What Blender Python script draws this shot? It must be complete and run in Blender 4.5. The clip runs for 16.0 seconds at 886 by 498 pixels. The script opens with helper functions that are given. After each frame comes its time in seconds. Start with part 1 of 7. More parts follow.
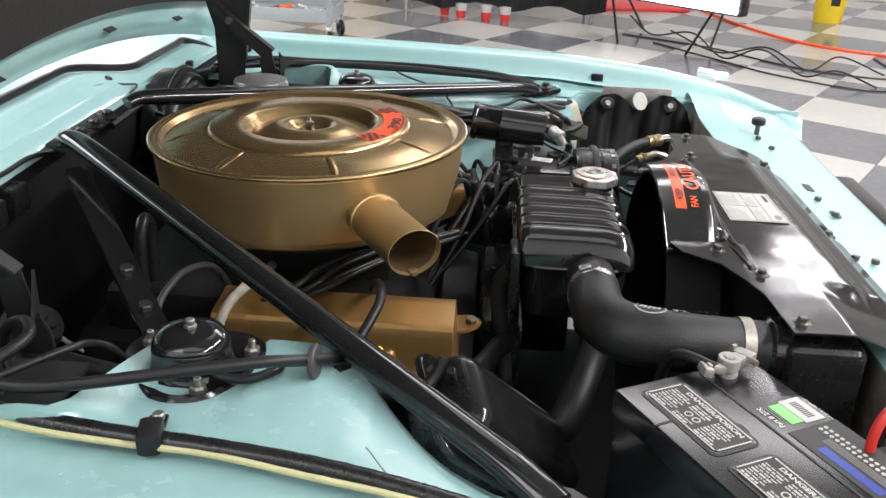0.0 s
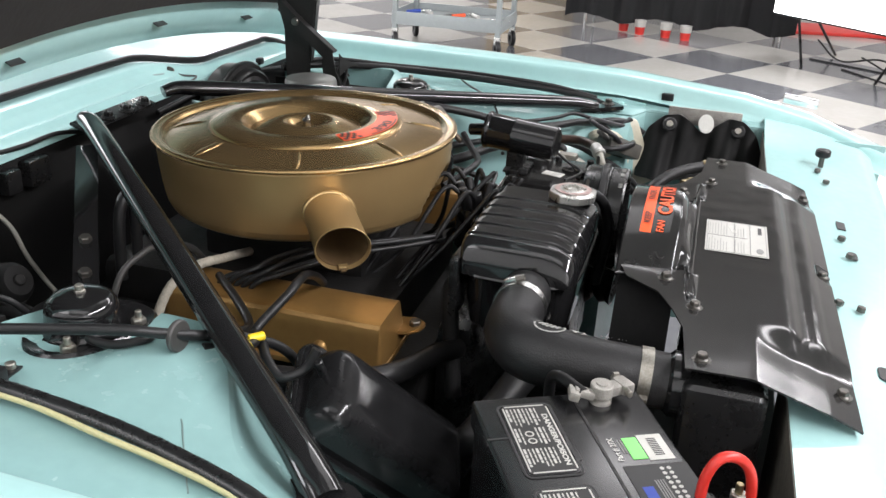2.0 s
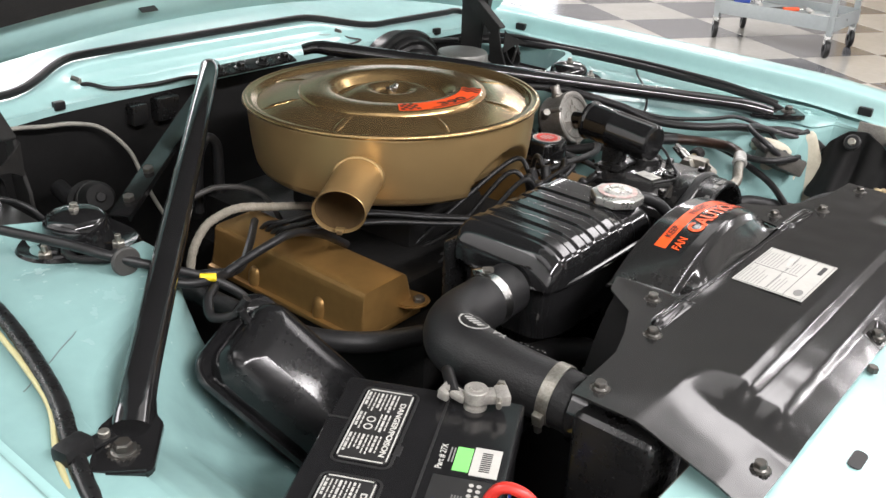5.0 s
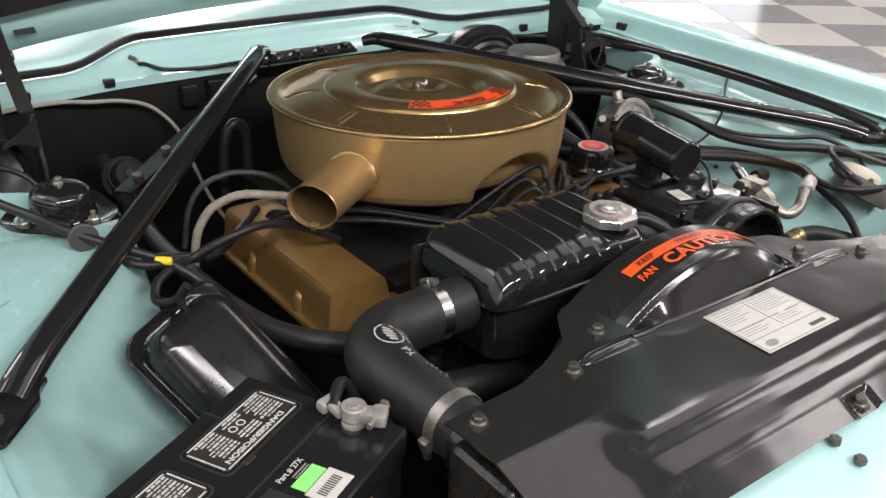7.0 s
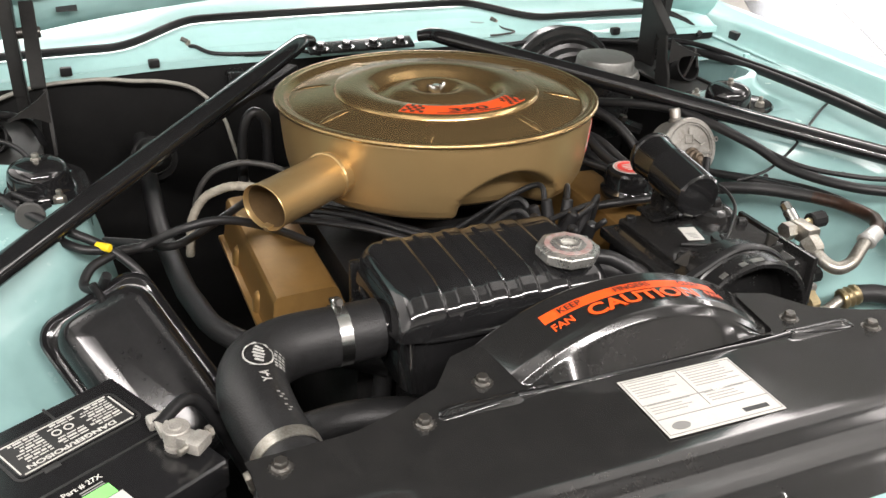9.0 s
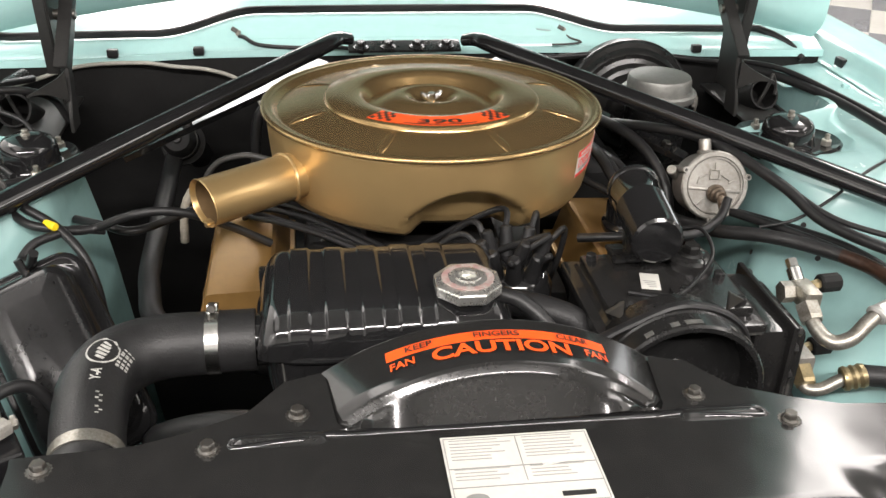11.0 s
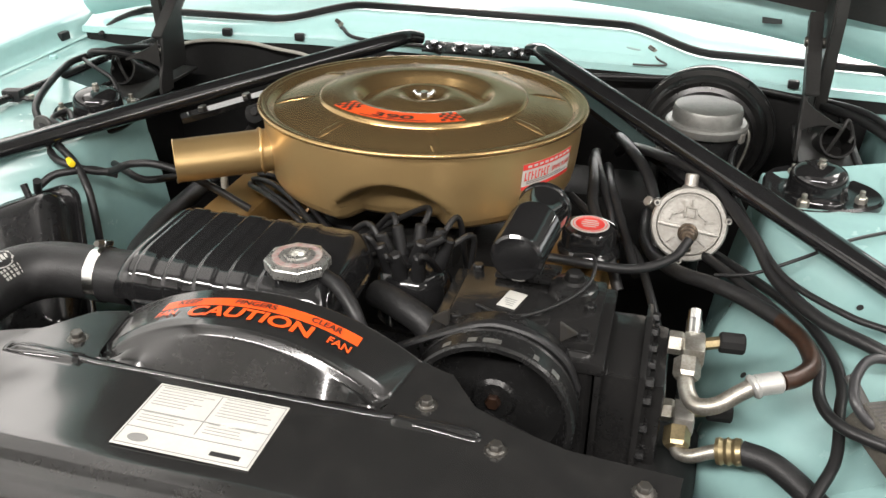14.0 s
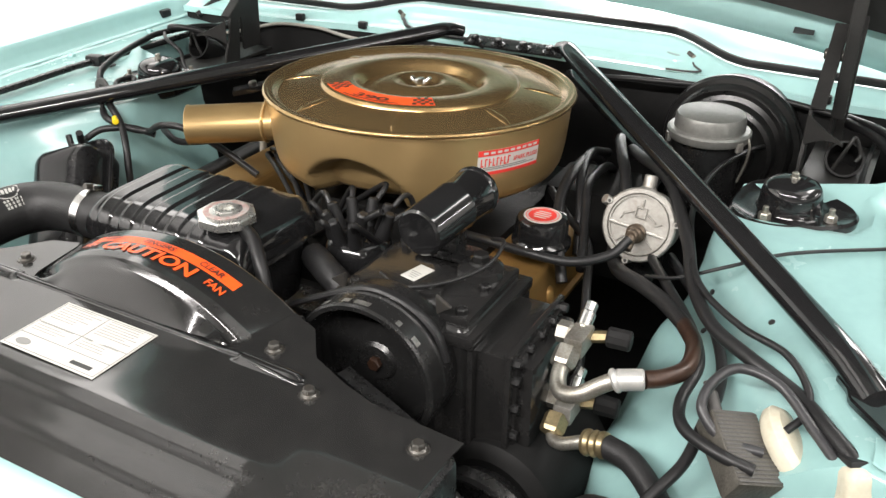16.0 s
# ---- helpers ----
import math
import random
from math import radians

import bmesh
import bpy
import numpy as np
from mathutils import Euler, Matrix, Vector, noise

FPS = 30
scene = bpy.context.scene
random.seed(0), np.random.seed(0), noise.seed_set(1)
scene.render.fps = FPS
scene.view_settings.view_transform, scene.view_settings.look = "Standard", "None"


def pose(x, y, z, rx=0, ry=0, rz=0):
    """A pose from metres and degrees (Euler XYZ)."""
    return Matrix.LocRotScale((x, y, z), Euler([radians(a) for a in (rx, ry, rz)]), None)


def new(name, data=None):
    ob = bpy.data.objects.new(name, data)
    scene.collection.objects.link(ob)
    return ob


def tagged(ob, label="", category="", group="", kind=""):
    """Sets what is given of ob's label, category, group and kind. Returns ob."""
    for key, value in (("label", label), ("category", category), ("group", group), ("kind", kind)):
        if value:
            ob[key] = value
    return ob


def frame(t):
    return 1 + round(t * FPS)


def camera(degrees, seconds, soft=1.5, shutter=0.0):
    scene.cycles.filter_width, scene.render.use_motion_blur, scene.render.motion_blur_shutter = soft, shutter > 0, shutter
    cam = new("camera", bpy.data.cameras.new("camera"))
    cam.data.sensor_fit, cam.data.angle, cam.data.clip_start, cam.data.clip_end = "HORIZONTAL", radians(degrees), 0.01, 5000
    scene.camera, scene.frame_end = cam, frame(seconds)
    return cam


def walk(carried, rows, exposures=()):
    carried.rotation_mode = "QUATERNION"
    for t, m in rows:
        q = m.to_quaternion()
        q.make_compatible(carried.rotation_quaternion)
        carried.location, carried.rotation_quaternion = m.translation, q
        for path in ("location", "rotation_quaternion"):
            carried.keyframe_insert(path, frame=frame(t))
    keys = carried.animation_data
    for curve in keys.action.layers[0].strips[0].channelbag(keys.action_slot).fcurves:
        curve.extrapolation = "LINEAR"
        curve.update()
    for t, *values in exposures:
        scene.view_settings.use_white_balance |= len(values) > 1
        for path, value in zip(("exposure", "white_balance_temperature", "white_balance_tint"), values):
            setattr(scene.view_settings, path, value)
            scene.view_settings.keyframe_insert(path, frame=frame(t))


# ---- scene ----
cam = camera(51.8, 16.0)
METRES, TILT, LEAN, TURN = 2.47, -23.635, -2.326, -86.574
ROWS = [
    (0.0, 0.0, 0.0, 0.0, 0.0, 0.0, -0.0),
    (0.5, 0.0312, -0.0004, -0.0009, 2.98, -0.05, -1.42),
    (1.0, 0.0602, -0.0004, -0.001, 6.28, 0.09, -2.9),
    (1.5, 0.0956, 0.0017, -0.0003, 9.19, 0.36, -4.29),
    (2.0, 0.1279, 0.0074, 0.0016, 12.05, 0.17, -5.55),
    (2.5, 0.1558, 0.0153, 0.0048, 15.15, -0.31, -6.93),
    (3.0, 0.1804, 0.0265, 0.0092, 18.56, -0.55, -8.38),
    (3.5, 0.2056, 0.038, 0.0135, 22.31, -1.71, -9.98),
    (4.0, 0.2331, 0.0503, 0.0179, 26.69, -2.85, -11.82),
    (6.5, 0.3297, 0.1367, 0.0554, 42.78, -7.5, -17.24),
    (7.0, 0.345, 0.1604, 0.0655, 46.68, -8.89, -18.34),
    (7.5, 0.3594, 0.1865, 0.0768, 50.48, -10.49, -19.35),
    (8.0, 0.3701, 0.2127, 0.0884, 53.94, -11.66, -20.22),
    (8.5, 0.3774, 0.2419, 0.1014, 57.83, -13.07, -21.1),
    (9.0, 0.3824, 0.2727, 0.1149, 61.62, -14.72, -21.88),
    (9.5, 0.3865, 0.3025, 0.1281, 65.31, -16.4, -22.55),
    (12.0, 0.4044, 0.4523, 0.1939, 85.81, -24.2, -24.7),
    (12.5, 0.4064, 0.4808, 0.2062, 89.75, -25.76, -24.77),
    (13.0, 0.4082, 0.5095, 0.2188, 93.52, -27.26, -24.77),
    (13.5, 0.4105, 0.5418, 0.2323, 98.26, -29.14, -24.62),
    (14.0, 0.4115, 0.5758, 0.2472, 102.54, -30.57, -24.37),
    (14.5, 0.4114, 0.6025, 0.2586, 106.2, -32.02, -24.09),
    (15.0, 0.4097, 0.6303, 0.2709, 110.13, -33.3, -23.7),
    (15.5, 0.4054, 0.6619, 0.2847, 114.06, -34.88, -23.19),
    (16.0, 0.3978, 0.6929, 0.2986, 117.44, -36.22, -22.68),
]
walk(cam, [(t, pose(-1.2618, -0.2524, 1.2979, TILT, LEAN, TURN) @ pose(METRES * x, METRES * y, METRES * z, 90 + pitch, roll, yaw)) for t, x, y, z, yaw, pitch, roll in ROWS],
     exposures=((0.0, 0.14, 6280, 14), (3.0, 0.15, 6250, 13), (4.0, 0.26, 6280, 13), (6.5, 0.0, 6550, 15), (7.0, -0.06, 6550, 15), (8.0, 0.16, 6600, 14), (9.5, 0.48, 6700, 13), (12.0, 0.44, 6700, 12), (14.5, 0.44, 6650, 11), (16.0, 0.53, 6600, 11)))

# ---------------------------------------------------------------- light
world = bpy.data.worlds.new("world")
scene.world = world
world.use_nodes = True
world.node_tree.nodes["Background"].inputs[0].default_value = (0.9, 0.95, 1.0, 1)
world.node_tree.nodes["Background"].inputs[1].default_value = 0.03


def area_lamp(name, m, sx, sy, watts, color=(1, 1, 1)):
    lamp = bpy.data.lights.new(name, "AREA")
    lamp.shape, lamp.size, lamp.size_y, lamp.energy, lamp.color = "RECTANGLE", sx, sy, watts, color
    ob = new(name, lamp)
    ob.matrix_world = m
    return ob


# ---------------------------------------------------------------- materials
def surface(name, color, rough=0.5, metal=0.0, vary=0.15, scale=20.0, bump=0.0, bump_scale=200.0, coat=0.0,
            color2=None, spots=0.5, rough_vary=0.1, spec=0.5, emit=0.0):
    """A node material: colour and roughness varied at two scales, a fine bump and an optional clear coat."""
    mt = bpy.data.materials.new(name)
    mt.use_nodes = True
    nt = mt.node_tree
    bs = nt.nodes["Principled BSDF"]
    N, L = nt.nodes.new, nt.links.new
    tc = N("ShaderNodeTexCoord")
    n1, n2 = N("ShaderNodeTexNoise"), N("ShaderNodeTexNoise")
    n1.inputs["Scale"].default_value, n1.inputs["Detail"].default_value = scale, 4
    n2.inputs["Scale"].default_value, n2.inputs["Detail"].default_value = scale * 7.3, 6
    L(tc.outputs["Object"], n1.inputs["Vector"])
    L(tc.outputs["Object"], n2.inputs["Vector"])
    mixn = N("ShaderNodeMath")
    mixn.operation = "MULTIPLY_ADD"
    mixn.inputs[1].default_value = 0.45
    L(n2.outputs["Fac"], mixn.inputs[0])
    sc = N("ShaderNodeMath")
    sc.operation = "MULTIPLY"
    sc.inputs[1].default_value = 0.55
    L(n1.outputs["Fac"], sc.inputs[0])
    L(sc.outputs[0], mixn.inputs[2])
    ramp = N("ShaderNodeValToRGB")
    ramp.color_ramp.elements[0].position, ramp.color_ramp.elements[1].position = spots - 0.18, spots + 0.18
    c2 = color2 or tuple(c * (1 - vary) for c in color)
    ramp.color_ramp.elements[0].color = (*c2, 1)
    ramp.color_ramp.elements[1].color = (*color, 1)
    L(mixn.outputs[0], ramp.inputs[0])
    L(ramp.outputs[0], bs.inputs["Base Color"])
    mr = N("ShaderNodeMapRange")
    mr.inputs[3].default_value, mr.inputs[4].default_value = max(0.02, rough - rough_vary), min(1, rough + rough_vary)
    L(mixn.outputs[0], mr.inputs[0])
    L(mr.outputs[0], bs.inputs["Roughness"])
    bs.inputs["Metallic"].default_value = metal
    bs.inputs["Specular IOR Level"].default_value = spec
    bs.inputs["Coat Weight"].default_value = coat
    bs.inputs["Coat Roughness"].default_value = 0.06
    if bump:
        b, n3 = N("ShaderNodeBump"), N("ShaderNodeTexNoise")
        n3.inputs["Scale"].default_value, n3.inputs["Detail"].default_value = bump_scale, 3
        b.inputs["Strength"].default_value, b.inputs["Distance"].default_value = bump, 0.002
        L(tc.outputs["Object"], n3.inputs["Vector"])
        L(n3.outputs["Fac"], b.inputs["Height"])
        L(b.outputs[0], bs.inputs["Normal"])
    if emit:
        bs.inputs["Emission Color"].default_value = (1, 1, 1, 1)
        bs.inputs["Emission Strength"].default_value = emit
    return mt


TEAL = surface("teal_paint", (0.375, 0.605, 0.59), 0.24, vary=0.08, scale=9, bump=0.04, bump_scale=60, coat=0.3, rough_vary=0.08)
# Dusty bay paint; extra darkening below TEAL stands in for bay shade.
TEAL_DUSTY_SHADED = surface("teal_paint_dusty_shaded", (0.25, 0.415, 0.405), 0.25, color2=(0.225, 0.378, 0.366), scale=9, bump=0.03, bump_scale=45, spots=0.42)
SEAM = surface("seam_dirt", (0.20, 0.29, 0.275), 0.5, color2=(0.12, 0.16, 0.15), scale=60)
GOLD = surface("gold_paint", (0.465, 0.320, 0.146), 0.32, metal=0.68, vary=0.08, scale=4, bump=0.03, bump_scale=30, rough_vary=0.05)
GOLD_DULL = surface("gold_paint_dull", (0.33, 0.19, 0.062), 0.36, metal=0.6, vary=0.25, scale=9, bump=0.04, bump_scale=40)
GOLD_DARK = surface("gold_inside", (0.16, 0.10, 0.045), 0.55, metal=0.4, vary=0.3)
GOLD_LID = surface("gold_lid_paint", (0.405, 0.275, 0.126), 0.235, metal=0.85, vary=0.06, scale=3, rough_vary=0.03)
GLOSS = surface("gloss_black", (0.013, 0.013, 0.0135), 0.09, vary=0.4, scale=25, bump=0.05, bump_scale=35, coat=0.2, rough_vary=0.05)
PLATE = surface("black_plate", (0.014, 0.014, 0.0138), 0.15, color2=(0.024, 0.0235, 0.0225), scale=45, spots=0.36, bump=0.12, bump_scale=10, coat=0.15, rough_vary=0.07)
SEMI = surface("semi_gloss_black", (0.013, 0.013, 0.0135), 0.15, spec=0.33, vary=0.4, scale=25, bump=0.03, bump_scale=40, rough_vary=0.02)
SATIN = surface("satin_black", (0.014, 0.014, 0.0142), 0.28, spec=0.42, vary=0.4, scale=30, bump=0.10, bump_scale=150)
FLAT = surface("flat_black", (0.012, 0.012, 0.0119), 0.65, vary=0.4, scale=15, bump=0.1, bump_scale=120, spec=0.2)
RUBBER = surface("rubber", (0.0150, 0.0150, 0.0155), 0.40, spec=0.34, vary=0.3, scale=40, bump=0.08, bump_scale=400)
HOSE = surface("hose_rubber", (0.018, 0.018, 0.0187), 0.46, spec=0.36, color2=(0.010, 0.010, 0.010), scale=22, bump=0.25, bump_scale=520)
CAST = surface("black_cast_iron", (0.011, 0.011, 0.0112), 0.15, spec=0.42, color2=(0.018, 0.0175, 0.017), scale=40, bump=0.22, bump_scale=90, rough_vary=0.12)
PLASTIC = surface("battery_plastic", (0.013, 0.013, 0.0138), 0.20, spec=0.5, vary=0.3, scale=12, rough_vary=0.05)
GREASE = surface("greasy_metal", (0.011, 0.0105, 0.0098), 0.5, metal=0.1, spec=0.25, color2=(0.012, 0.012, 0.012), scale=40, bump=0.3, bump_scale=220)
ALU = surface("cast_aluminium", (0.40, 0.39, 0.365), 0.42, metal=0.75, color2=(0.24, 0.225, 0.20), scale=30, bump=0.2, bump_scale=300)
ZINC = surface("zinc", (0.44, 0.43, 0.39), 0.40, metal=0.85, color2=(0.22, 0.20, 0.165), scale=60, bump=0.15, bump_scale=300)
STEEL = surface("bright_steel", (0.75, 0.75, 0.73), 0.25, metal=1.0, vary=0.25, scale=60)
LEAD = surface("lead", (0.46, 0.44, 0.40), 0.5, metal=0.5, color2=(0.25, 0.24, 0.22), scale=70, bump=0.3, bump_scale=260)
BRASS = surface("brass", (0.42, 0.33, 0.18), 0.36, metal=0.85, color2=(0.24, 0.20, 0.12), scale=60)
BOLT = surface("black_bolt", (0.10, 0.096, 0.088), 0.34, metal=0.75, color2=(0.12, 0.085, 0.06), scale=120, spots=0.32)
RUST_TUBE = surface("rusty_tube", (0.055, 0.027, 0.016), 0.38, metal=0.3, color2=(0.016, 0.010, 0.008), scale=30)
WHITE = surface("white_paper", (0.52, 0.515, 0.48), 0.5, vary=0.12, scale=30)
CREAM = surface("cream_plastic", (0.52, 0.49, 0.39), 0.42, color2=(0.40, 0.36, 0.26), scale=25, spots=0.36)
ORANGE = surface("orange_decal", (0.95, 0.10, 0.015), 0.38, vary=0.06, scale=20)
RED = surface("red_decal", (0.68, 0.045, 0.035), 0.38, vary=0.10, scale=20)
INK = surface("ink", (0.02, 0.02, 0.02), 0.45, vary=0.2)
GREY_INK = surface("grey_ink", (0.22, 0.22, 0.21), 0.5, vary=0.2)
FAINT_INK = surface("faint_ink", (0.33, 0.33, 0.31), 0.5, vary=0.3, scale=200)
GREEN = surface("green_decal", (0.22, 0.75, 0.18), 0.45, vary=0.06)
BLUE = surface("blue_decal", (0.02, 0.05, 0.30), 0.45, vary=0.1)
YELLOW = surface("yellow", (0.85, 0.62, 0.02), 0.4, vary=0.08)
RED_WIRE = surface("red_cable", (0.60, 0.03, 0.02), 0.35, vary=0.15, scale=30)
YELLOW_WIRE = surface("yellowed_wire", (0.52, 0.48, 0.25), 0.45, vary=0.2, scale=40)
WRAP = surface("cloth_wrap", (0.36, 0.33, 0.27), 0.85, vary=0.4, scale=60, bump=0.6, bump_scale=260)
GREY_PLASTIC = surface("grey_plastic", (0.055, 0.053, 0.05), 0.5, vary=0.3, scale=30)
HINGE = surface("hinge_steel", (0.026, 0.0255, 0.0245), 0.46, metal=0.2, spec=0.35, vary=0.4, scale=25, bump=0.1)
BOOSTER = surface("dusty_black", (0.017, 0.0168, 0.0163), 0.30, spec=0.45, color2=(0.006, 0.006, 0.006), scale=18, bump=0.08, bump_scale=90)
PULLEY = surface("pulley_black", (0.015, 0.015, 0.015), 0.26, spec=0.45, vary=0.4, scale=30, bump=0.06, bump_scale=120)
RESERVOIR_LID = surface("reservoir_lid", (0.24, 0.24, 0.225), 0.42, metal=0.6, color2=(0.16, 0.16, 0.15), scale=25, bump=0.1, bump_scale=150)
PAD = surface("hood_pad", (0.022, 0.021, 0.020), 0.9, vary=0.4, scale=30, bump=0.5, bump_scale=90)
CHROME = surface("chrome", (0.8, 0.8, 0.8), 0.08, metal=1.0, vary=0.05)
TILE_DARK = surface("tile_dark", (0.150, 0.153, 0.162), 0.16, color2=(0.115, 0.118, 0.127), scale=3, rough_vary=0.06)
TILE_LIGHT = surface("tile_light", (0.45, 0.437, 0.405), 0.16, color2=(0.40, 0.39, 0.355), scale=3, rough_vary=0.06)
GROUT = surface("grout", (0.25, 0.24, 0.22), 0.5)
WALL = surface("wall_paint", (0.52, 0.51, 0.49), 0.6, vary=0.08, scale=1.5)
CEIL = surface("ceiling_paint", (0.34, 0.34, 0.33), 0.7, vary=0.08, scale=1.5)
CART = surface("grey_cart", (0.30, 0.33, 0.33), 0.4, vary=0.15, scale=6)
CLOTH = surface("black_cloth", (0.012, 0.012, 0.013), 0.9, vary=0.4, scale=12)
WOOD = surface("birch_panel", (0.55, 0.42, 0.24), 0.5, vary=0.15, scale=4)
BLUE_TOOL = surface("blue_tool", (0.03, 0.08, 0.45), 0.4)
SOFT_GLOW = surface("softbox_face", (0.9, 0.9, 0.9), 0.5, emit=6.2)


# ---------------------------------------------------------------- builders
def finish(ob, bm, mt, smooth=True, angle=35):
    bmesh.ops.recalc_face_normals(bm, faces=bm.faces)
    if smooth:
        lim = radians(angle)
        for e in bm.edges:
            e.smooth = len(e.link_faces) == 2 and e.calc_face_angle(0) < lim
        for f in bm.faces:
            f.smooth = True
    bm.to_mesh(ob.data)
    bm.free()
    ob.data.materials.append(mt)
    return ob


def part(name, bm, mt, parent=None, label="", smooth=True, angle=35):
    ob = new(name, bpy.data.meshes.new(name))
    finish(ob, bm, mt, smooth, angle)
    ob.parent = parent
    if label:
        tagged(ob, label)
    return ob


def thing(name, label, category, group="", kind=""):
    return tagged(new(name), label, category, group, kind)


def V(*a):
    return Vector(a)


def frame_of(z, up=(0, 0, 1)):
    """A turn whose z axis points along z."""
    z = Vector(z).normalized()
    u = Vector(up)
    if abs(z.dot(u)) > 0.98:
        u = V(1, 0, 0)
    x = u.cross(z).normalized()
    return Matrix((x, z.cross(x), z)).transposed().to_4x4()


def at(p, axis=(0, 0, 1), up=(0, 0, 1)):
    return Matrix.Translation(p) @ frame_of(axis, up)


def box(size, m=None, bev=0.004, seg=2):
    bm = bmesh.new()
    bmesh.ops.create_cube(bm, size=1)
    bmesh.ops.scale(bm, vec=size, verts=bm.verts)
    if bev:
        bmesh.ops.bevel(bm, geom=bm.edges[:], offset=bev, segments=seg, affect="EDGES", profile=0.6)
    if m is not None:
        bmesh.ops.transform(bm, matrix=m, verts=bm.verts)
    return bm


def lathe(profile, m=None, seg=48, warp=None):
    """Turns (radius, height) pairs round z."""
    bm = bmesh.new()
    rings = []
    for r, h in profile:
        if r < 1e-6:
            rings.append([bm.verts.new((0, 0, h))])
        else:
            rings.append([bm.verts.new((r * math.cos(2 * math.pi * i / seg), r * math.sin(2 * math.pi * i / seg), h)) for i in range(seg)])
    for a, b in zip(rings, rings[1:]):
        for i in range(seg):
            j = (i + 1) % seg
            if len(a) == 1 and len(b) == 1:
                continue
            if len(a) == 1:
                bm.faces.new((a[0], b[i], b[j]))
            elif len(b) == 1:
                bm.faces.new((a[i], a[j], b[0]))
            else:
                bm.faces.new((a[i], a[j], b[j], b[i]))
    if warp:
        for v in bm.verts:
            v.co = warp(v.co)
    if m is not None:
        bmesh.ops.transform(bm, matrix=m, verts=bm.verts)
    return bm


def rod(a, b, r, seg=20, bev=None, r2=None):
    a, b = Vector(a), Vector(b)
    n = (b - a).length
    r2 = r if r2 is None else r2
    c = min(r, r2) * 0.18 if bev is None else bev
    return lathe([(0, 0), (r - c, 0), (r, c), (r2, n - c), (r2 - c, n), (0, n)], at(a, b - a), seg)


def spline(pts, n=10):
    pts = [Vector(p) for p in pts]
    if len(pts) == 2:
        return [pts[0].lerp(pts[1], i / n) for i in range(n + 1)]
    q = [2 * pts[0] - pts[1], *pts, 2 * pts[-1] - pts[-2]]
    out = []
    for i in range(1, len(q) - 2):
        p0, p1, p2, p3 = q[i - 1:i + 3]
        for k in range(n):
            t = k / n
            out.append(0.5 * (2 * p1 + (p2 - p0) * t + (2 * p0 - 5 * p1 + 4 * p2 - p3) * t * t + (3 * p1 - p0 - 3 * p2 + p3) * t ** 3))
    out.append(pts[-1])
    return out


def tube(pts, r, seg=12, n=8, flat=1.0, ripple=0.0, smooth_path=True):
    """A hose or bar along pts. r: a radius, or one for each point. flat: its height over its width."""
    path = spline(pts, n) if smooth_path else [Vector(p) for p in pts]
    m = len(path)
    if isinstance(r, (int, float)):
        rad = [r] * m
    else:
        rad = [float(np.interp(i / (m - 1) * (len(r) - 1), range(len(r)), r)) for i in range(m)]
    bm = bmesh.new()
    rings = []
    nrm = None
    for i, p in enumerate(path):
        d = (path[min(i + 1, m - 1)] - path[max(i - 1, 0)]).normalized()
        if nrm is None:
            nrm = d.cross(V(0, 0, 1))
            if nrm.length < 0.1:
                nrm = d.cross(V(1, 0, 0))
        nrm = (nrm - d * nrm.dot(d)).normalized()
        bn = d.cross(nrm)
        rr = rad[i] * (1 + ripple * math.sin(i * 1.9))
        rings.append([bm.verts.new(p + rr * (math.cos(2 * math.pi * k / seg) * nrm + flat * math.sin(2 * math.pi * k / seg) * bn)) for k in range(seg)])
    for a, b in zip(rings, rings[1:]):
        for k in range(seg):
            j = (k + 1) % seg
            bm.faces.new((a[k], a[j], b[j], b[k]))
    bm.faces.new(rings[0])
    bm.faces.new(rings[-1])
    return bm


def sheet(fn, nu, nv, thick=0.0, close_u=False):
    """A surface fn(u, v) for u, v in 0..1, with a thickness along its normals."""
    bm = bmesh.new()
    g = [[bm.verts.new(fn(i / nu, j / nv)) for j in range(nv + 1)] for i in range(nu + 1)]
    for i in range(nu):
        for j in range(nv):
            bm.faces.new((g[i][j], g[i + 1][j], g[i + 1][j + 1], g[i][j + 1]))
    if thick:
        bm.normal_update()
        bmesh.ops.solidify(bm, geom=bm.faces[:], thickness=thick)
    return bm


def prism(poly, h, m=None, bev=0.0, seg=2):
    """A flat polygon (x, y), raised by h along z."""
    bm = bmesh.new()
    vs = [bm.verts.new((x, y, 0)) for x, y in poly]
    f = bm.faces.new(vs)
    r = bmesh.ops.extrude_face_region(bm, geom=[f])
    bmesh.ops.translate(bm, vec=(0, 0, h), verts=[g for g in r["geom"] if isinstance(g, bmesh.types.BMVert)])
    if bev:
        bmesh.ops.bevel(bm, geom=bm.edges[:], offset=bev, segments=seg, affect="EDGES")
    if m is not None:
        bmesh.ops.transform(bm, matrix=m, verts=bm.verts)
    return bm


def join(*bms):
    out = bmesh.new()
    for b in bms:
        me = bpy.data.meshes.new("tmp")
        b.to_mesh(me)
        b.free()
        out.from_mesh(me)
        bpy.data.meshes.remove(me)
    return out


def rounded(w, h, r, n=5):
    pts = []
    for cx, cy, a0 in ((w / 2 - r, h / 2 - r, 0), (-w / 2 + r, h / 2 - r, 90), (-w / 2 + r, -h / 2 + r, 180), (w / 2 - r, -h / 2 + r, 270)):
        for i in range(n + 1):
            a = radians(a0 + 90 * i / n)
            pts.append((cx + r * math.cos(a), cy + r * math.sin(a)))
    return pts


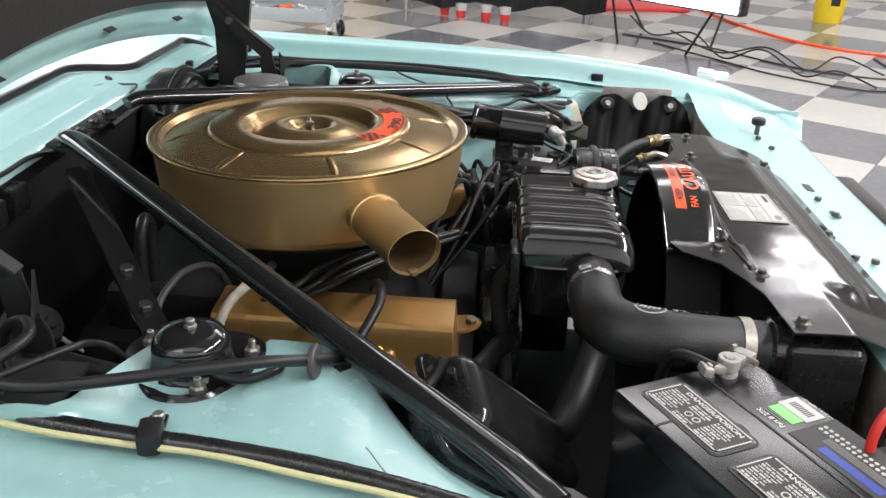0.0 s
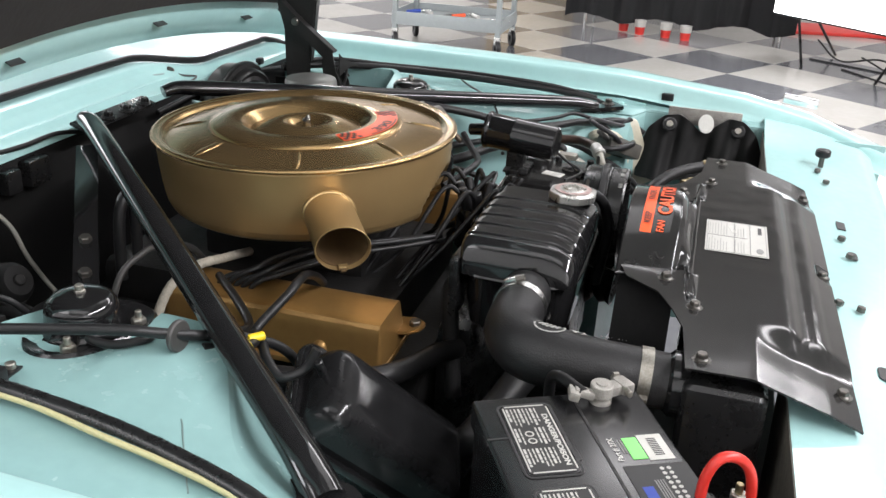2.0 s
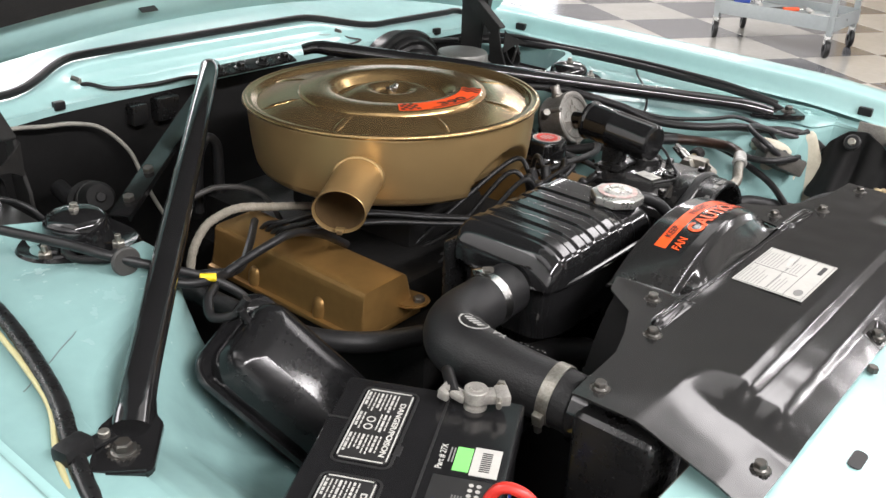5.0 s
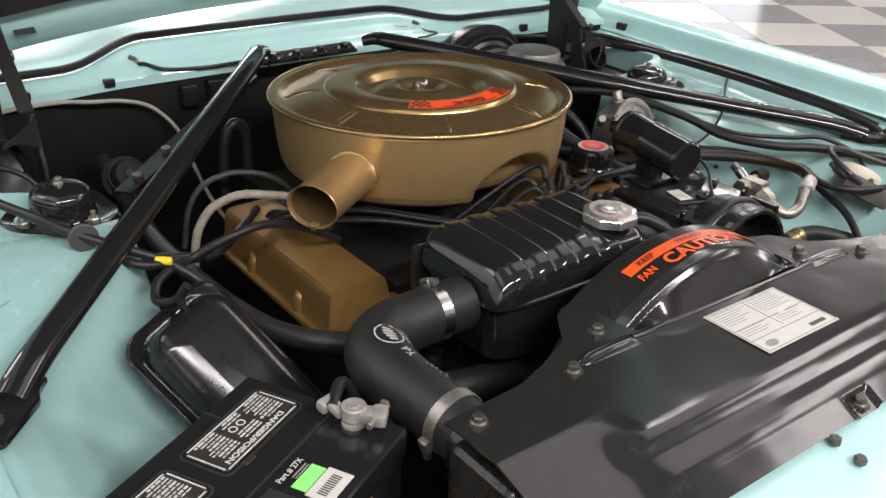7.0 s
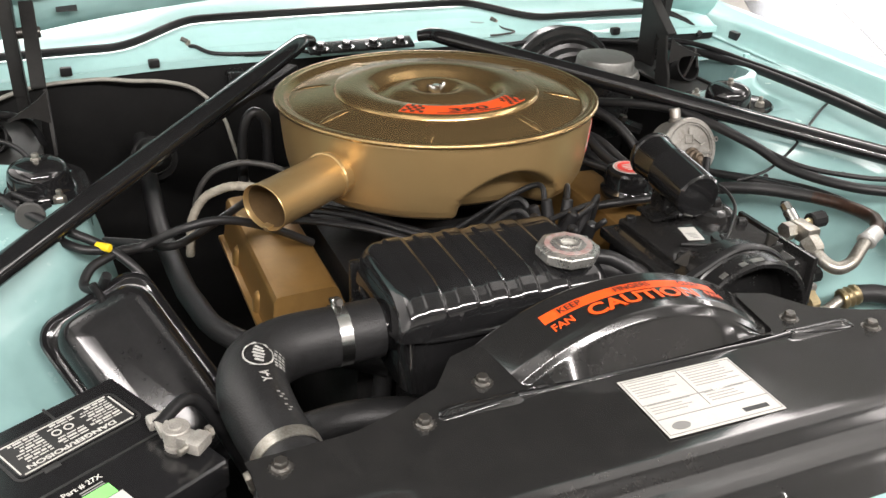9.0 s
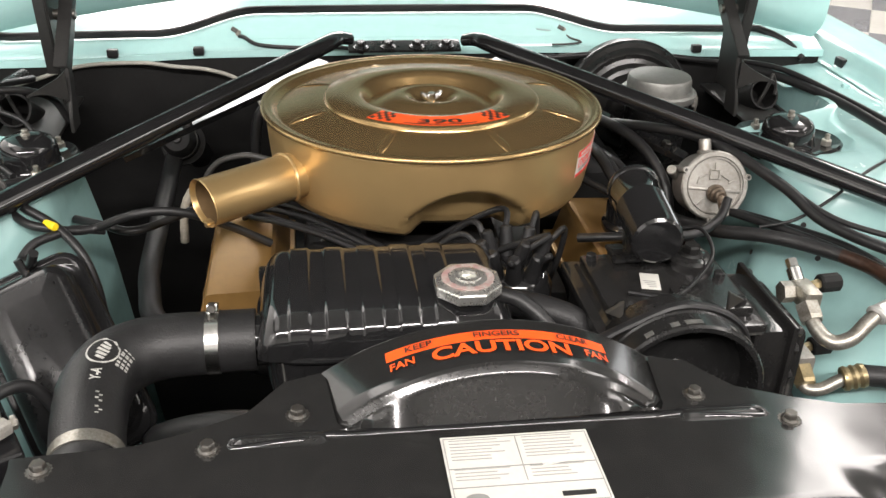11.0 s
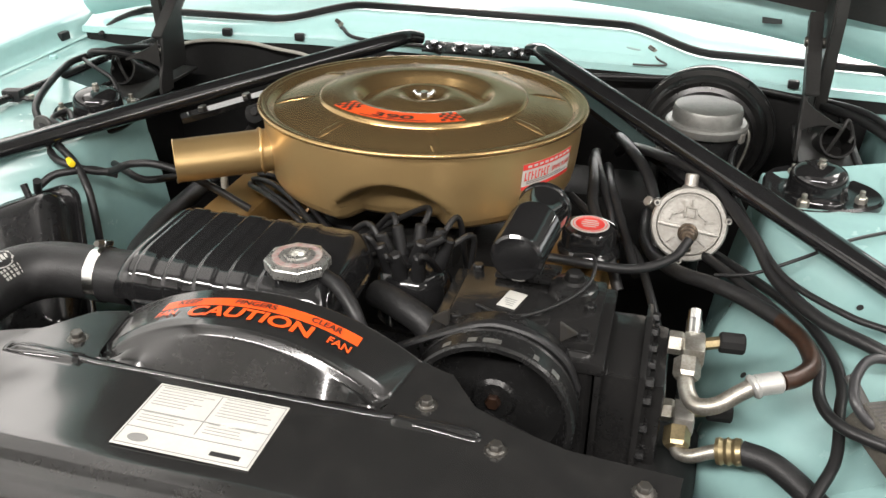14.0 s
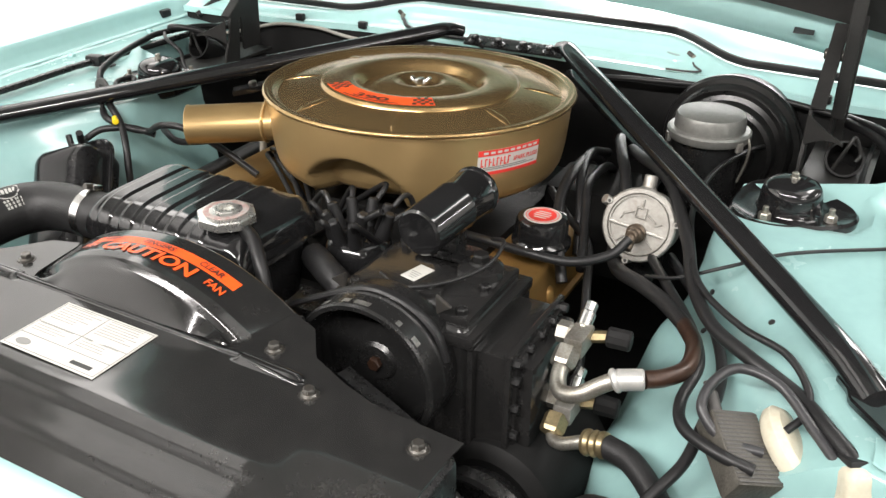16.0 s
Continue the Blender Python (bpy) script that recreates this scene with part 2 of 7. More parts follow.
def lettering(text, height, width=None, bold=0.0):
    """A bmesh of flat letters, centred on the origin in the xy plane, of that cap height and width."""
    cu = bpy.data.curves.new("letters", "FONT")
    cu.body, cu.align_x, cu.align_y, cu.size, cu.offset = text, "CENTER", "CENTER", 1, bold
    ob = bpy.data.objects.new("letters", cu)
    scene.collection.objects.link(ob)
    dg = bpy.context.evaluated_depsgraph_get()
    me = bpy.data.meshes.new_from_object(ob.evaluated_get(dg))
    bm = bmesh.new()
    bm.from_mesh(me)
    bpy.data.objects.remove(ob)
    xs, ys = [v.co.x for v in bm.verts], [v.co.y for v in bm.verts]
    cx, cy = (max(xs) + min(xs)) / 2, (max(ys) + min(ys)) / 2
    sy = height / (max(ys) - min(ys))
    sx = width / (max(xs) - min(xs)) if width else sy
    for v in bm.verts:
        v.co = Vector(((v.co.x - cx) * sx, (v.co.y - cy) * sy, 0))
    return bm


def moved(bm, m):
    bmesh.ops.transform(bm, matrix=m, verts=bm.verts)
    return bm


def warped(bm, fn):
    for v in bm.verts:
        v.co = fn(v.co)
    return bm


def ring(r1, r2, h, m=None, seg=40, c=0.001):
    return lathe([(r1, 0), (r2 - c, 0), (r2, c), (r2, h - c), (r2 - c, h), (r1, h), (r1, 0)], m, seg)


def ring_frame(w, h, r, t, m):
    """A thin flat rounded frame of width t round w x h."""
    bm = bmesh.new()
    outer, inner = rounded(w + 2 * t, h + 2 * t, r + t), rounded(w, h, r)
    rows = [[bm.verts.new(m @ V(px, py, z)) for px, py in loop] for loop, z in ((outer, 0), (outer, 0.0006), (inner, 0.0006), (inner, 0))]
    n = len(outer)
    for a, b in ((0, 1), (1, 2), (2, 3), (3, 0)):
        for i in range(n):
            j = (i + 1) % n
            bm.faces.new((rows[a][i], rows[a][j], rows[b][j], rows[b][i]))
    return bm


def hexagon(r, h, m=None):
    return lathe([(0, 0), (r, 0), (r, h * 0.8), (r * 0.86, h), (0, h)], m, 6)


def bolt(p, axis=(0, 0, 1), r=0.006, mt=None, washer=True, name="bolt", label="black hex bolt with a toothed washer", group="shroud bolts"):
    """A hex bolt with its washer and shank."""
    b = thing(name, label, "bolt", group)
    b.matrix_world = at(p, axis)
    part("head", hexagon(r, r * 1.1, pose(0, 0, 0.0025, 0, 0, random.uniform(0, 60))), mt or BOLT, b, angle=20)
    if washer:
        n = 16
        bm = bmesh.new()
        lo, hi = [], []
        for i in range(n * 2):
            rr = r * (1.75 if i % 2 else 1.5)
            a = math.pi * i / n
            lo.append(bm.verts.new((rr * math.cos(a), rr * math.sin(a), -0.001)))
            hi.append(bm.verts.new((rr * math.cos(a), rr * math.sin(a), 0.0016)))
        bm.faces.new(hi)
        bm.faces.new(lo)
        for i in range(n * 2):
            j = (i + 1) % (n * 2)
            bm.faces.new((lo[i], lo[j], hi[j], hi[i]))
        part("washer", bm, mt or BOLT, b, angle=20)
        part("flange", lathe([(0, 0.001), (r * 1.3, 0.001), (r * 1.3, 0.0025), (r, 0.004), (0, 0.004)], None, 20), mt or BOLT, b)
    return b


def clamp(p, axis, r, mt=None, width=0.012, screw=(0, 0, 1), name="hose_clamp"):
    """A worm-drive band round a hose."""
    c = thing(name, "bright steel worm-drive hose clamp", "hose clamp", "hose clamps")
    c.matrix_world = at(p, axis, screw)
    part("band", lathe([(r, -width / 2), (r + 0.0014, -width / 2), (r + 0.0014, width / 2), (r, width / 2), (r, -width / 2)], None, 40), mt or STEEL, c)
    part("screw_housing", box((0.016, 0.007, 0.011), pose(0, r + 0.0045, 0), 0.002), mt or STEEL, c)
    part("screw", hexagon(0.0045, 0.012, pose(-0.006, r + 0.005, 0, 0, -90, 0)), BOLT, c, angle=20)
    return c


def pillow(w, l, r, steps, m=None, n=6):
    """A rounded rectangle raised through (inset, height) steps and closed on top."""
    bm = bmesh.new()
    rings = [[bm.verts.new((x, y, z)) for x, y in rounded(w - 2 * d, l - 2 * d, max(0.0015, r - d), n)] for d, z in steps]
    for a, b in zip(rings, rings[1:]):
        for i in range(len(a)):
            j = (i + 1) % len(a)
            bm.faces.new((a[i], a[j], b[j], b[i]))
    bm.faces.new(rings[-1])
    bm.faces.new(rings[0])
    if m is not None:
        bmesh.ops.transform(bm, matrix=m, verts=bm.verts)
    return bm


def smooth01(x):
    x = max(0.0, min(1.0, x))
    return x * x * (3 - 2 * x)


def lerp_at(x, xs, ys):
    return float(np.interp(x, xs, ys))

# ---------------------------------------------------------------- room
# Unseen overhead lights; wide ones added for reflections in cover plate and battery.
lamp_label = "unseen white ceiling light, placed to light and reflect in the bay"
for i, (x, y, w) in enumerate(((-1.55, -3.3, 195), (0.95, -3.3, 165), (3.65, -1.45, 62), (-2.3, 1.8, 55), (2.4, 1.8, 75), (-1.2, 5.0, 120), (1.6, 5.0, 140), (7.6, 3.6, 150), (6.6, -4.2, 120), (-1.85, -0.75, 13), (2.1, 0.15, 20.5))):
    fx = thing("added_ceiling_lamp", lamp_label, "ceiling lamp", "ceiling lamps")
    turn = 90 if y < -3 and x < 3 else 0
    fx.matrix_world = pose(x, y, 3.55, 0, 0, turn)
    wide = 1.5 if x < -2 else 1.0 if x == 3.65 else 1.2 if w < 20 else 2.2 if w < 25 else 0.8 if x == 2.4 else 0.30
    part("housing", box((wide + 0.04, 2.5, 0.10), None, 0.01), WHITE, fx)
    area_lamp("overhead_light", pose(x, y, 3.49, 0, 0, turn), wide, 2.4, w, (1.0, 0.97, 0.945))


def wall(name, size, c, mt, label):
    return tagged(part(name, box(size, pose(*c), 0), mt, None, smooth=False), label, "wall", kind="structure")


# Bay door and glowing backdrop are assumed out of view, added for floor reflections.
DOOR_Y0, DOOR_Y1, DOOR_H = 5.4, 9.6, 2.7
wall("wall_east", (0.2, DOOR_Y0 + 8.0, 3.6), (9.1, (DOOR_Y0 - 8.0) / 2, 1.8), WALL, "plain light grey painted workshop wall")
wall("wall_east_end", (0.2, 10.0 - DOOR_Y1, 3.6), (9.1, (DOOR_Y1 + 10.0) / 2, 1.8), WALL, "plain light grey painted wall beside the assumed bay door")
wall("wall_east_lintel", (0.2, DOOR_Y1 - DOOR_Y0, 3.6 - DOOR_H), (9.1, (DOOR_Y0 + DOOR_Y1) / 2, (3.6 + DOOR_H) / 2), WALL, "plain light grey painted wall over the assumed bay door")
daylight = bpy.data.materials.new("added_backdrop_glow")
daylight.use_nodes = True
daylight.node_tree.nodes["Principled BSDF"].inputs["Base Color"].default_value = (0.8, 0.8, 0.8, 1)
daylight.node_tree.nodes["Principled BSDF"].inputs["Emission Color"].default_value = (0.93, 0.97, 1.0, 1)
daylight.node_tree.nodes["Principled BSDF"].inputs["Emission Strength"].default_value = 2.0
tagged(part("backdrop", box((0.05, DOOR_Y1 - DOOR_Y0 + 3.0, 4.2), pose(10.4, (DOOR_Y0 + DOOR_Y1) / 2, 2.0), 0), daylight, None, smooth=False), "unseen bright backdrop past an assumed bay door, added for floor reflections", "backdrop", kind="structure")
wall("wall_north", (13, 0.2, 3.6), (2.9, 10.1, 1.8), WALL, "plain light grey painted workshop wall")
wall("wall_south", (13, 0.2, 3.6), (2.9, -7.1, 1.8), WALL, "plain light grey painted workshop wall")
wall("wall_west", (0.2, 18, 3.6), (-3.3, 1, 1.8), surface("white_wall", (0.86, 0.86, 0.85), 0.5, vary=0.04, scale=1.2), "bright white painted studio wall beside the car")
tagged(part("ceiling", box((13, 18, 0.15), pose(2.9, 1, 3.7), 0), CEIL, None, smooth=False), "plain off-white ceiling", "ceiling", kind="structure")
floor = tagged(part("floor", box((13, 18, 0.2), pose(2.9, 1, -0.106), 0), GROUT, None, smooth=False), "glossy checkered floor of grey and dark tiles", "floor", kind="structure")

TILE, TA = 0.61, radians(-32)
tile_mesh = []
for mt in (TILE_DARK, TILE_LIGHT):
    me = bpy.data.meshes.new("tile")
    bm = box((TILE - 0.003, TILE - 0.003, 0.008), pose(0, 0, -0.004), 0.0012, 1)
    bm.to_mesh(me)
    bm.free()
    me.materials.append(mt)
    tile_mesh.append(me)

cart = thing("tool_cart", "grey steel tool cart on black casters with tools on its shelf", "tool cart")
cart.location = (5.05, 0.85, 0)
part("lower_shelf", join(box((0.5, 0.8, 0.012), pose(0.27, 0.4, 0.20), 0.003), box((0.012, 0.8, 0.09), pose(0.02, 0.4, 0.215), 0.003),
                         box((0.012, 0.8, 0.09), pose(0.52, 0.4, 0.215), 0.003), box((0.5, 0.012, 0.09), pose(0.27, 0.0, 0.215), 0.003),
                         box((0.5, 0.012, 0.09), pose(0.27, 0.8, 0.215), 0.003)), CART, cart)
part("upper_shelf", join(box((0.5, 0.8, 0.012), pose(0.27, 0.4, 0.75), 0.003), box((0.012, 0.8, 0.09), pose(0.02, 0.4, 0.765), 0.003),
                         box((0.012, 0.8, 0.09), pose(0.52, 0.4, 0.765), 0.003)), CART, cart)
for px in (0.03, 0.51):
    for py in (0.02, 0.78):
        part("post", box((0.035, 0.035, 0.66), pose(px, py, 0.47), 0.003), CART, cart)
        w = part("caster", join(lathe([(0.02, -0.015), (0.055, -0.015), (0.06, -0.008), (0.06, 0.008), (0.055, 0.015), (0.02, 0.015)], pose(px, py, 0.06, 90, 0, 30), 24)), RUBBER, cart, "black rubber caster wheel")
        part("fork", box((0.03, 0.045, 0.06), pose(px, py, 0.115), 0.004), STEEL, w)
tool_rng = random.Random(4)
for i, mt in enumerate((RED, WHITE, BLUE_TOOL, WHITE, ORANGE, GREY_PLASTIC, RED, STEEL, WHITE, BLUE_TOOL)):
    t = thing("hand_tool", "small coloured hand tool lying on the cart shelf", "tool", "tools on the cart")
    t.matrix_world = pose(5.15 + 0.3 * tool_rng.random(), 0.93 + 0.07 * i, 0.222, 0, 0, tool_rng.uniform(-60, 60))
    part("handle", rod((-0.10, 0, 0), (0.02, 0, 0), 0.014, 12), mt, t)
    part("shank", rod((0.02, 0, 0), (0.12, 0, 0), 0.006, 10), STEEL, t)

table = thing("draped_table", "folding table draped with a black cloth", "table")
table.location = (6.7, -0.3, 0)
part("tabletop", box((0.75, 1.8, 0.04), pose(0.4, 0, 0.74), 0.005), GREY_PLASTIC, table)
for px in (0.08, 0.7):
    for py in (-0.8, 0.8):
        part("leg", rod((px, py, 0), (px, py, 0.72), 0.015, 12), STEEL, table)
cloth = thing("tablecloth", "black cloth hanging over the table edge", "tablecloth")


def drape(u, v):
    y = -1.2 + 1.85 * u
    fold = 0.03 * math.sin(u * 41) + 0.015 * math.sin(u * 97 + 1)
    if v < 0.5:
        return V(7.5 - 0.82 * v * 2, y, 0.768)
    k = (v - 0.5) * 2
    return V(6.68 + (fold - 0.03) * k - 0.02, y, 0.768 - (0.665 + 0.03 * math.sin(u * 19)) * k)


part("fabric", sheet(drape, 80, 24, 0.003), CLOTH, cloth)
for x, y in ((6.72, 0.16), (6.61, 0.016), (6.57, -0.197), (6.52, -0.357)):
    cup = thing("paint_cup", "small red and white plastic cup on the floor", "cup", "cups under the table")
    cup.location = (x, y, 0.002)
    part("body", lathe([(0, 0), (0.036, 0), (0.045, 0.09), (0.042, 0.09), (0.034, 0.004), (0, 0.004)], None, 24), RED, cup)
    part("rim", lathe([(0.0405, 0.062), (0.0445, 0.062), (0.048, 0.115), (0.045, 0.115), (0.041, 0.062)], None, 24), WHITE, cup)
    part("content", lathe([(0, 0.0895), (0.041, 0.0895), (0.0405, 0.085), (0, 0.085)], None, 24), WHITE, cup)

cab = thing("cabinet", "pale birch wood cabinet standing against the far side", "cabinet")
cab.location = (8.2, 0.9, 0)
part("carcass", box((0.6, 0.8, 1.2), pose(0.3, 0.4, 0.6), 0.004), WOOD, cab)
part("door", box((0.02, 0.76, 1.1), pose(-0.012, 0.4, 0.6), 0.003), WOOD, cab)

bucket = thing("mop_bucket", "yellow plastic bucket standing on the floor", "bucket")
bucket.location = (7.4, -3.3, 0)
part("body", lathe([(0, 0), (0.12, 0), (0.15, 0.36), (0.16, 0.37), (0.155, 0.38), (0.14, 0.37), (0.11, 0.01), (0, 0.01)], None, 32), YELLOW, bucket)
part("patch", sheet(lambda u, v: V(-(0.132 + 0.012 * v) * math.cos(0.6 * (u - 0.5)), (0.132 + 0.012 * v) * math.sin(0.6 * (u - 0.5)), 0.16 + 0.14 * v), 8, 4, 0.002), INK, bucket, "dark printed patch")

hose = tagged(part("air_hose", tube([(7.7, -2.2, 0.012), (6.6, -2.5, 0.012), (6.0, -2.9, 0.012), (5.75, -3.6, 0.012), (5.9, -4.6, 0.012)], 0.012, 10), ORANGE), "orange rubber air hose lying across the floor", "hose")
tagged(part("floor_mat", box((0.5, 0.9, 0.03), pose(7.7, -1.6, 0.017, 0, 0, 12), 0.01), RED), "red folded mat on the floor by the far side", "mat")
for k, pts in enumerate((((5.9, -1.5, 0.007), (5.3, -1.9, 0.007), (4.9, -2.2, 0.007), (4.6, -2.7, 0.007), (4.9, -3.2, 0.007), (5.6, -3.4, 0.007)),
                         ((6.2, -1.3, 0.007), (5.8, -1.9, 0.007), (5.2, -2.4, 0.007), (5.0, -3.0, 0.007), (5.7, -3.1, 0.007)),
                         ((5.9, -1.3, 0.20), (5.7, -1.45, 0.10), (5.5, -1.7, 0.16), (5.3, -1.9, 0.03), (5.1, -2.1, 0.14), (4.95, -2.35, 0.007), (4.75, -2.5, 0.09), (4.7, -2.75, 0.007)),
                         ((5.8, -1.6, 0.12), (5.5, -1.9, 0.03), (5.35, -2.2, 0.11), (5.15, -2.45, 0.007), (5.3, -2.7, 0.08), (5.1, -2.95, 0.007)))):
    tagged(part("power_cable", tube(pts, 0.0065, 8), RUBBER), "black power cable snaking over the floor", "cable", "floor cables")

soft = thing("light_bank", "broad glowing white light panel on four thin black legs", "studio lamp")
sm = Matrix.Translation((5.31, -1.40, 0.84)) @ pose(0, 0, 0, 0, 0, -43)
part("shell", box((0.10, 1.24, 0.94), sm @ pose(0.07, 0, 0), 0.02), SATIN, soft)
part("diffuser", box((0.02, 1.20, 0.90), sm, 0.004), SOFT_GLOW, soft, "glowing white diffuser")
for fx2, fy2, tx2, ty2 in ((5.85, -1.22, 5.76, -1.10), (6.50, -1.51, 5.80, -1.16), (5.49, -1.67, 5.06, -1.78), (5.75, -1.90, 5.14, -1.84)):
    part("leg", rod((fx2, fy2, 0), (tx2, ty2, 0.50), 0.010, 10), SATIN, soft)

# Rear panel is out of view, added for the white glare on the cowl.
for nm, m, w, h in (("rear", pose(0.2, 5.4, 2.75, 0, -30, 90), 5.0, 1.4),):
    sb = thing("added_rear_panel", "unseen white light panel hung high, added for glare on the cowl", "studio lamp", "softbox panels")
    sb.matrix_world = m
    part("shell", box((0.10, w + 0.06, h + 0.06), pose(0.07, 0, 0), 0.02), SATIN, sb)
    for py in (-w / 3, w / 3):
        top = m @ V(0.07, py, h / 2)
        part("hanger", rod((0.07, py, h / 2), m.inverted() @ V(top.x, top.y, 3.63), 0.012, 10), SATIN, sb)
    part("diffuser", box((0.02, w, h), pose(0, 0, 0), 0.004), SOFT_GLOW, sb, "glowing white diffuser")


# ---------------------------------------------------------------- car body
car = thing("car_body", "turquoise classic car with its hood open and black-painted engine bay", "car")


def fall(y):
    return lerp_at(y, (-0.95, -0.8, -0.65, -0.4, -0.1, 0.6), (-0.105, -0.062, -0.032, -0.008, 0.0, 0.012))


def shelf_fall(y):
    return lerp_at(y, (-0.8, -0.6, -0.37, -0.1, 0.4), (-0.045, -0.032, -0.020, 0.0, 0.006))


FENDER = ((0.768, -0.039), (0.777, -0.038), (0.785, -0.026), (0.792, -0.006), (0.796, -0.001), (0.804, 0.001), (0.84, 0.003), (0.88, -0.003), (0.93, -0.028), (0.962, -0.09), (0.978, -0.22), (0.98, -0.5))


def fender(s):
    def f(u, v):
        y = -0.95 + 1.77 * u
        k = v * (len(FENDER) - 1)
        x = lerp_at(k, range(len(FENDER)), [p[0] for p in FENDER])
        z = lerp_at(k, range(len(FENDER)), [p[1] for p in FENDER])
        pull = 0.05 * smooth01((-0.78 - y) / 0.15)
        return V(s * (x - pull), y, 0.888 + z + fall(y))
    return f


def apron(s):
    prof = ((0.775, 0.851), (0.762, 0.846), (0.735, 0.846), (0.70, 0.842), (0.655, 0.840), (0.615, 0.838), (0.600, 0.834), (0.572, 0.817), (0.537, 0.788), (0.492, 0.735), (0.455, 0.655), (0.435, 0.50), (0.42, 0.35))

    def f(u, v):
        y = -0.74 + 1.14 * u
        k = v * (len(prof) - 1)
        x = lerp_at(k, range(len(prof)), [p[0] for p in prof])
        z = lerp_at(k, range(len(prof)), [p[1] for p in prof])
        tower = smooth01((y + 0.245) / 0.15) * smooth01((0.17 - y) / 0.06)
        inner = 0.455 - 0.10 * max(0, 0.80 - z)
        if x < 0.62:
            x = x + (min(x, inner + (x - 0.43) * 0.12) - x) * tower
        if x < 0.70:
            z += 0.006 * tower * smooth01((0.70 - x) / 0.08) * (1 if z > 0.8 else 0)
        if s > 0 and z > 0.60:
            x += 0.075 * smooth01((-0.26 - y) / 0.16) * smooth01((0.70 - x) / 0.08) * smooth01((z - 0.66) / 0.12)
            x -= 0.030 * smooth01((0.79 - z) / 0.08) * smooth01((-0.10 - y) / 0.06) * smooth01((y + 0.42) / 0.10)
        if s < 0:
            x += 0.088 * smooth01((-0.14 - y) / 0.20) * smooth01((0.71 - x) / 0.09) * smooth01((z - 0.62) / 0.13)
        rt = math.hypot(x - (0.544 if s > 0 else 0.525), (y - 0.012) * 1.1)
        if z > 0.8:
            z -= 0.013 * smooth01(((0.100 if s > 0 else 0.086) - rt) / 0.014)
        if z > 0.8:
            z += 0.022 * smooth01((y - 0.03) / 0.06) * smooth01((0.26 - y) / 0.08) * smooth01((0.665 - x) / 0.03)
        back = smooth01((y - 0.055) / 0.03)
        if x < 0.66:
            x += (max(x, 0.622 + 0.038 * (x / 0.66)) - x) * back
        cut = smooth01((-(0.43 if s > 0 else 0.52) - y) / 0.03)
        if x < 0.752:
            x += (max(x, 0.735 + 0.017 * (x / 0.752)) - x) * cut
        rib = 0.006 * math.exp(-((y + 0.30) / 0.018) ** 2) * smooth01((0.66 - x) / 0.08)
        z += 0.0022 * noise.noise(V(s * x * 9, y * 9, 1.3)) + 0.0012 * noise.noise(V(s * x * 24, y * 24, 5.1))
        return V(s * x, y, z + shelf_fall(y) * smooth01((z - 0.3) / 0.5) + rib)
    return f


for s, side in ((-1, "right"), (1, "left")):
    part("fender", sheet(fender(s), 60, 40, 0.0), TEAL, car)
    part("inner_apron", sheet(apron(s), 96, 72, 0.0), TEAL_DUSTY_SHADED, car, "dusty turquoise inner fender panel, darkened for bay shade")


def hole_at(s, y, z):
    """A frame on the apron at the height z of its slope."""
    f, u = apron(s), (y + 0.74) / 1.14
    v = min((k / 200 for k in range(80, 200)), key=lambda k: abs(f(u, k).z - z))
    p = f(u, v)
    n = (f(u + 0.01, v) - f(u - 0.01, v)).cross(f(u, v + 0.01) - f(u, v - 0.01)).normalized()
    n = -n if n.x * s > 0 else n
    return at(p + n * 0.0006, n)


# Black discs laid on the panel stand in for the dark of open holes.
for s, y, z in ((1, -0.158, 0.789), (1, -0.31, 0.613), (1, -0.26, 0.72), (1, -0.20, 0.76), (1, -0.23, 0.81), (1, -0.36, 0.69), (1, -0.12, 0.73), (-1, -0.20, 0.74)):
    part("panel_hole_disc", lathe([(0, 0), (0.0038, 0), (0.0038, 0.001), (0, 0.001)], hole_at(s, y, z), 16), INK, car)
for s in (-1, 1):
    for y in (-0.62, -0.40, -0.20, 0.02, 0.22):
        part("fender_bolt", hexagon(0.007, 0.007, at((s * 0.752, y, 0.8455 + shelf_fall(y)), (0, 0, 1))), TEAL, car, angle=20)
    if s > 0:
        continue
    seam = apron(s)
    line_pts = []
    for k in range(13):
        x, y = s * (0.632 + 0.085 * k / 12), -0.169 - 0.057 * k / 12
        u = (y + 0.74) / 1.14
        v = min((j / 300 for j in range(0, 180)), key=lambda j: abs(seam(u, j).x - x))
        line_pts.append(seam(u, v) + V(0, 0, 0.0002))
    part("panel_seam", tube(line_pts, 0.0007, 6, 3), SEAM, car)


def seal_y(x):
    return 0.405 + 0.068 * smooth01((0.40 - abs(x)) / 0.16)


def seal_z(x):
    return 0.905 + 0.020 * smooth01((0.40 - abs(x)) / 0.16) - 0.008 * (x / 0.75) ** 2


def wall_y(x):
    return 0.385 - 0.03 * smooth01((abs(x) - 0.3) / 0.25)


def cowl_ledge(u, v):
    x = -0.775 + 1.55 * u
    y0, y1 = wall_y(x) - 0.006, seal_y(x)
    z0, z1 = 0.884 - 0.006 * (x / 0.75) ** 2, seal_z(x) - 0.004
    groove = -0.007 * smooth01((v - 0.30) / 0.08) * smooth01((0.72 - v) / 0.08) * smooth01((0.30 - abs(x)) / 0.04)
    return V(x, y0 + (y1 - y0) * v, z0 + (z1 - z0) * smooth01(v * 1.15) + groove)


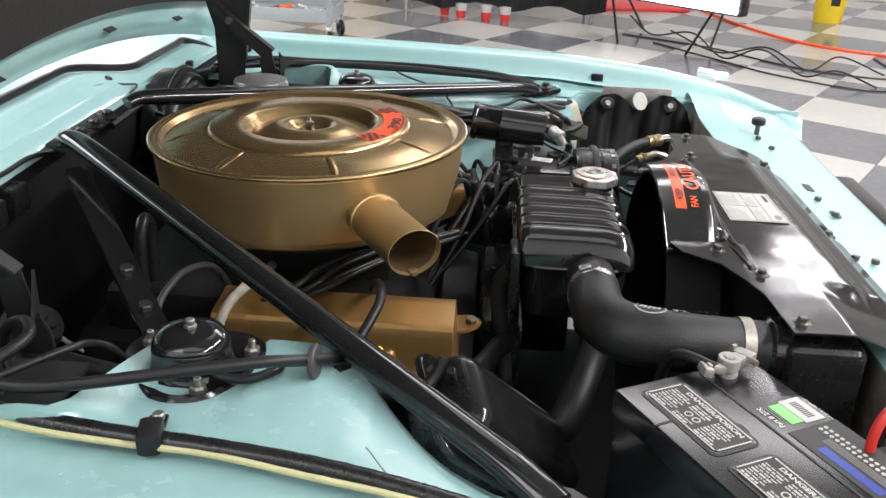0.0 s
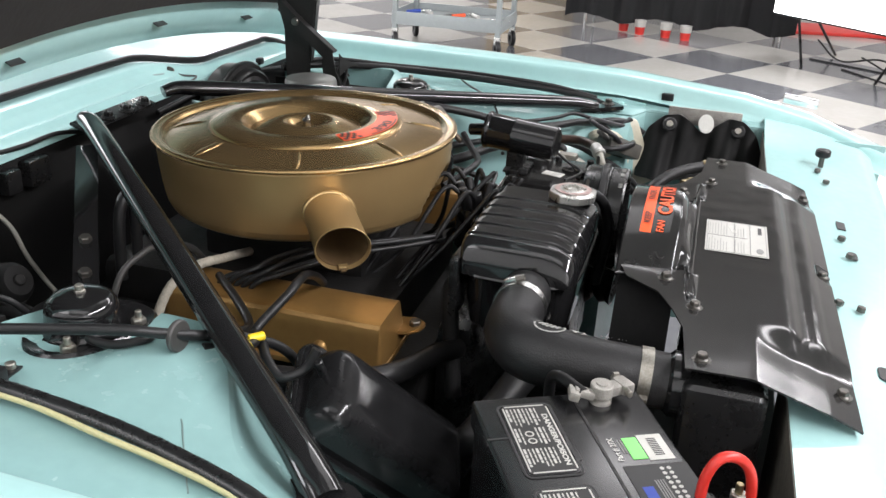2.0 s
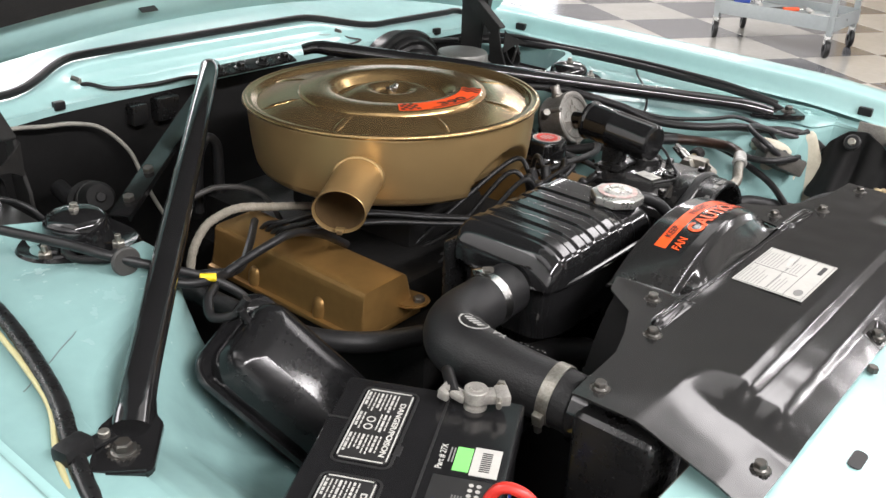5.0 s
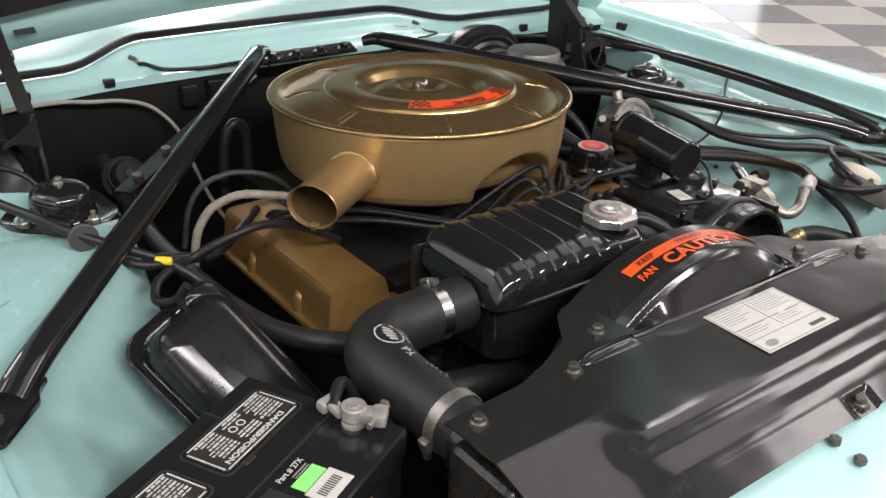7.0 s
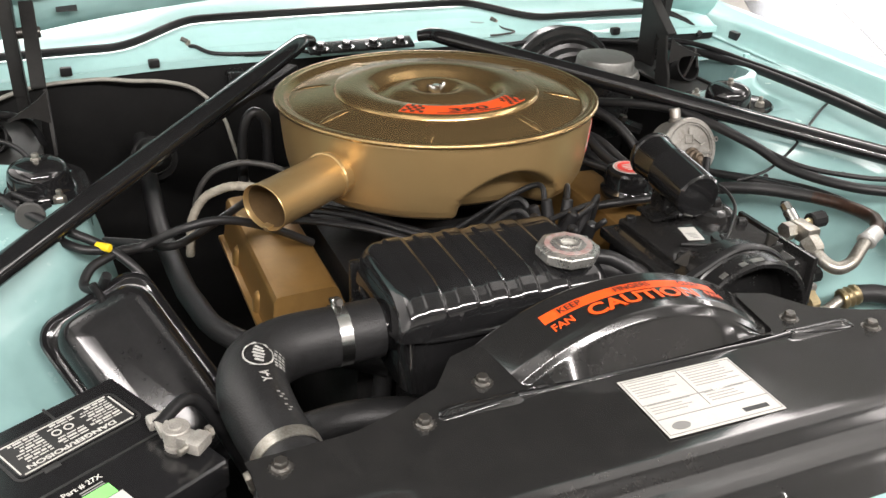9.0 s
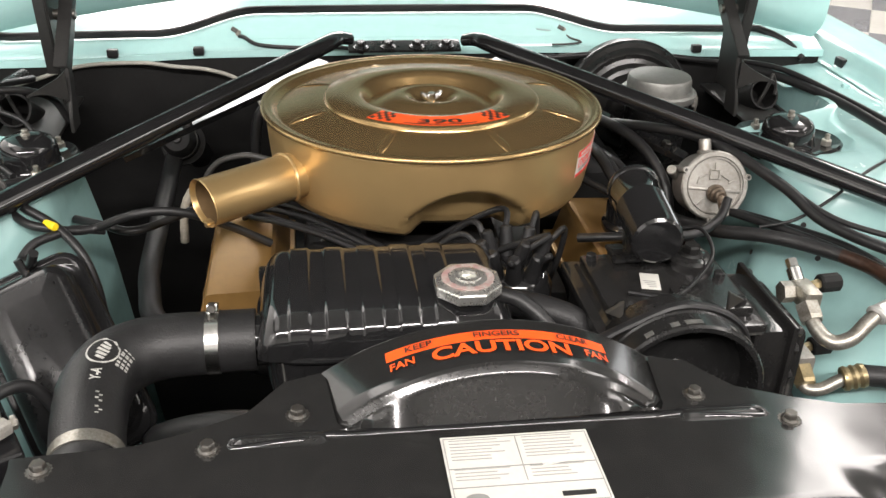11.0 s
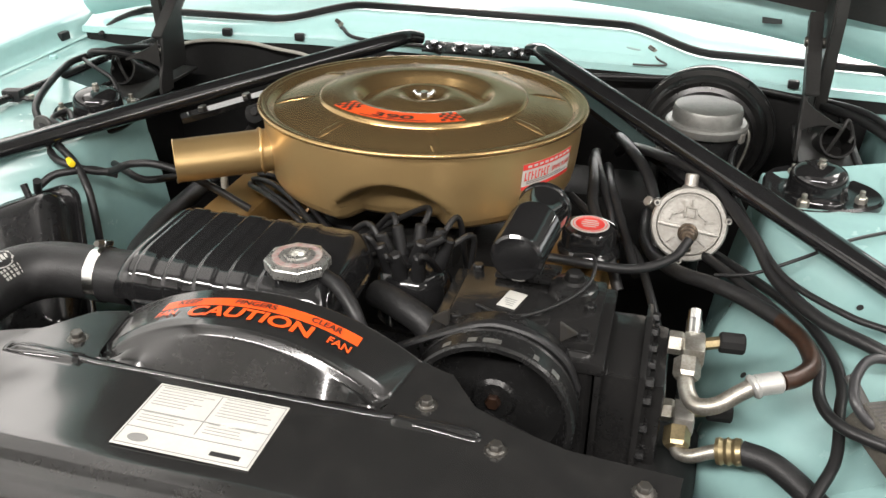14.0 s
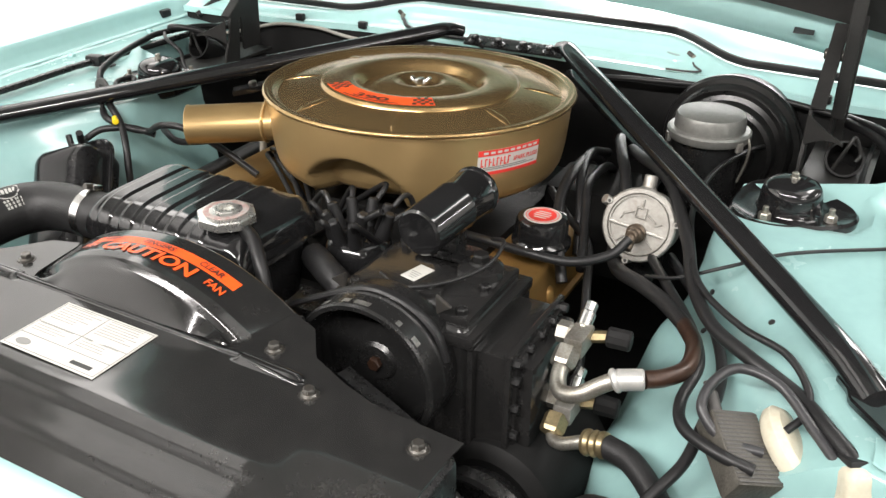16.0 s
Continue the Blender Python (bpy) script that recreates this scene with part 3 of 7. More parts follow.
def cowl_top(u, v):
    x = -0.80 + 1.60 * u
    y0, z0 = seal_y(x), seal_z(x) - 0.004
    lift = lerp_at(v, (0, 0.05, 0.12, 0.4, 1), (0, 0.002, 0.012, 0.03, 0.06))
    return V(x, y0 + (0.95 - y0) * v, z0 + lift - 0.03 * (x / 0.8) ** 2 * v)


part("cowl_ledge", sheet(cowl_ledge, 90, 20), TEAL, car)
part("cowl_panel", sheet(cowl_top, 60, 20), TEAL, car)
part("cowl_lip", sheet(lambda u, v: V(-0.775 + 1.55 * u, wall_y(-0.775 + 1.55 * u) - 0.006, 0.884 - 0.006 * ((-0.775 + 1.55 * u) / 0.75) ** 2 - 0.012 * v), 60, 1, 0.002), TEAL, car)
part("hood_seal", tube([(-0.735, 0.345, 0.862), (-0.715, 0.375, 0.885)] + [(x, seal_y(x), seal_z(x) + 0.004) for x in np.linspace(-0.67, 0.67, 40)] + [(0.715, 0.375, 0.885), (0.735, 0.345, 0.862)], 0.0068, 10, 2), RUBBER, car, "black rubber weather strip along the cowl")


def firewall(u, v):
    x = -0.77 + 1.54 * u
    z = 0.872 - 0.55 * v
    return V(x, wall_y(x) + 0.04 * smooth01((v - 0.1) / 0.3) - 0.02 * math.sin(x * 9) * smooth01((v - 0.3) / 0.3), z)


part("firewall", sheet(firewall, 60, 24, 0.004), FLAT, car, "flat black painted firewall")
for s in (-1, 1):
    part("inner_panel", box((0.006, 0.31, 0.36), pose(s * 0.612, 0.235, 0.655), 0.002), FLAT, car, "black lower side panel")
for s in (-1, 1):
    part("front_inner_panel", box((0.004, 0.50, 0.46), pose(s * 0.752, -0.69, 0.570), 0.001), TEAL_DUSTY_SHADED, car, "dusty turquoise panel beside the radiator, darkened for bay shade")
# Black slab stands in for the deep shade below the engine.
part("bay_bottom", box((1.1, 1.3, 0.02), pose(0, -0.15, 0.32), 0.004), FLAT, car, "flat black slab standing in for the shade under the bay")


# nose panel ahead of the radiator
def nose(u, v):
    x = -0.80 + 1.60 * u
    y = lerp_at(v, (0, 0.25, 0.8, 0.92, 1), (-0.70, -0.765, -0.885, -0.905, -0.91)) - 0.015 * (x / 0.8) ** 4 * v
    z = lerp_at(v, (0, 0.25, 0.8, 0.92, 1), (0.802, 0.800, 0.785, 0.772, 0.70))
    side = smooth01((abs(x) - 0.62) / 0.16)
    return V(x, y, z + 0.02 * side * (1 - v))


part("nose_panel", sheet(nose, 60, 24), TEAL, car)
for x0, x1 in ((-0.78, -0.26), (0.26, 0.78)):
    part("nose_flange", sheet(lambda u, v: V(x0 + (x1 - x0) * u, -0.6985 - 0.004 * math.sin(v * 3), 0.801 - 0.36 * v), 20, 16, 0.002), surface("dirty_flange", (0.16, 0.15, 0.12), 0.7, color2=(0.03, 0.028, 0.025), scale=30), car, "grimy folded edge of the nose panel")
# Nose slots are black pads painted for the dark of uncut openings.
for x, y, w in ((0.116, -0.812, 0.030), (-0.235, -0.809, 0.030), (0.241, -0.807, 0.034)):
    part("slot_patch", prism(rounded(w, 0.013, 0.006 if w < 0.032 else 0.001), 0.0012, pose(x, y, 0.7955, 6, 0, 0)), INK, car)
# Solid black box in place of the shaded hollow behind the grille.
part("grille_shade_box", box((1.3, 0.04, 0.22), pose(0, -0.905, 0.58), 0.01), FLAT, car)
part("bumper", box((1.75, 0.10, 0.14), pose(0, -1.0, 0.52), 0.04, 4), CHROME, car, "chromed front bumper")
part("grille_moulding", box((1.02, 0.060, 0.050), pose(0, -0.962, 0.712), 0.018, 3), GLOSS, car, "dark moulding across the top of the grille")
part("fender_ornament", box((0.020, 0.075, 0.020), pose(0.895, -0.775, 0.842, 6, 0, 0), 0.006), CHROME, car, "small chrome fender ornament")


# open hood over the bay
HOOD_TILT = radians(62)


def hood_pt(x, d, off=0.0):
    y0 = 0.412 - 0.025 * (x / 0.7) ** 2
    z0 = 0.992 - 0.155 * x * x
    return V(x, y0 - d * math.cos(HOOD_TILT) - off * math.sin(HOOD_TILT), z0 + d * math.sin(HOOD_TILT) - off * math.cos(HOOD_TILT))


part("hood", sheet(lambda u, v: hood_pt(-0.76 + 1.52 * u, 1.30 * v, -0.045 + 0.045 * smooth01(abs(u - 0.5) * 2.3 - 0.15)), 40, 30, 0.003), TEAL, car, "raised turquoise hood")
part("hood_rim", join(sheet(lambda u, v: hood_pt(-0.755 + 1.51 * u, 0.002 + 0.10 * v, 0.012 + 0.018 * math.sin(math.pi * min(1, 0.12 + v)) ), 50, 10, 0.003),
                      sheet(lambda u, v: hood_pt(-0.755 + 0.10 * u, 0.10 + 1.16 * v, 0.012 + 0.018 * math.sin(math.pi * u)), 10, 20, 0.003),
                      sheet(lambda u, v: hood_pt(0.755 - 0.10 * u, 0.10 + 1.16 * v, 0.012 + 0.018 * math.sin(math.pi * u)), 10, 20, 0.003)), TEAL, car, "turquoise hood underside bracing")
part("hood_pad", sheet(lambda u, v: hood_pt(-0.66 + 1.32 * u, 0.088 + 1.08 * v, 0.040 - 0.010 * (2 * u - 1) ** 8), 30, 20, 0.006), PAD, car, "dark grey fibre insulation pad")
# Hood slots, too, are black pads in place of dark openings.
for x in (-0.455, -0.175, 0.185, 0.48):
    part("slot_patch", moved(box((0.030, 0.016, 0.002), None, 0.0005, 1), Matrix.Translation(hood_pt(x, 0.048, 0.0325)) @ pose(0, 0, 0, 90 - 62 + 180, 0, 0)), INK, car)



def plate_yz(poly, x, t, bev=0.003):
    """A flat plate of (y, z) corners, t thick, centred at x."""
    return prism(poly, t, Matrix(((0, 0, 1, x - t / 2), (1, 0, 0, 0), (0, 1, 0, 0), (0, 0, 0, 1))), bev)


for s in (-1, 1):
    hx, lx = s * 0.541 + 0.012, s * 0.515 + 0.014
    h = part("hood_hinge", plate_yz([(0.296, 0.84), (0.299, 0.955), (0.313, 1.00), (0.330, 1.16), (0.240, 1.16), (0.224, 1.02), (0.230, 0.967), (0.240, 0.89), (0.242, 0.84)], hx, 0.005), HINGE, car, "black steel hood hinge arm with a bent link")
    part("arm_flange", join(plate_yz([(0.296, 0.84), (0.299, 0.955), (0.313, 1.00), (0.330, 1.16), (0.325, 1.16), (0.308, 1.00), (0.294, 0.955), (0.291, 0.84)], hx + s * 0.008, 0.016, 0.001),
                            plate_yz([(0.240, 1.16), (0.224, 1.02), (0.230, 0.967), (0.240, 0.89), (0.245, 0.89), (0.235, 0.967), (0.229, 1.02), (0.245, 1.16)], hx + s * 0.008, 0.016, 0.001)), HINGE, h)
    part("link", join(plate_yz([(0.178, 0.919), (0.262, 0.984), (0.292, 1.012), (0.302, 0.996), (0.272, 0.966), (0.196, 0.902)], lx, 0.004, 0.001),
                      plate_yz([(0.176, 0.921), (0.262, 0.986), (0.292, 1.014), (0.294, 1.010), (0.264, 0.982), (0.179, 0.917)], lx + s * 0.008, 0.020, 0.001)), HINGE, h)
    part("link_bracket", plate_yz([(0.180, 0.919), (0.172, 0.880), (0.158, 0.850), (0.156, 0.826), (0.196, 0.826), (0.204, 0.903)], lx, 0.005, 0.001), HINGE, h)
    part("gusset", sheet(lambda u, v: V(lx + s * 0.052 * u, 0.166 - 0.02 * u, 0.918 - 0.030 * u ** 0.7 - (0.042 * (1 - u) ** 2 + 0.004) * v), 14, 4, 0.003), HINGE, h)
    part("pivot", rod((lx - s * 0.006, 0.262, 0.975), (hx + s * 0.006, 0.262, 0.975), 0.008), BOLT, h)
    part("base_plate", box((0.090, 0.20, 0.006), pose(s * 0.570 + 0.008, 0.215, 0.827), 0.002), HINGE, h)

# shock towers with their domes
for s in (-1, 1):
    cx, cy = (0.543 if s > 0 else -0.523), 0.012
    d = thing("shock_tower_cap", "glossy black pressed-steel shock tower cap with three studs", "shock tower cap", "shock tower caps")
    d.location = (cx, cy, 0.8390)

    def lobes(c):
        a = math.atan2(c.y, c.x * s)
        k = (1 if s > 0 else 0.88) + 0.10 * math.cos(3 * (a - radians(-4))) * smooth01((math.hypot(c.x, c.y) - 0.045) / 0.02)
        return V(c.x * k, c.y * k, c.z)
    part("flange", lathe([(0, -0.012), (0.070, -0.012), (0.0745, -0.008), (0.0755, 0.003), (0.072, 0.0065), (0.065, 0.004), (0.056, 0.001), (0.046, 0.001), (0, 0.002)], None, 60, lobes), SEMI, d)
    part("dome", lathe([(0.0420, 0.000), (0.0395, 0.003), (0.0380, 0.010), (0.0372, 0.022), (0.0355, 0.029), (0.0315, 0.0345), (0.024, 0.0382), (0.013, 0.0402), (0, 0.0405)], None, 48), GLOSS, d)
    part("top_nut", join(hexagon(0.0062, 0.004, pose(0, 0, 0.0395)), rod((0, 0, 0.040), (0, 0, 0.049), 0.0046, 12)), ZINC, d, angle=20)
    for a in (-112, -22, 118):
        px, py = s * 0.056 * math.cos(radians(a)), 0.056 * math.sin(radians(a))
        st = part("stud", rod((px, py, 0.001), (px, py, 0.019), 0.0036, 12), ZINC, d, "bright threaded stud")
        part("nut", hexagon(0.0078, 0.009, pose(px, py, 0.002)), ZINC, st, angle=20)

# tower braces
for s in (-1, 1):
    top = V(0.138, 0.273, 0.919) if s > 0 else V(-0.119, 0.286, 0.920)
    end = V(0.70, -0.367, 0.8345) if s > 0 else V(-0.690, -0.343, 0.828)
    br = thing("tower_brace", "gloss black flattened-tube brace from the cowl to the fender", "brace", "bay braces")
    d = (end - top).normalized()
    part("bar", tube([top + V(-s * 0.034, 0.036, -0.004), top + V(-s * 0.014, 0.020, 0.001), top + d * 0.02, top.lerp(end, 0.25), top.lerp(end, 0.5), top.lerp(end, 0.75), end - d * 0.09, end - d * 0.045 + V(0, 0, -0.004), end - d * 0.022 + V(0, 0, -0.008)],
                     [0.012, 0.014, 0.016, 0.0165, 0.0165, 0.0165, 0.0165, 0.0175, 0.018], 16, 8, 0.82), GLOSS, br)
    foot_m = Matrix.Translation(end + V(0, 0, -0.010)) @ pose(0, 0, 0, 0, 0, math.degrees(math.atan2(d.y, d.x)) - 90)
    part("foot", prism([(-0.016, -0.062), (0.016, -0.062), (0.019, -0.040), (0.027, -0.026), (0.027, 0.034), (0.022, 0.040), (-0.022, 0.040), (-0.027, 0.034), (-0.027, -0.026), (-0.019, -0.040)], 0.009, foot_m, 0.002), GLOSS, br, "flattened bolted end of the brace")
    low_a = V(0.145, 0.274, 0.892) if s > 0 else V(-0.128, 0.292, 0.888)
    low_b = V(0.415, 0.062, 0.798) if s > 0 else V(-0.425, 0.085, 0.818)
    ld = (low_b - low_a).normalized()
    lw = ld.cross(V(0, 0, 1)).normalized()
    ln = lw.cross(ld) + V(0, 0.04, 0)
    channel = Matrix((lw, ld, ln.normalized())).transposed().to_4x4()
    n = (low_b - low_a).length
    ups = ln.normalized()
    lw = ld.cross(ups).normalized()
    section = [(-0.015, 0.0015), (-0.015, -0.008), (-0.012, -0.008), (-0.012, -0.0015), (0.012, -0.0015), (0.012, -0.008), (0.015, -0.008), (0.015, 0.0015)]
    part("lower_strut", prism(section, n, Matrix.Translation(low_a) @ Matrix((lw, ups, ld)).transposed().to_4x4(), 0.0008), GLOSS, br)
    for k in (0.70, 0.90):
        part("strut_bolt", hexagon(0.008, 0.008, Matrix.Translation(low_a.lerp(low_b, k) + V(0, 0, 0.001)) @ channel), BOLT, br, angle=20)
    part("strut_foot", box((0.06, 0.05, 0.006), Matrix.Translation(low_b + V(s * 0.01, 0, -0.004)) @ pose(0, s * 20, 0), 0.002), SATIN, br)
    bolt(end + d * 0.014 + V(0, 0, 0.0), (0, 0, 1), 0.008, label="black hex bolt holding the brace foot", group="brace bolts")
for s in (-1, 1):
    for y in (-0.325, -0.455):
        part("web_bolt", hexagon(0.0075, 0.007, at((s * 0.770, y, 0.8395 + shelf_fall(y)), (-s, 0, 0.25))), TEAL, car, angle=20)
    part("foot_gusset", prism([(-0.075, 0), (0.060, 0), (0.052, 0.016), (0.020, 0.020), (-0.02, 0.020), (-0.066, 0.014)], 0.004, Matrix(((0, 0, -s, s * 0.768), (1, 0, 0, -0.385), (0, 1, 0, 0.815), (0, 0, 0, 1))), 0.001), TEAL, car)
brk = thing("cowl_bracket", "black bracket with four bolts where the braces meet the cowl", "bracket")
part("plate", box((0.19, 0.030, 0.005), pose(0.008, 0.338, 0.898, 20, 0, 0), 0.002), SATIN, brk)
for x in (-0.066, -0.020, 0.028, 0.078):
    bolt((x, 0.331, 0.8985), (0, -0.1, 1), 0.008, SATIN, label="black hex bolt on the cowl bracket", group="bracket bolts")


# ---------------------------------------------------------------- radiator, plate and fan shroud
rad = thing("radiator", "black-painted radiator with side tanks below the cover plate", "radiator")
part("core", box((0.66, 0.05, 0.42), pose(0, -0.635, 0.60), 0.004), FLAT, rad)
for s in (-1, 1):
    part("side_tank", box((0.075, 0.085, 0.44), pose(s * 0.352, -0.635, 0.605), 0.012, 3), SATIN, rad)

cover = thing("radiator_cover", "gloss black stamped sheet-metal cover plate over the radiator with decals", "radiator cover")


def plate_z(x, y):
    tilt = -0.012 * x
    bead = smooth01((0.308 - abs(x)) / 0.055)
    mid = lerp_at(-y, (0.60, 0.688, 0.694, 0.699, 0.704, 0.708, 0.713, 0.720, 0.727, 0.731, 0.736, 0.741, 0.745, 0.769),
                  (0.8385, 0.8382, 0.8378, 0.8368, 0.8348, 0.8316, 0.8280, 0.8257, 0.8246, 0.8240, 0.8228, 0.8200, 0.8170, 0.8035))
    end = lerp_at(-y, (0.60, 0.655, 0.662, 0.700, 0.735, 0.769), (0.8385, 0.8385, 0.837, 0.824, 0.813, 0.799))
    wob = 0.0010 * noise.noise(V(x * 7, y * 9, 3)) + 0.00025 * noise.noise(V(x * 25, y * 25, 8))
    ribs = 0.004 * smooth01((abs(x) - 0.150) / 0.004) * smooth01((0.226 - abs(x)) / 0.01) * smooth01(1 - abs(y + 0.588) / 0.009)
    tab = -0.004 * smooth01((0.022 - abs(x + 0.010)) / 0.003) * smooth01((-y - 0.746) / 0.003)
    return mid * bead + end * (1 - bead) + wob + ribs + tilt + tab


def plate(u, v):
    x = -0.392 + 0.784 * u
    ax = abs(x)
    rear = lerp_at(ax, (0, 0.140, 0.150, 0.185, 0.215, 0.26, 0.30, 0.395), (-0.578, -0.578, -0.500, -0.512, -0.552, -0.572, -0.585, -0.592))
    y = rear + (-0.605 - rear) * v / 0.35 if v < 0.35 else -0.605 - 0.162 * (v - 0.35) / 0.65
    return V(x * (1 - 0.012 * v), y, plate_z(x, y))


part("plate", sheet(plate, 200, 130, 0.0022), PLATE, cover, angle=50)

shroud = thing("fan_shroud", "gloss black arched fan shroud with an orange warning decal", "fan shroud")
AR, AZ = 0.215, 0.6735


def crown(y):
    """Radius and centre height of the arch, which narrows from the rear lip to the front edge."""
    k = min(1.0, max(0.0, (-0.497 - y) / 0.070))
    r = 0.2575 - 0.0525 * k
    return r, 0.8846 + 0.0042 * k - r


def arch(u, v):
    y = lerp_at(v, (0, 0.60, 0.70, 0.8, 1), (-0.497, -0.553, -0.563, -0.569, -0.583))
    r, cz = crown(y)
    a = (2 * u - 1) * math.asin(lerp_at(v, (0, 0.7, 1), (0.162, 0.146, 0.142)) / r)
    r -= lerp_at(v, (0, 0.60, 0.70, 0.8), (0, 0, 0.0025, 0.009))
    z = cz + r * math.cos(a)
    if v > 0.8:
        k = (v - 0.8) / 0.2
        z = z * (1 - k) + 0.8425 * k
    return V(r * math.sin(a) - 0.003, y, max(z, 0.834))


part("arch", sheet(arch, 72, 50, 0.002), PLATE, shroud, angle=50)
part("arch_lip", tube([arch(k / 40, 0) for k in range(41)], 0.0022, 8, 1), GLOSS, shroud)
part("shroud_ring", lathe([(AR - 0.006, -0.07), (AR - 0.002, -0.07), (AR - 0.002, 0.0), (AR - 0.006, 0.0), (AR - 0.006, -0.07)], at((0, -0.50, AZ - 0.008), (0, 1, 0)), 64), FLAT, shroud)


def on_arch(c, a0=0.0, lift=0.0008):
    """Lays flat art (x along the arc, y up the arch) on the arch."""
    y = -0.5310 + c.y
    r, cz = crown(y)
    a = c.x / r + a0
    return V((r + lift) * math.sin(a) - 0.003, y, cz + (r + lift) * math.cos(a))


def arch_patch(x0, x1, y0, y1, lift):
    return sheet(lambda u, v: on_arch(V(x0 + (x1 - x0) * u, y0 + (y1 - y0) * v, 0), 0.02, lift), 24, 2)


def arch_text(text, x, y, h, w, lift, bold=0.0):
    return warped(lettering(text, h, w, bold), lambda c: on_arch(V(c.x + x, c.y + y, 0), 0.02, lift))


part("decal", arch_patch(-0.103, 0.103, -0.0255, 0.0175, 0.0010), INK, shroud, "black decal ground")
part("decal_band", arch_patch(-0.100, 0.100, 0.0015, 0.0160, 0.0022), ORANGE, shroud, "bright orange decal band")
for text, x, w in (("KEEP", -0.070, 0.024), ("FINGERS", -0.002, 0.040), ("CLEAR", 0.067, 0.030)):
    part("lettering", arch_text(text, x, 0.0085, 0.0085, w, 0.0034, 0.02), INK, shroud)
part("lettering", arch_text("CAUTION", -0.000, -0.0115, 0.0190, 0.120, 0.0034, 0.03), ORANGE, shroud)
for x in (-0.086, 0.086):
    part("lettering", arch_text("FAN", x, -0.0095, 0.0100, 0.022, 0.0034, 0.02), ORANGE, shroud)

for s in (-1, 1):
    loop = [(0.152, -0.5800), (0.185, -0.5830), (0.218, -0.5860), (0.226, -0.5895), (0.222, -0.5940), (0.185, -0.5920), (0.152, -0.5890)]
    part("stamped_rib", tube([(s * px, py, plate_z(s * px, py) + 0.0012) for px, py in loop], 0.0028, 10, 8, 0.8), GLOSS, cover)
    part("stamped_rib", tube([(s * px, py, plate_z(s * px, py) + 0.0002) for px, py in ((0.236, -0.600), (0.252, -0.606), (0.262, -0.622), (0.255, -0.640), (0.236, -0.644))], 0.0014, 8, 8, 0.6), GLOSS, cover)
part("base_bead", tube([(x, -0.5855, plate_z(x, -0.5855) + 0.0012) for x in np.linspace(-0.152, 0.152, 13)], 0.0042, 12, 2, 0.75), GLOSS, cover)
part("arch_bead", tube([arch(0.02 + 0.96 * k / 40, 0.71) for k in range(41)], 0.0020, 10, 1), GLOSS, shroud)

# paper sticker on the plate
sticker = thing("paper_sticker", "white printed paper sticker on the radiator cover", "sticker")
sticker.matrix_world = pose(0.0018, -0.6412, 0.8420, 0, 0.7, 0)
part("paper", box((0.122, 0.082, 0.0006), None, 0), WHITE, sticker, smooth=False)
rows = random.Random(11)
for j in range(13):
    for i in (0, 1):
        n = rows.uniform(0.030, 0.052)
        if j in (7, 8):
            continue
        part("print_bar", box((n, 0.0008, 0.0004), pose(-0.055 + i * 0.06 + n / 2, 0.036 - 0.0038 * j, 0.0005), 0), FAINT_INK, sticker, smooth=False)
part("border", join(*[box(sz, pose(dx, dy, 0.0005), 0) for sz, dx, dy in (((0.118, 0.0006, 0.0004), 0, 0.0385), ((0.118, 0.0006, 0.0004), 0, -0.0385), ((0.0006, 0.077, 0.0004), -0.059, 0), ((0.0006, 0.077, 0.0004), 0.059, 0))]), GREY_INK, sticker, smooth=False)
part("print_frame", join(box((0.118, 0.0007, 0.0004), pose(0, 0.003, 0.0005), 0), box((0.0007, 0.052, 0.0004), pose(0, 0.012, 0.0005), 0), box((0.118, 0.0007, 0.0004), pose(0, -0.018, 0.0005), 0)), GREY_INK, sticker, smooth=False)
part("smudge", box((0.030, 0.006, 0.0004), pose(0.030, 0.006, 0.0005, 0, 0, 12), 0), surface("smudge", (0.45, 0.45, 0.42), 0.6, color2=(0.60, 0.595, 0.555), scale=180), sticker, "grey smudge", smooth=False)
part("emblem", lathe([(0, 0.0004), (0.009, 0.0004), (0.009, 0.0008), (0, 0.0008)], pose(-0.042, -0.030, 0, 0, 0, 0) @ Matrix.Diagonal((1, 0.55, 1, 1)), 20), GREY_INK, sticker)
part("print_block", box((0.026, 0.005, 0.0004), pose(0.036, -0.031, 0.0005), 0), INK, sticker, smooth=False)

for p in ((-0.367, -0.607), (-0.243, -0.595), (0.243, -0.602), (0.363, -0.617), (-0.173, -0.558), (0.173, -0.561), (-0.011, -0.757), (-0.333, -0.752), (0.32, -0.752)):
    bolt((p[0], p[1], plate_z(*p) + 0.001))
for p in ((0.512, -0.79, 0.797), (0.45, -0.80, 0.796), (0.17, -0.80, 0.796), (0.10, -0.805, 0.796), (-0.078, -0.773, 0.7995), (-0.08, -0.80, 0.796)):
    bolt(p, (0, -0.1, 1), 0.006, washer=False, label="small black hex bolt on the nose panel", group="nose bolts")
bump = thing("hood_bumper", "black rubber hood bumper on a threaded stem", "hood bumper")
part("stem", rod((0.56, -0.80, 0.795), (0.56, -0.80, 0.822), 0.005), BOLT, bump)
part("pad", rod((0.56, -0.80, 0.816), (0.56, -0.80, 0.830), 0.014), RUBBER, bump)
for s, y in ((1, -0.495), (1, 0.30), (-1, -0.495), (-1, 0.30)):
    b = thing("edge_bumper", "small black rubber block clipped to the fender lip", "rubber bumper", "fender rubber blocks")
    part("block", box((0.012, 0.026, 0.016), pose(s * 0.784, y, 0.862 + fall(y)), 0.003), RUBBER, b)


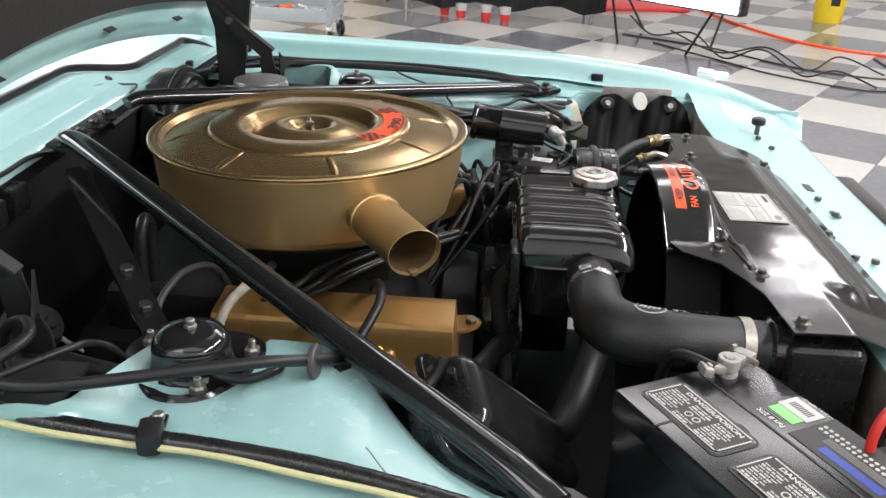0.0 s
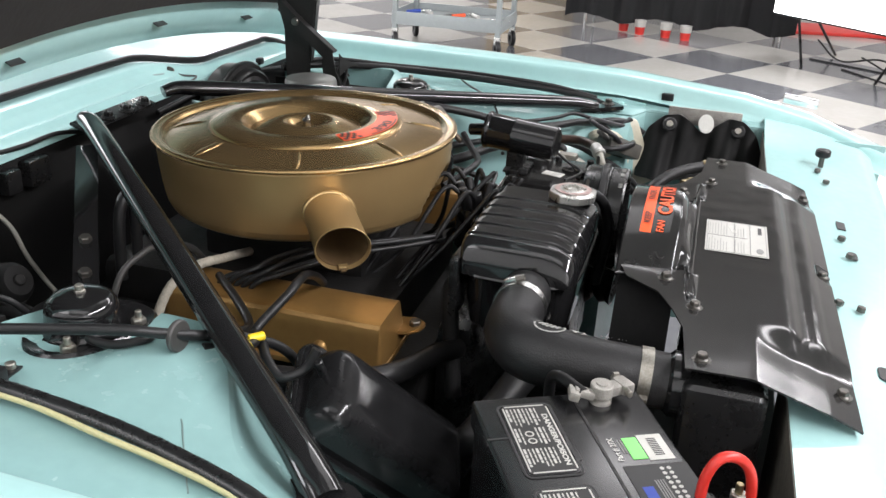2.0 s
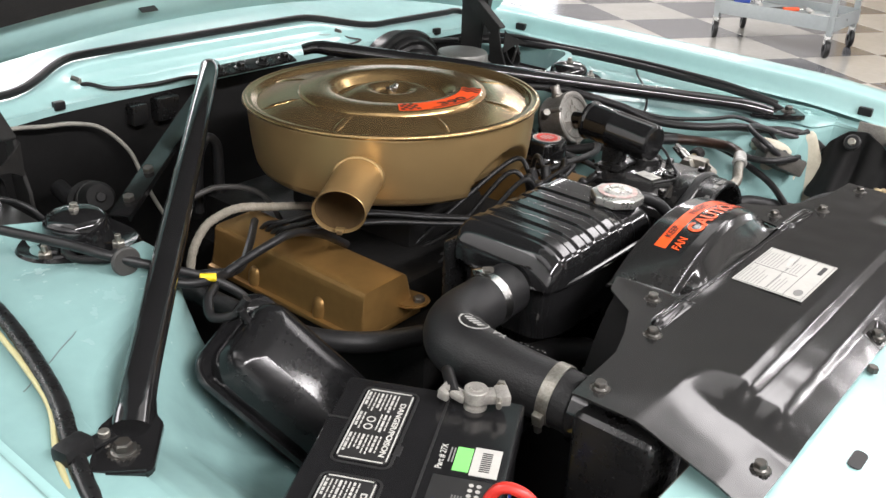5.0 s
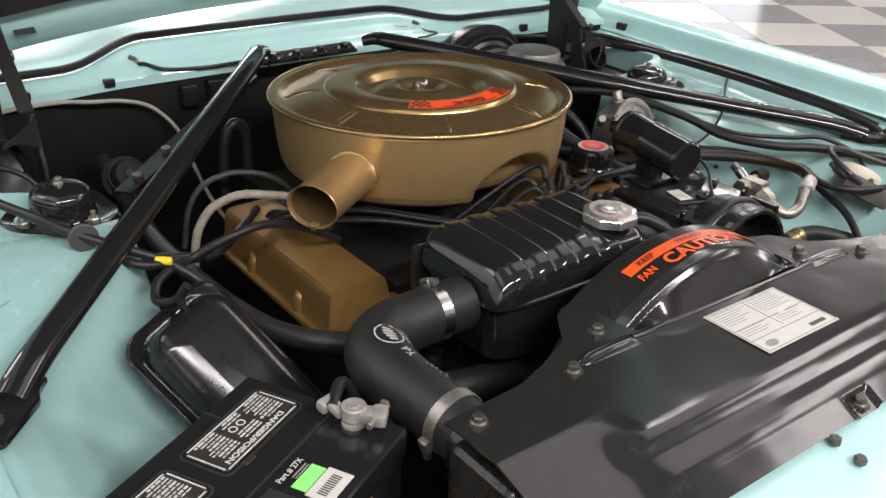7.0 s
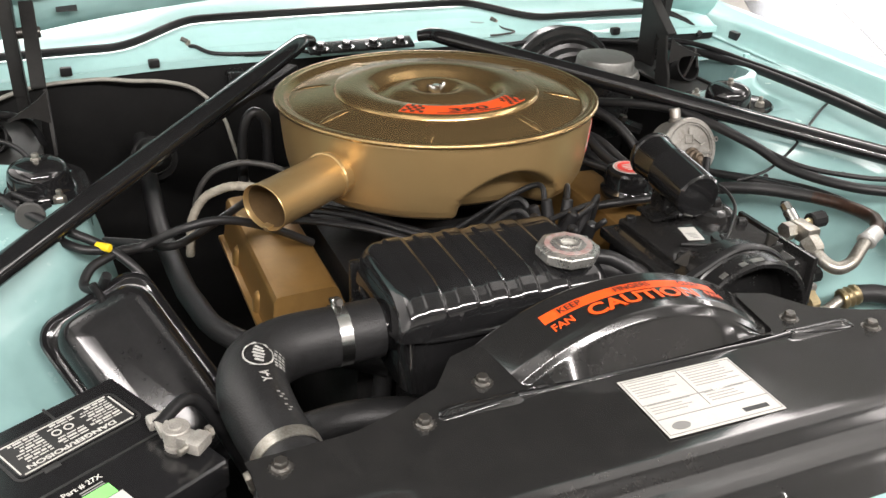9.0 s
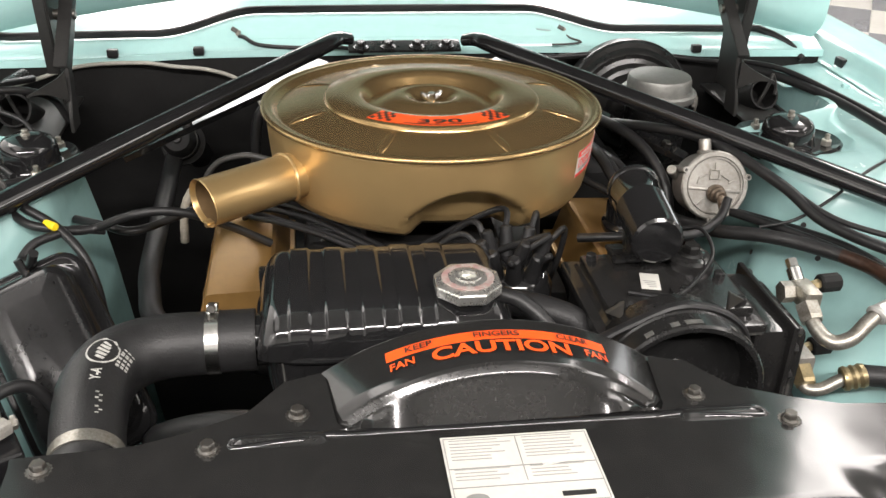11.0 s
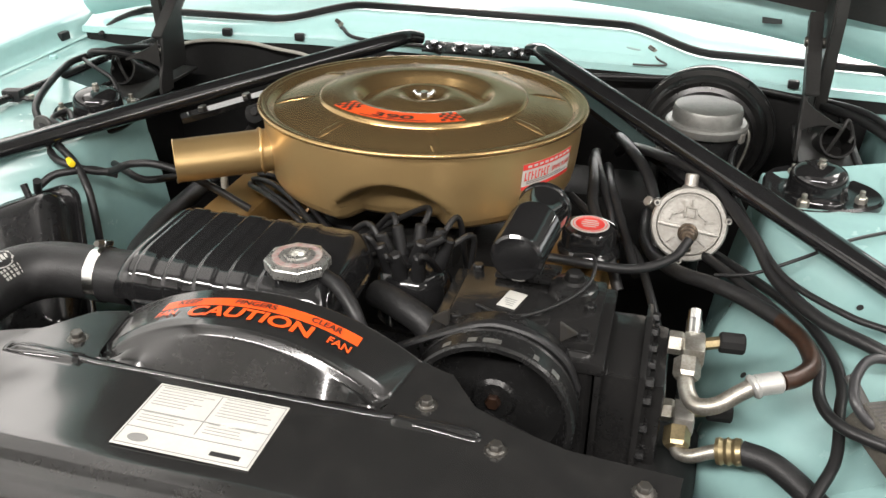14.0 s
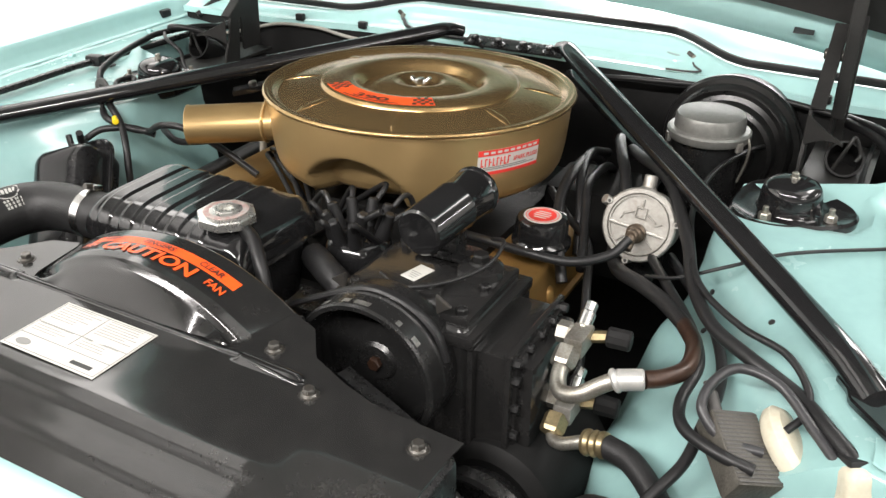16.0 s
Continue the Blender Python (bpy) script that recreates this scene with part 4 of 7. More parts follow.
# ---------------------------------------------------------------- air cleaner
air = thing("air_cleaner", "large round gold-painted air cleaner with a snorkel and red engine-size decal", "air cleaner")
air.matrix_world = pose(0.010, 0.002, 0.930, -1.5, 0, 0) @ pose(0, 0, -0.930)
LID = [(0, 0.917), (0.020, 0.917), (0.025, 0.9205), (0.031, 0.9265), (0.042, 0.9280), (0.058, 0.9245), (0.074, 0.9175), (0.084, 0.9165), (0.091, 0.924), (0.096, 0.9300), (0.100, 0.9315), (0.1405, 0.9305), (0.1435, 0.9285),
       (0.1455, 0.9245), (0.160, 0.9235), (0.185, 0.9195), (0.203, 0.9140), (0.2065, 0.9132), (0.2095, 0.9155), (0.2135, 0.9195), (0.2165, 0.9205), (0.2195, 0.9198), (0.2220, 0.9215), (0.2255, 0.9220), (0.2285, 0.9200), (0.2290, 0.9175), (0.2278, 0.9150), (0.2245, 0.9140), (0.2215, 0.9140)]


def lid_z(r):
    return lerp_at(r, [p[0] for p in LID[:24]], [p[1] for p in LID[:24]])


part("lid", lathe(LID, None, 96), GOLD_LID, air, angle=50)
for a in (22.5, 67.5, 112.5, 157.5, 202.5, 247.5, 292.5, 337.5):
    ca, sa = math.cos(radians(a - 2.5)), math.sin(radians(a - 2.5))
    part("lid_bead", tube([(r * ca, r * sa, lid_z(r) - 0.0012) for r in np.linspace(0.146, 0.206, 9)], [0.0020, 0.0060, 0.0066, 0.0066, 0.0022], 12, 2, 0.50), GOLD_LID, air)


def drum_warp(c):
    a = math.degrees(math.atan2(c.y, c.x))
    d = (a + 85 + 180) % 360 - 180
    crest = 0.877 - 0.034 * (d / 18.5) ** 2
    k = smooth01((21 - abs(d)) / 5) * smooth01((crest - c.z) / 0.011)
    r = math.hypot(c.x, c.y)
    q = 1 - 0.034 * k / max(r, 0.05)
    return V(c.x * q, c.y * q, c.z + 0.003 * k * (c.z < 0.83))



DRUM = [(0.2215, 0.9145), (0.2225, 0.912), (0.2215, 0.900), (0.2195, 0.875), (0.2170, 0.850), (0.2145, 0.835), (0.2125, 0.826), (0.208, 0.817), (0.200, 0.811), (0.188, 0.8075), (0.12, 0.806), (0.09, 0.80), (0, 0.80)]
dense = []
for (r0, z0), (r1, z1) in zip(DRUM, DRUM[1:]):
    for k in range(8):
        dense.append((r0 + (r1 - r0) * k / 8, z0 + (z1 - z0) * k / 8))
dense.append(DRUM[-1])
part("drum", lathe(dense, None, 200, drum_warp), GOLD, air, angle=60)
s0, s1 = V(-0.156, -0.094, 0.864), V(-0.291, -0.178, 0.857)
OVAL = Matrix.Diagonal((1, 0.83, 1, 1))
dn = (s1 - s0).normalized()
n = (s1 - s0).length
part("snorkel", lathe([(0.0338, 0.0), (0.0338, n - 0.002), (0.0350, n), (0.0343, n + 0.001), (0.0328, n - 0.002), (0.0323, 0.02), (0, 0.02)], at(s0, dn) @ OVAL, 48), GOLD, air)
part("snorkel_lining", lathe([(0.0322, 0.021), (0.0320, n - 0.006), (0.0314, n - 0.006), (0.031, 0.024), (0, 0.023)], at(s0, dn) @ OVAL, 40), GOLD_DARK, air, "dull brown inside of the snorkel")
tip = s0 + dn * (n - 0.003)
down = (V(0, 0, -1) - dn * dn.dot(V(0, 0, -1))).normalized()
part("drain_tab", box((0.012, 0.004, 0.009), Matrix.Translation(tip + down * 0.0255) @ frame_of(dn), 0.001), GOLD, air)
# Dark block stands in for the shaded notch, which isn't cut out.
part("drain_notch_block", box((0.007, 0.005, 0.008), Matrix.Translation(tip + down * 0.0282 + dn * 0.001) @ frame_of(dn), 0.0005), GOLD_DARK, air, "dark block standing in for a drain notch in the snorkel lip")
part("snorkel_collar", tube([s0 + dn * (0.047 - 0.0025 * math.cos(4 * math.pi * k / 32)) + frame_of(dn).to_3x3() @ V(0.0342 * math.sin(2 * math.pi * k / 32), 0.0284 * math.cos(2 * math.pi * k / 32), 0) for k in range(33)], 0.0026, 8, 1), GOLD, air)
part("wing_nut", join(rod((0, 0, 0.915), (0, 0, 0.930), 0.006), tube([(-0.014, -0.004, 0.931), (-0.010, -0.003, 0.926), (-0.004, -0.001, 0.922), (0.004, 0.001, 0.922), (0.010, 0.003, 0.926), (0.014, 0.004, 0.931)], [0.003, 0.0045, 0.004, 0.004, 0.0045, 0.003], 10, 6)), STEEL, air, "bright steel wing nut")


def lid_art(r0, r1, a0, a1, lift, seg=24):
    return sheet(lambda u, v: V((r0 + (r1 - r0) * v) * math.cos(radians(a0 + (a1 - a0) * u)), (r0 + (r1 - r0) * v) * math.sin(radians(a0 + (a1 - a0) * u)), lid_z(r0 + (r1 - r0) * v) + lift), seg, 4, 0.0003)


part("decal", lid_art(0.107, 0.138, -133, -52, 0.0006), ORANGE, air, "orange-red arc decal")
for base in (-133, -66):
    for i in range(5):
        for j in range(4):
            if (i + j) % 2:
                part("check", lid_art(0.1085 + 0.007 * j, 0.1155 + 0.007 * j, base + 1 + 2.5 * i, base + 3.5 + 2.5 * i, 0.0012, 2), INK, air)


def lid_text(c, r0=0.126):
    a = radians(-92.5) + c.x / r0
    r = r0 - c.y
    return V(r * math.cos(a), r * math.sin(a), lid_z(r) + 0.0018)


part("lettering", warped(lettering("390", 0.014, 0.055, 0.02), lid_text), INK, air)
part("print_bar", lid_art(0.1345, 0.1365, -112, -73, 0.0012), INK, air)


def on_drum(a, z, lift):
    r = lerp_at(-z, [-p[1] for p in DRUM[:6]], [p[0] for p in DRUM[:6]]) + lift
    return V(r * math.cos(radians(a)), r * math.sin(radians(a)), z)


def drum_patch(a0, a1, z0, z1, lift):
    return sheet(lambda u, v: on_drum(a0 + (a1 - a0) * u, z0 + (z1 - z0) * v, lift), 16, 4, 0.0003)


part("label", drum_patch(-40.5, -14.5, 0.858, 0.893, 0.0007), WHITE, air, "white label with red bands")
part("label_band", drum_patch(-40.5, -14.5, 0.8850, 0.893, 0.0011), RED, air)
part("label_band", drum_patch(-40.5, -14.5, 0.858, 0.8625, 0.0011), RED, air)
for k in range(8):
    a0 = -39.4 + 1.5 * k
    part("label_block", drum_patch(a0, a0 + 0.42, 0.8700, 0.8815, 0.0011), RED, air)
    part("label_block", drum_patch(a0 + 0.42, a0 + 1.05, (0.8700, 0.8795, 0.8750)[k % 3], (0.8720, 0.8815, 0.8768)[k % 3], 0.0011), RED, air)
part("lettering", warped(lettering("SPARK PLUGS", 0.0065, 0.043, 0.02), lambda c: on_drum(-21.0 + math.degrees(c.x / 0.22), 0.8760 + c.y, 0.0016)), RED, air)
for z, w in ((0.8685, 9), (0.8660, 11)):
    part("print_bar", drum_patch(-38.5, -38.5 + 2 * w, z - 0.0006, z + 0.0006, 0.0012), GREY_INK, air)
for k in range(9):
    part("print_bar", drum_patch(-38.5 + 2.6 * k, -36.8 + 2.6 * k, 0.8875, 0.8905, 0.0014), WHITE, air)

# ---------------------------------------------------------------- engine
eng = thing("engine", "dark greasy V8 engine with gold valve covers", "engine")
part("block", box((0.40, 0.56, 0.30), pose(0.0, 0.02, 0.52), 0.03), GREASE, eng)
part("intake_manifold", join(box((0.34, 0.46, 0.08), pose(0.0, 0.03, 0.69), 0.02), box((0.18, 0.26, 0.06), pose(0.0, 0.0, 0.745), 0.015)), GREASE, eng)
part("carburetor", join(box((0.13, 0.16, 0.06), pose(0.0, -0.01, 0.775), 0.012), rod((0, -0.01, 0.78), (0, -0.01, 0.803), 0.065)), GREASE, eng)
part("timing_cover", box((0.30, 0.06, 0.26), pose(0, -0.29, 0.58), 0.02), SATIN, eng)


def valve_cover(s):
    y0, y1 = -0.234, (0.08 if s < 0 else 0.0)

    def f(u, v):
        # section, from the outer foot over the top to the inner foot
        xs, zs = (-0.053, -0.050, -0.0425, -0.039, -0.033, 0.029, 0.034, 0.038, 0.049, 0.052), (-0.062, -0.054, -0.005, 0.0, 0.001, 0.001, -0.0005, -0.006, -0.05, -0.058)
        k = v * 9
        x, z = lerp_at(k, range(10), xs), lerp_at(k, range(10), zs)
        y = y0 + (y1 - y0) * smooth_end(u)
        sink = 0.0
        if u < 0.045:
            sink = 1 - u / 0.045
        elif u > 0.92:
            sink = (u - 0.92) / 0.08
        z = z * 1 if sink <= 0 else max(-0.062, z + (-0.062 - z) * max(0.0, sink - 0.15) / 0.85)
        return Matrix.Translation((s * 0.244, 0, 0.767)) @ pose(0, 0, 0, 0, s * 2, 0) @ V(-s * x, y, z)
    return f


def smooth_end(u):
    return lerp_at(u, (0, 0.08, 0.92, 1), (0.0, 0.035, 0.965, 1.0))


for s in (-1, 1):
    vc = part("valve_cover", sheet(valve_cover(s), 70, 45), GOLD_DULL, eng, "gold-painted pressed valve cover")
    part("gasket_flange", moved(box((0.118, 0.31 if s < 0 else 0.25, 0.008), None, 0.002), Matrix.Translation((s * 0.244, -0.08 if s < 0 else -0.115, 0.767)) @ pose(0, 0, 0, 0, s * 2, 0) @ pose(0, 0, -0.062)), GOLD_DULL, vc)
    part("cover_ear", prism([(-0.024, 0.03), (0.024, 0.03), (0.022, -0.006), (0.012, -0.020), (0, -0.024), (-0.012, -0.020), (-0.022, -0.006)], 0.005, pose(s * 0.204, -0.240, 0.727, -8, s * 2, 0), 0.002), GOLD_DULL, vc)
    part("ear_bolt", hexagon(0.008, 0.008, pose(s * 0.204, -0.249, 0.732)), BOLT, vc, angle=20)
    for y in (-0.150, -0.02):
        part("bolt_relief", lathe([(0.012, 0), (0.0115, 0.016), (0.009, 0.024), (0.005, 0.028), (0, 0.029)], pose(s * 0.2865, y, 0.706), 24), GOLD_DULL, vc)

# oil filler cap
oil = thing("oil_filler_cap", "black round oil filler cap with a red and white disc label", "filler cap")
oil.location = (0.265, -0.127, 0.0)
part("body", lathe([(0.020, 0.755), (0.022, 0.775), (0.037, 0.778), (0.039, 0.783), (0.039, 0.788), (0.036, 0.792), (0.0345, 0.795), (0.0345, 0.814), (0.032, 0.819), (0.026, 0.8205), (0, 0.8205)], None, 40), GLOSS, oil)
part("label_disc", lathe([(0, 0.8207), (0.0245, 0.8207), (0.0245, 0.8212), (0, 0.8212)], None, 32), WHITE, oil)
part("label_centre", lathe([(0, 0.8213), (0.0185, 0.8213), (0.0185, 0.8217), (0, 0.8217)], None, 32), RED, oil)
for k in range(4):
    part("print_bar", box((0.024 - 0.005 * abs(k - 1.5), 0.0022, 0.0004), pose(0, -0.0085 + 0.0057 * k, 0.8219, 0, 0, 0), 0), WHITE, oil, smooth=False)
part("ring_print", ring(0.0208, 0.0218, 0.0004, pose(0, 0, 0.8213), 32, 0.0001), RED, oil)

# distributor cap and plug wires
dist = thing("distributor", "black distributor cap with a crown of plug wire boots", "distributor")
dc = V(0.075, -0.268, 0.770)
part("cap", lathe([(0.0, -0.03), (0.042, -0.03), (0.045, -0.026), (0.045, 0.02), (0.038, 0.035), (0.030, 0.040), (0, 0.042)], Matrix.Translation(dc), 36), GLOSS, dist)
wire_rng = random.Random(7)
for k in range(9):
    a = radians(40 * k + 15)
    r = 0.030 if k < 8 else 0.0
    p = dc + V(r * math.cos(a), r * math.sin(a), 0.036)
    bt = part("boot", rod(p, p + V(0.012 * math.cos(a), 0.012 * math.sin(a), 0.036), 0.0095, 14, 0.002, 0.0070), RUBBER, dist)
    q = p + V(0.012 * math.cos(a), 0.012 * math.sin(a), 0.026)
    s = 1 if k in (0, 1, 7, 6) else -1
    end = V(s * (0.12 + 0.02 * wire_rng.random()), -0.17 + 0.03 * wire_rng.random() + 0.03 * (k % 4), 0.68)
    mid = q + V(0.025 * math.cos(a), 0.02 * math.sin(a) + 0.012, 0.008 + 0.004 * (k % 3))
    part("plug_wire", tube([q, mid, mid.lerp(end, 0.45) + V(0, -0.02 + 0.01 * (k % 3), 0.006 - 0.02 * (k % 2)), end], 0.0038, 10, 8), RUBBER, bt)

# ---------------------------------------------------------------- expansion tank and upper hose
tank = thing("expansion_tank", "gloss black ribbed coolant tank with a bright pressure cap", "coolant tank")
TX0, TX1, TY0, TY1 = -0.212, 0.040, -0.452, -0.302


def tank_top(u, v):
    """Upper shell: u along the tank, v over its section from the front seam to the rear seam."""
    x = TX0 + (TX1 - TX0) * u
    e = min(x - TX0, TX1 - x)
    k = math.sqrt(max(0.0, 1 - (1 - min(1, e / 0.026)) ** 2))
    rib = 0.0
    if -0.1880 < x < -0.013:
        ph = ((x + 0.1880) / 0.0350) % 1.0
        rib = 0.0021 * smooth01((0.28 - abs(ph - 0.5)) / 0.13 + 0.5)
    a = math.pi * v
    c, sn = -math.cos(a), math.sin(a)
    hy = ((TY1 - TY0) / 2) * (0.86 + 0.14 * k)
    back = smooth01(v * 2 - 0.5)
    ex = math.copysign(abs(c) ** (0.52 - 0.26 * back), c)
    ez = abs(sn) ** (0.58 - 0.25 * back)
    y = (TY0 + TY1) / 2 + (hy + rib * 0.3 * min(1, 3 * ez)) * ex
    return V(x, y, 0.822 + (0.040 + 0.010 * v) * ez * k + rib * ez)


def tank_low(u, v):
    a = 2 * math.pi * u
    c, sn = math.cos(a), math.sin(a)
    k = lerp_at(v, (0, 0.5, 0.8, 1), (0.97, 0.95, 0.90, 0.0))
    z = lerp_at(v, (0, 0.5, 0.8, 1), (0.821, 0.78, 0.745, 0.74))
    return V((TX0 + TX1) / 2 + (TX1 - TX0) / 2 * k * math.copysign(abs(c) ** 0.4, c), (TY0 + TY1) / 2 + (TY1 - TY0) / 2 * k * math.copysign(abs(sn) ** 0.4, sn), z)


part("upper_shell", sheet(tank_top, 270, 48), GLOSS, tank, angle=60)
part("lower_shell", sheet(tank_low, 80, 14), GLOSS, tank, angle=60)


def tank_rim(k):
    pts = []
    for i in range(61):
        a = 2 * math.pi * i / 60
        c, s = math.cos(a), math.sin(a)
        pts.append(((TX0 + TX1) / 2 + ((TX1 - TX0) / 2 + k) * math.copysign(abs(c) ** 0.4, c), (TY0 + TY1) / 2 + ((TY1 - TY0) / 2 + k) * math.copysign(abs(s) ** 0.4, s), 0.8215))
    return pts


part("seam", tube(tank_rim(0.001), 0.0035, 8, 1), GLOSS, tank)
part("outlet", rod((-0.195, -0.395, 0.812), (-0.262, -0.397, 0.812), 0.026, 32), GLOSS, tank)
part("bracket", box((0.05, 0.012, 0.08), pose(-0.19, -0.30, 0.80), 0.003), SATIN, tank)
capt = part("neck", rod((-0.007, -0.413, 0.855), (-0.007, -0.413, 0.872), 0.026, 32), GLOSS, tank)
part("pressure_cap", lathe([(0.030, 0.868), (0.0335, 0.869), (0.0345, 0.8705), (0.0345, 0.879), (0.0335, 0.8805), (0.025, 0.8825), (0.014, 0.884), (0.0135, 0.8855), (0.009, 0.8855), (0.0085, 0.882), (0, 0.8815)], pose(-0.007, -0.413, 0, 0, 0, 22.5), 8), surface("bright_zinc", (0.66, 0.66, 0.63), 0.28, metal=0.85, color2=(0.46, 0.45, 0.42), scale=70), capt, "bright octagonal pressure cap", angle=15)
part("cap_ring_print", ring(0.019, 0.026, 0.0006, pose(-0.007, -0.413, 0.8826), 32, 0.0002), surface("faded_red", (0.56, 0.53, 0.50), 0.40, metal=0.5, color2=(0.45, 0.13, 0.11), scale=130, spots=0.43), capt, "faded red ring print")
tagged(part("overflow_hose", tube([(0.02, -0.415, 0.865), (0.045, -0.43, 0.862), (0.07, -0.45, 0.84), (0.085, -0.46, 0.79), (0.09, -0.45, 0.70)], 0.008, 12), RUBBER), "short black rubber overflow hose", "hose")

UP = [(-0.215, -0.395, 0.812), (-0.262, -0.396, 0.812), (-0.315, -0.400, 0.811), (-0.347, -0.422, 0.810), (-0.358, -0.460, 0.809), (-0.356, -0.505, 0.806), (-0.350, -0.548, 0.803), (-0.347, -0.600, 0.80)]
uh = tagged(part("radiator_hose", tube(UP, [0.031, 0.031, 0.0325, 0.034, 0.034, 0.0325, 0.031, 0.030], 32, 10), HOSE), "thick black moulded rubber radiator hose with white print", "radiator hose")
clamp((-0.256, -0.3955, 0.812), (1, 0, 0), 0.031, STEEL, 0.013, (0, 0.4, 1))
clamp((-0.349, -0.552, 0.803), (0.08, -1, -0.06), 0.031, ZINC, 0.013, (-0.9, 0, -0.3))
part("inlet", rod((-0.347, -0.575, 0.80), (-0.346, -0.605, 0.80), 0.036, 32), GLOSS, rad)
HP = spline(UP, 10)


def hose_mark(idx, ang, bm):
    """Lays flat art on the hose: x along it, y round it."""
    def f(c):
        i = max(1, min(len(HP) - 2, idx + int(round(c.x / 0.005))))
        d = (HP[i + 1] - HP[i - 1]).normalized()
        p = HP[i] + d * (c.x - 0.005 * round(c.x / 0.005))
        side = d.cross(V(0, 0, 1)).normalized()
        upv = side.cross(d)
        b = radians(ang) + c.y / 0.034
        return p + 0.0352 * (math.sin(b) * side + math.cos(b) * upv)
    return warped(bm, f)


HOSE_PRINT = surface("hose_print", (0.46, 0.46, 0.43), 0.6, color2=(0.12, 0.12, 0.12), scale=160, spots=0.40)
part("emblem", hose_mark(36, -12, lathe([(0.0205, 0), (0.0230, 0), (0.0230, 0.0003), (0.0205, 0.0003), (0.0205, 0)], Matrix.Diagonal((1, 0.64, 1, 1)), 36)), HOSE_PRINT, uh, "pale oval print")
for k in range(5):
    part("emblem_bar", hose_mark(36, -12, box((0.0040, 0.0120 - 0.0018 * abs(k - 2), 0.0003), pose(-0.0125 + 0.00625 * k, 0, 0, 0, 0, 20), 0)), HOSE_PRINT, uh)
part("print_mark", hose_mark(44, -14, lettering("A-Y", 0.009, 0.019, 0.03)), HOSE_PRINT, uh)
for k in range(3):
    for j in range(6):
        part("print_bar", hose_mark(36, -40 - 8 * k, box((0.0042, 0.0034, 0.0003), pose(-0.018 + 0.0068 * j, 0, 0), 0)), HOSE_PRINT, uh)
for k in range(7):
    part("print_bar", hose_mark(52 + (k // 4), -20 - 5 * (k % 2), box((0.0022, 0.0030, 0.0003), pose(-0.014 + 0.0045 * k, 0, 0), 0)), HOSE_PRINT, uh)

tagged(part("lower_hose", tube([(-0.28, -0.30, 0.60), (-0.33, -0.36, 0.66), (-0.25, -0.40, 0.705), (-0.15, -0.42, 0.70), (-0.05, -0.42, 0.66)], 0.02, 16), HOSE), "dull black rubber coolant hose low in the bay", "hose")
tagged(part("heater_hose", tube([(-0.372, 0.34, 0.77), (-0.377, 0.20, 0.735), (-0.379, 0.083, 0.720), (-0.373, -0.073, 0.720), (-0.366, -0.13, 0.720), (-0.353, -0.193, 0.720), (-0.322, -0.240, 0.718), (-0.278, -0.266, 0.712), (-0.22, -0.285, 0.705), (-0.17, -0.30, 0.69)], 0.0140, 16), HOSE), "black rubber heater hose beside the valve cover", "hose")
tagged(part("bypass_hose", tube([(-0.175, -0.30, 0.80), (-0.165, -0.285, 0.77), (-0.17, -0.29, 0.70), (-0.18, -0.30, 0.62)], 0.012, 14), HOSE), "black rubber bypass hose with a brass end", "hose")

# ---------------------------------------------------------------- battery
BA = V(-0.477, -0.395, 0.0)
bw, bl = V(0.464, -0.886, 0), V(-0.886, -0.464, 0)
bat = thing("battery", "black plastic car battery with printed labels and lead clamps", "battery")
bat.matrix_world = Matrix.Translation((*BA.xy, 0.815)) @ Matrix((bw, bl, V(0, 0, 1))).transposed().to_4x4() @ Matrix.Scale(-1, 4, V(0, 0, 1)) @ Matrix.Scale(-1, 4, V(0, 0, 1))
part("case", box((0.166, 0.300, 0.190), pose(0.086, 0.153, -0.117), 0.004), PLASTIC, bat)
part("lid", box((0.173, 0.306, 0.030), pose(0.086, 0.153, -0.015), 0.005, 3), PLASTIC, bat)
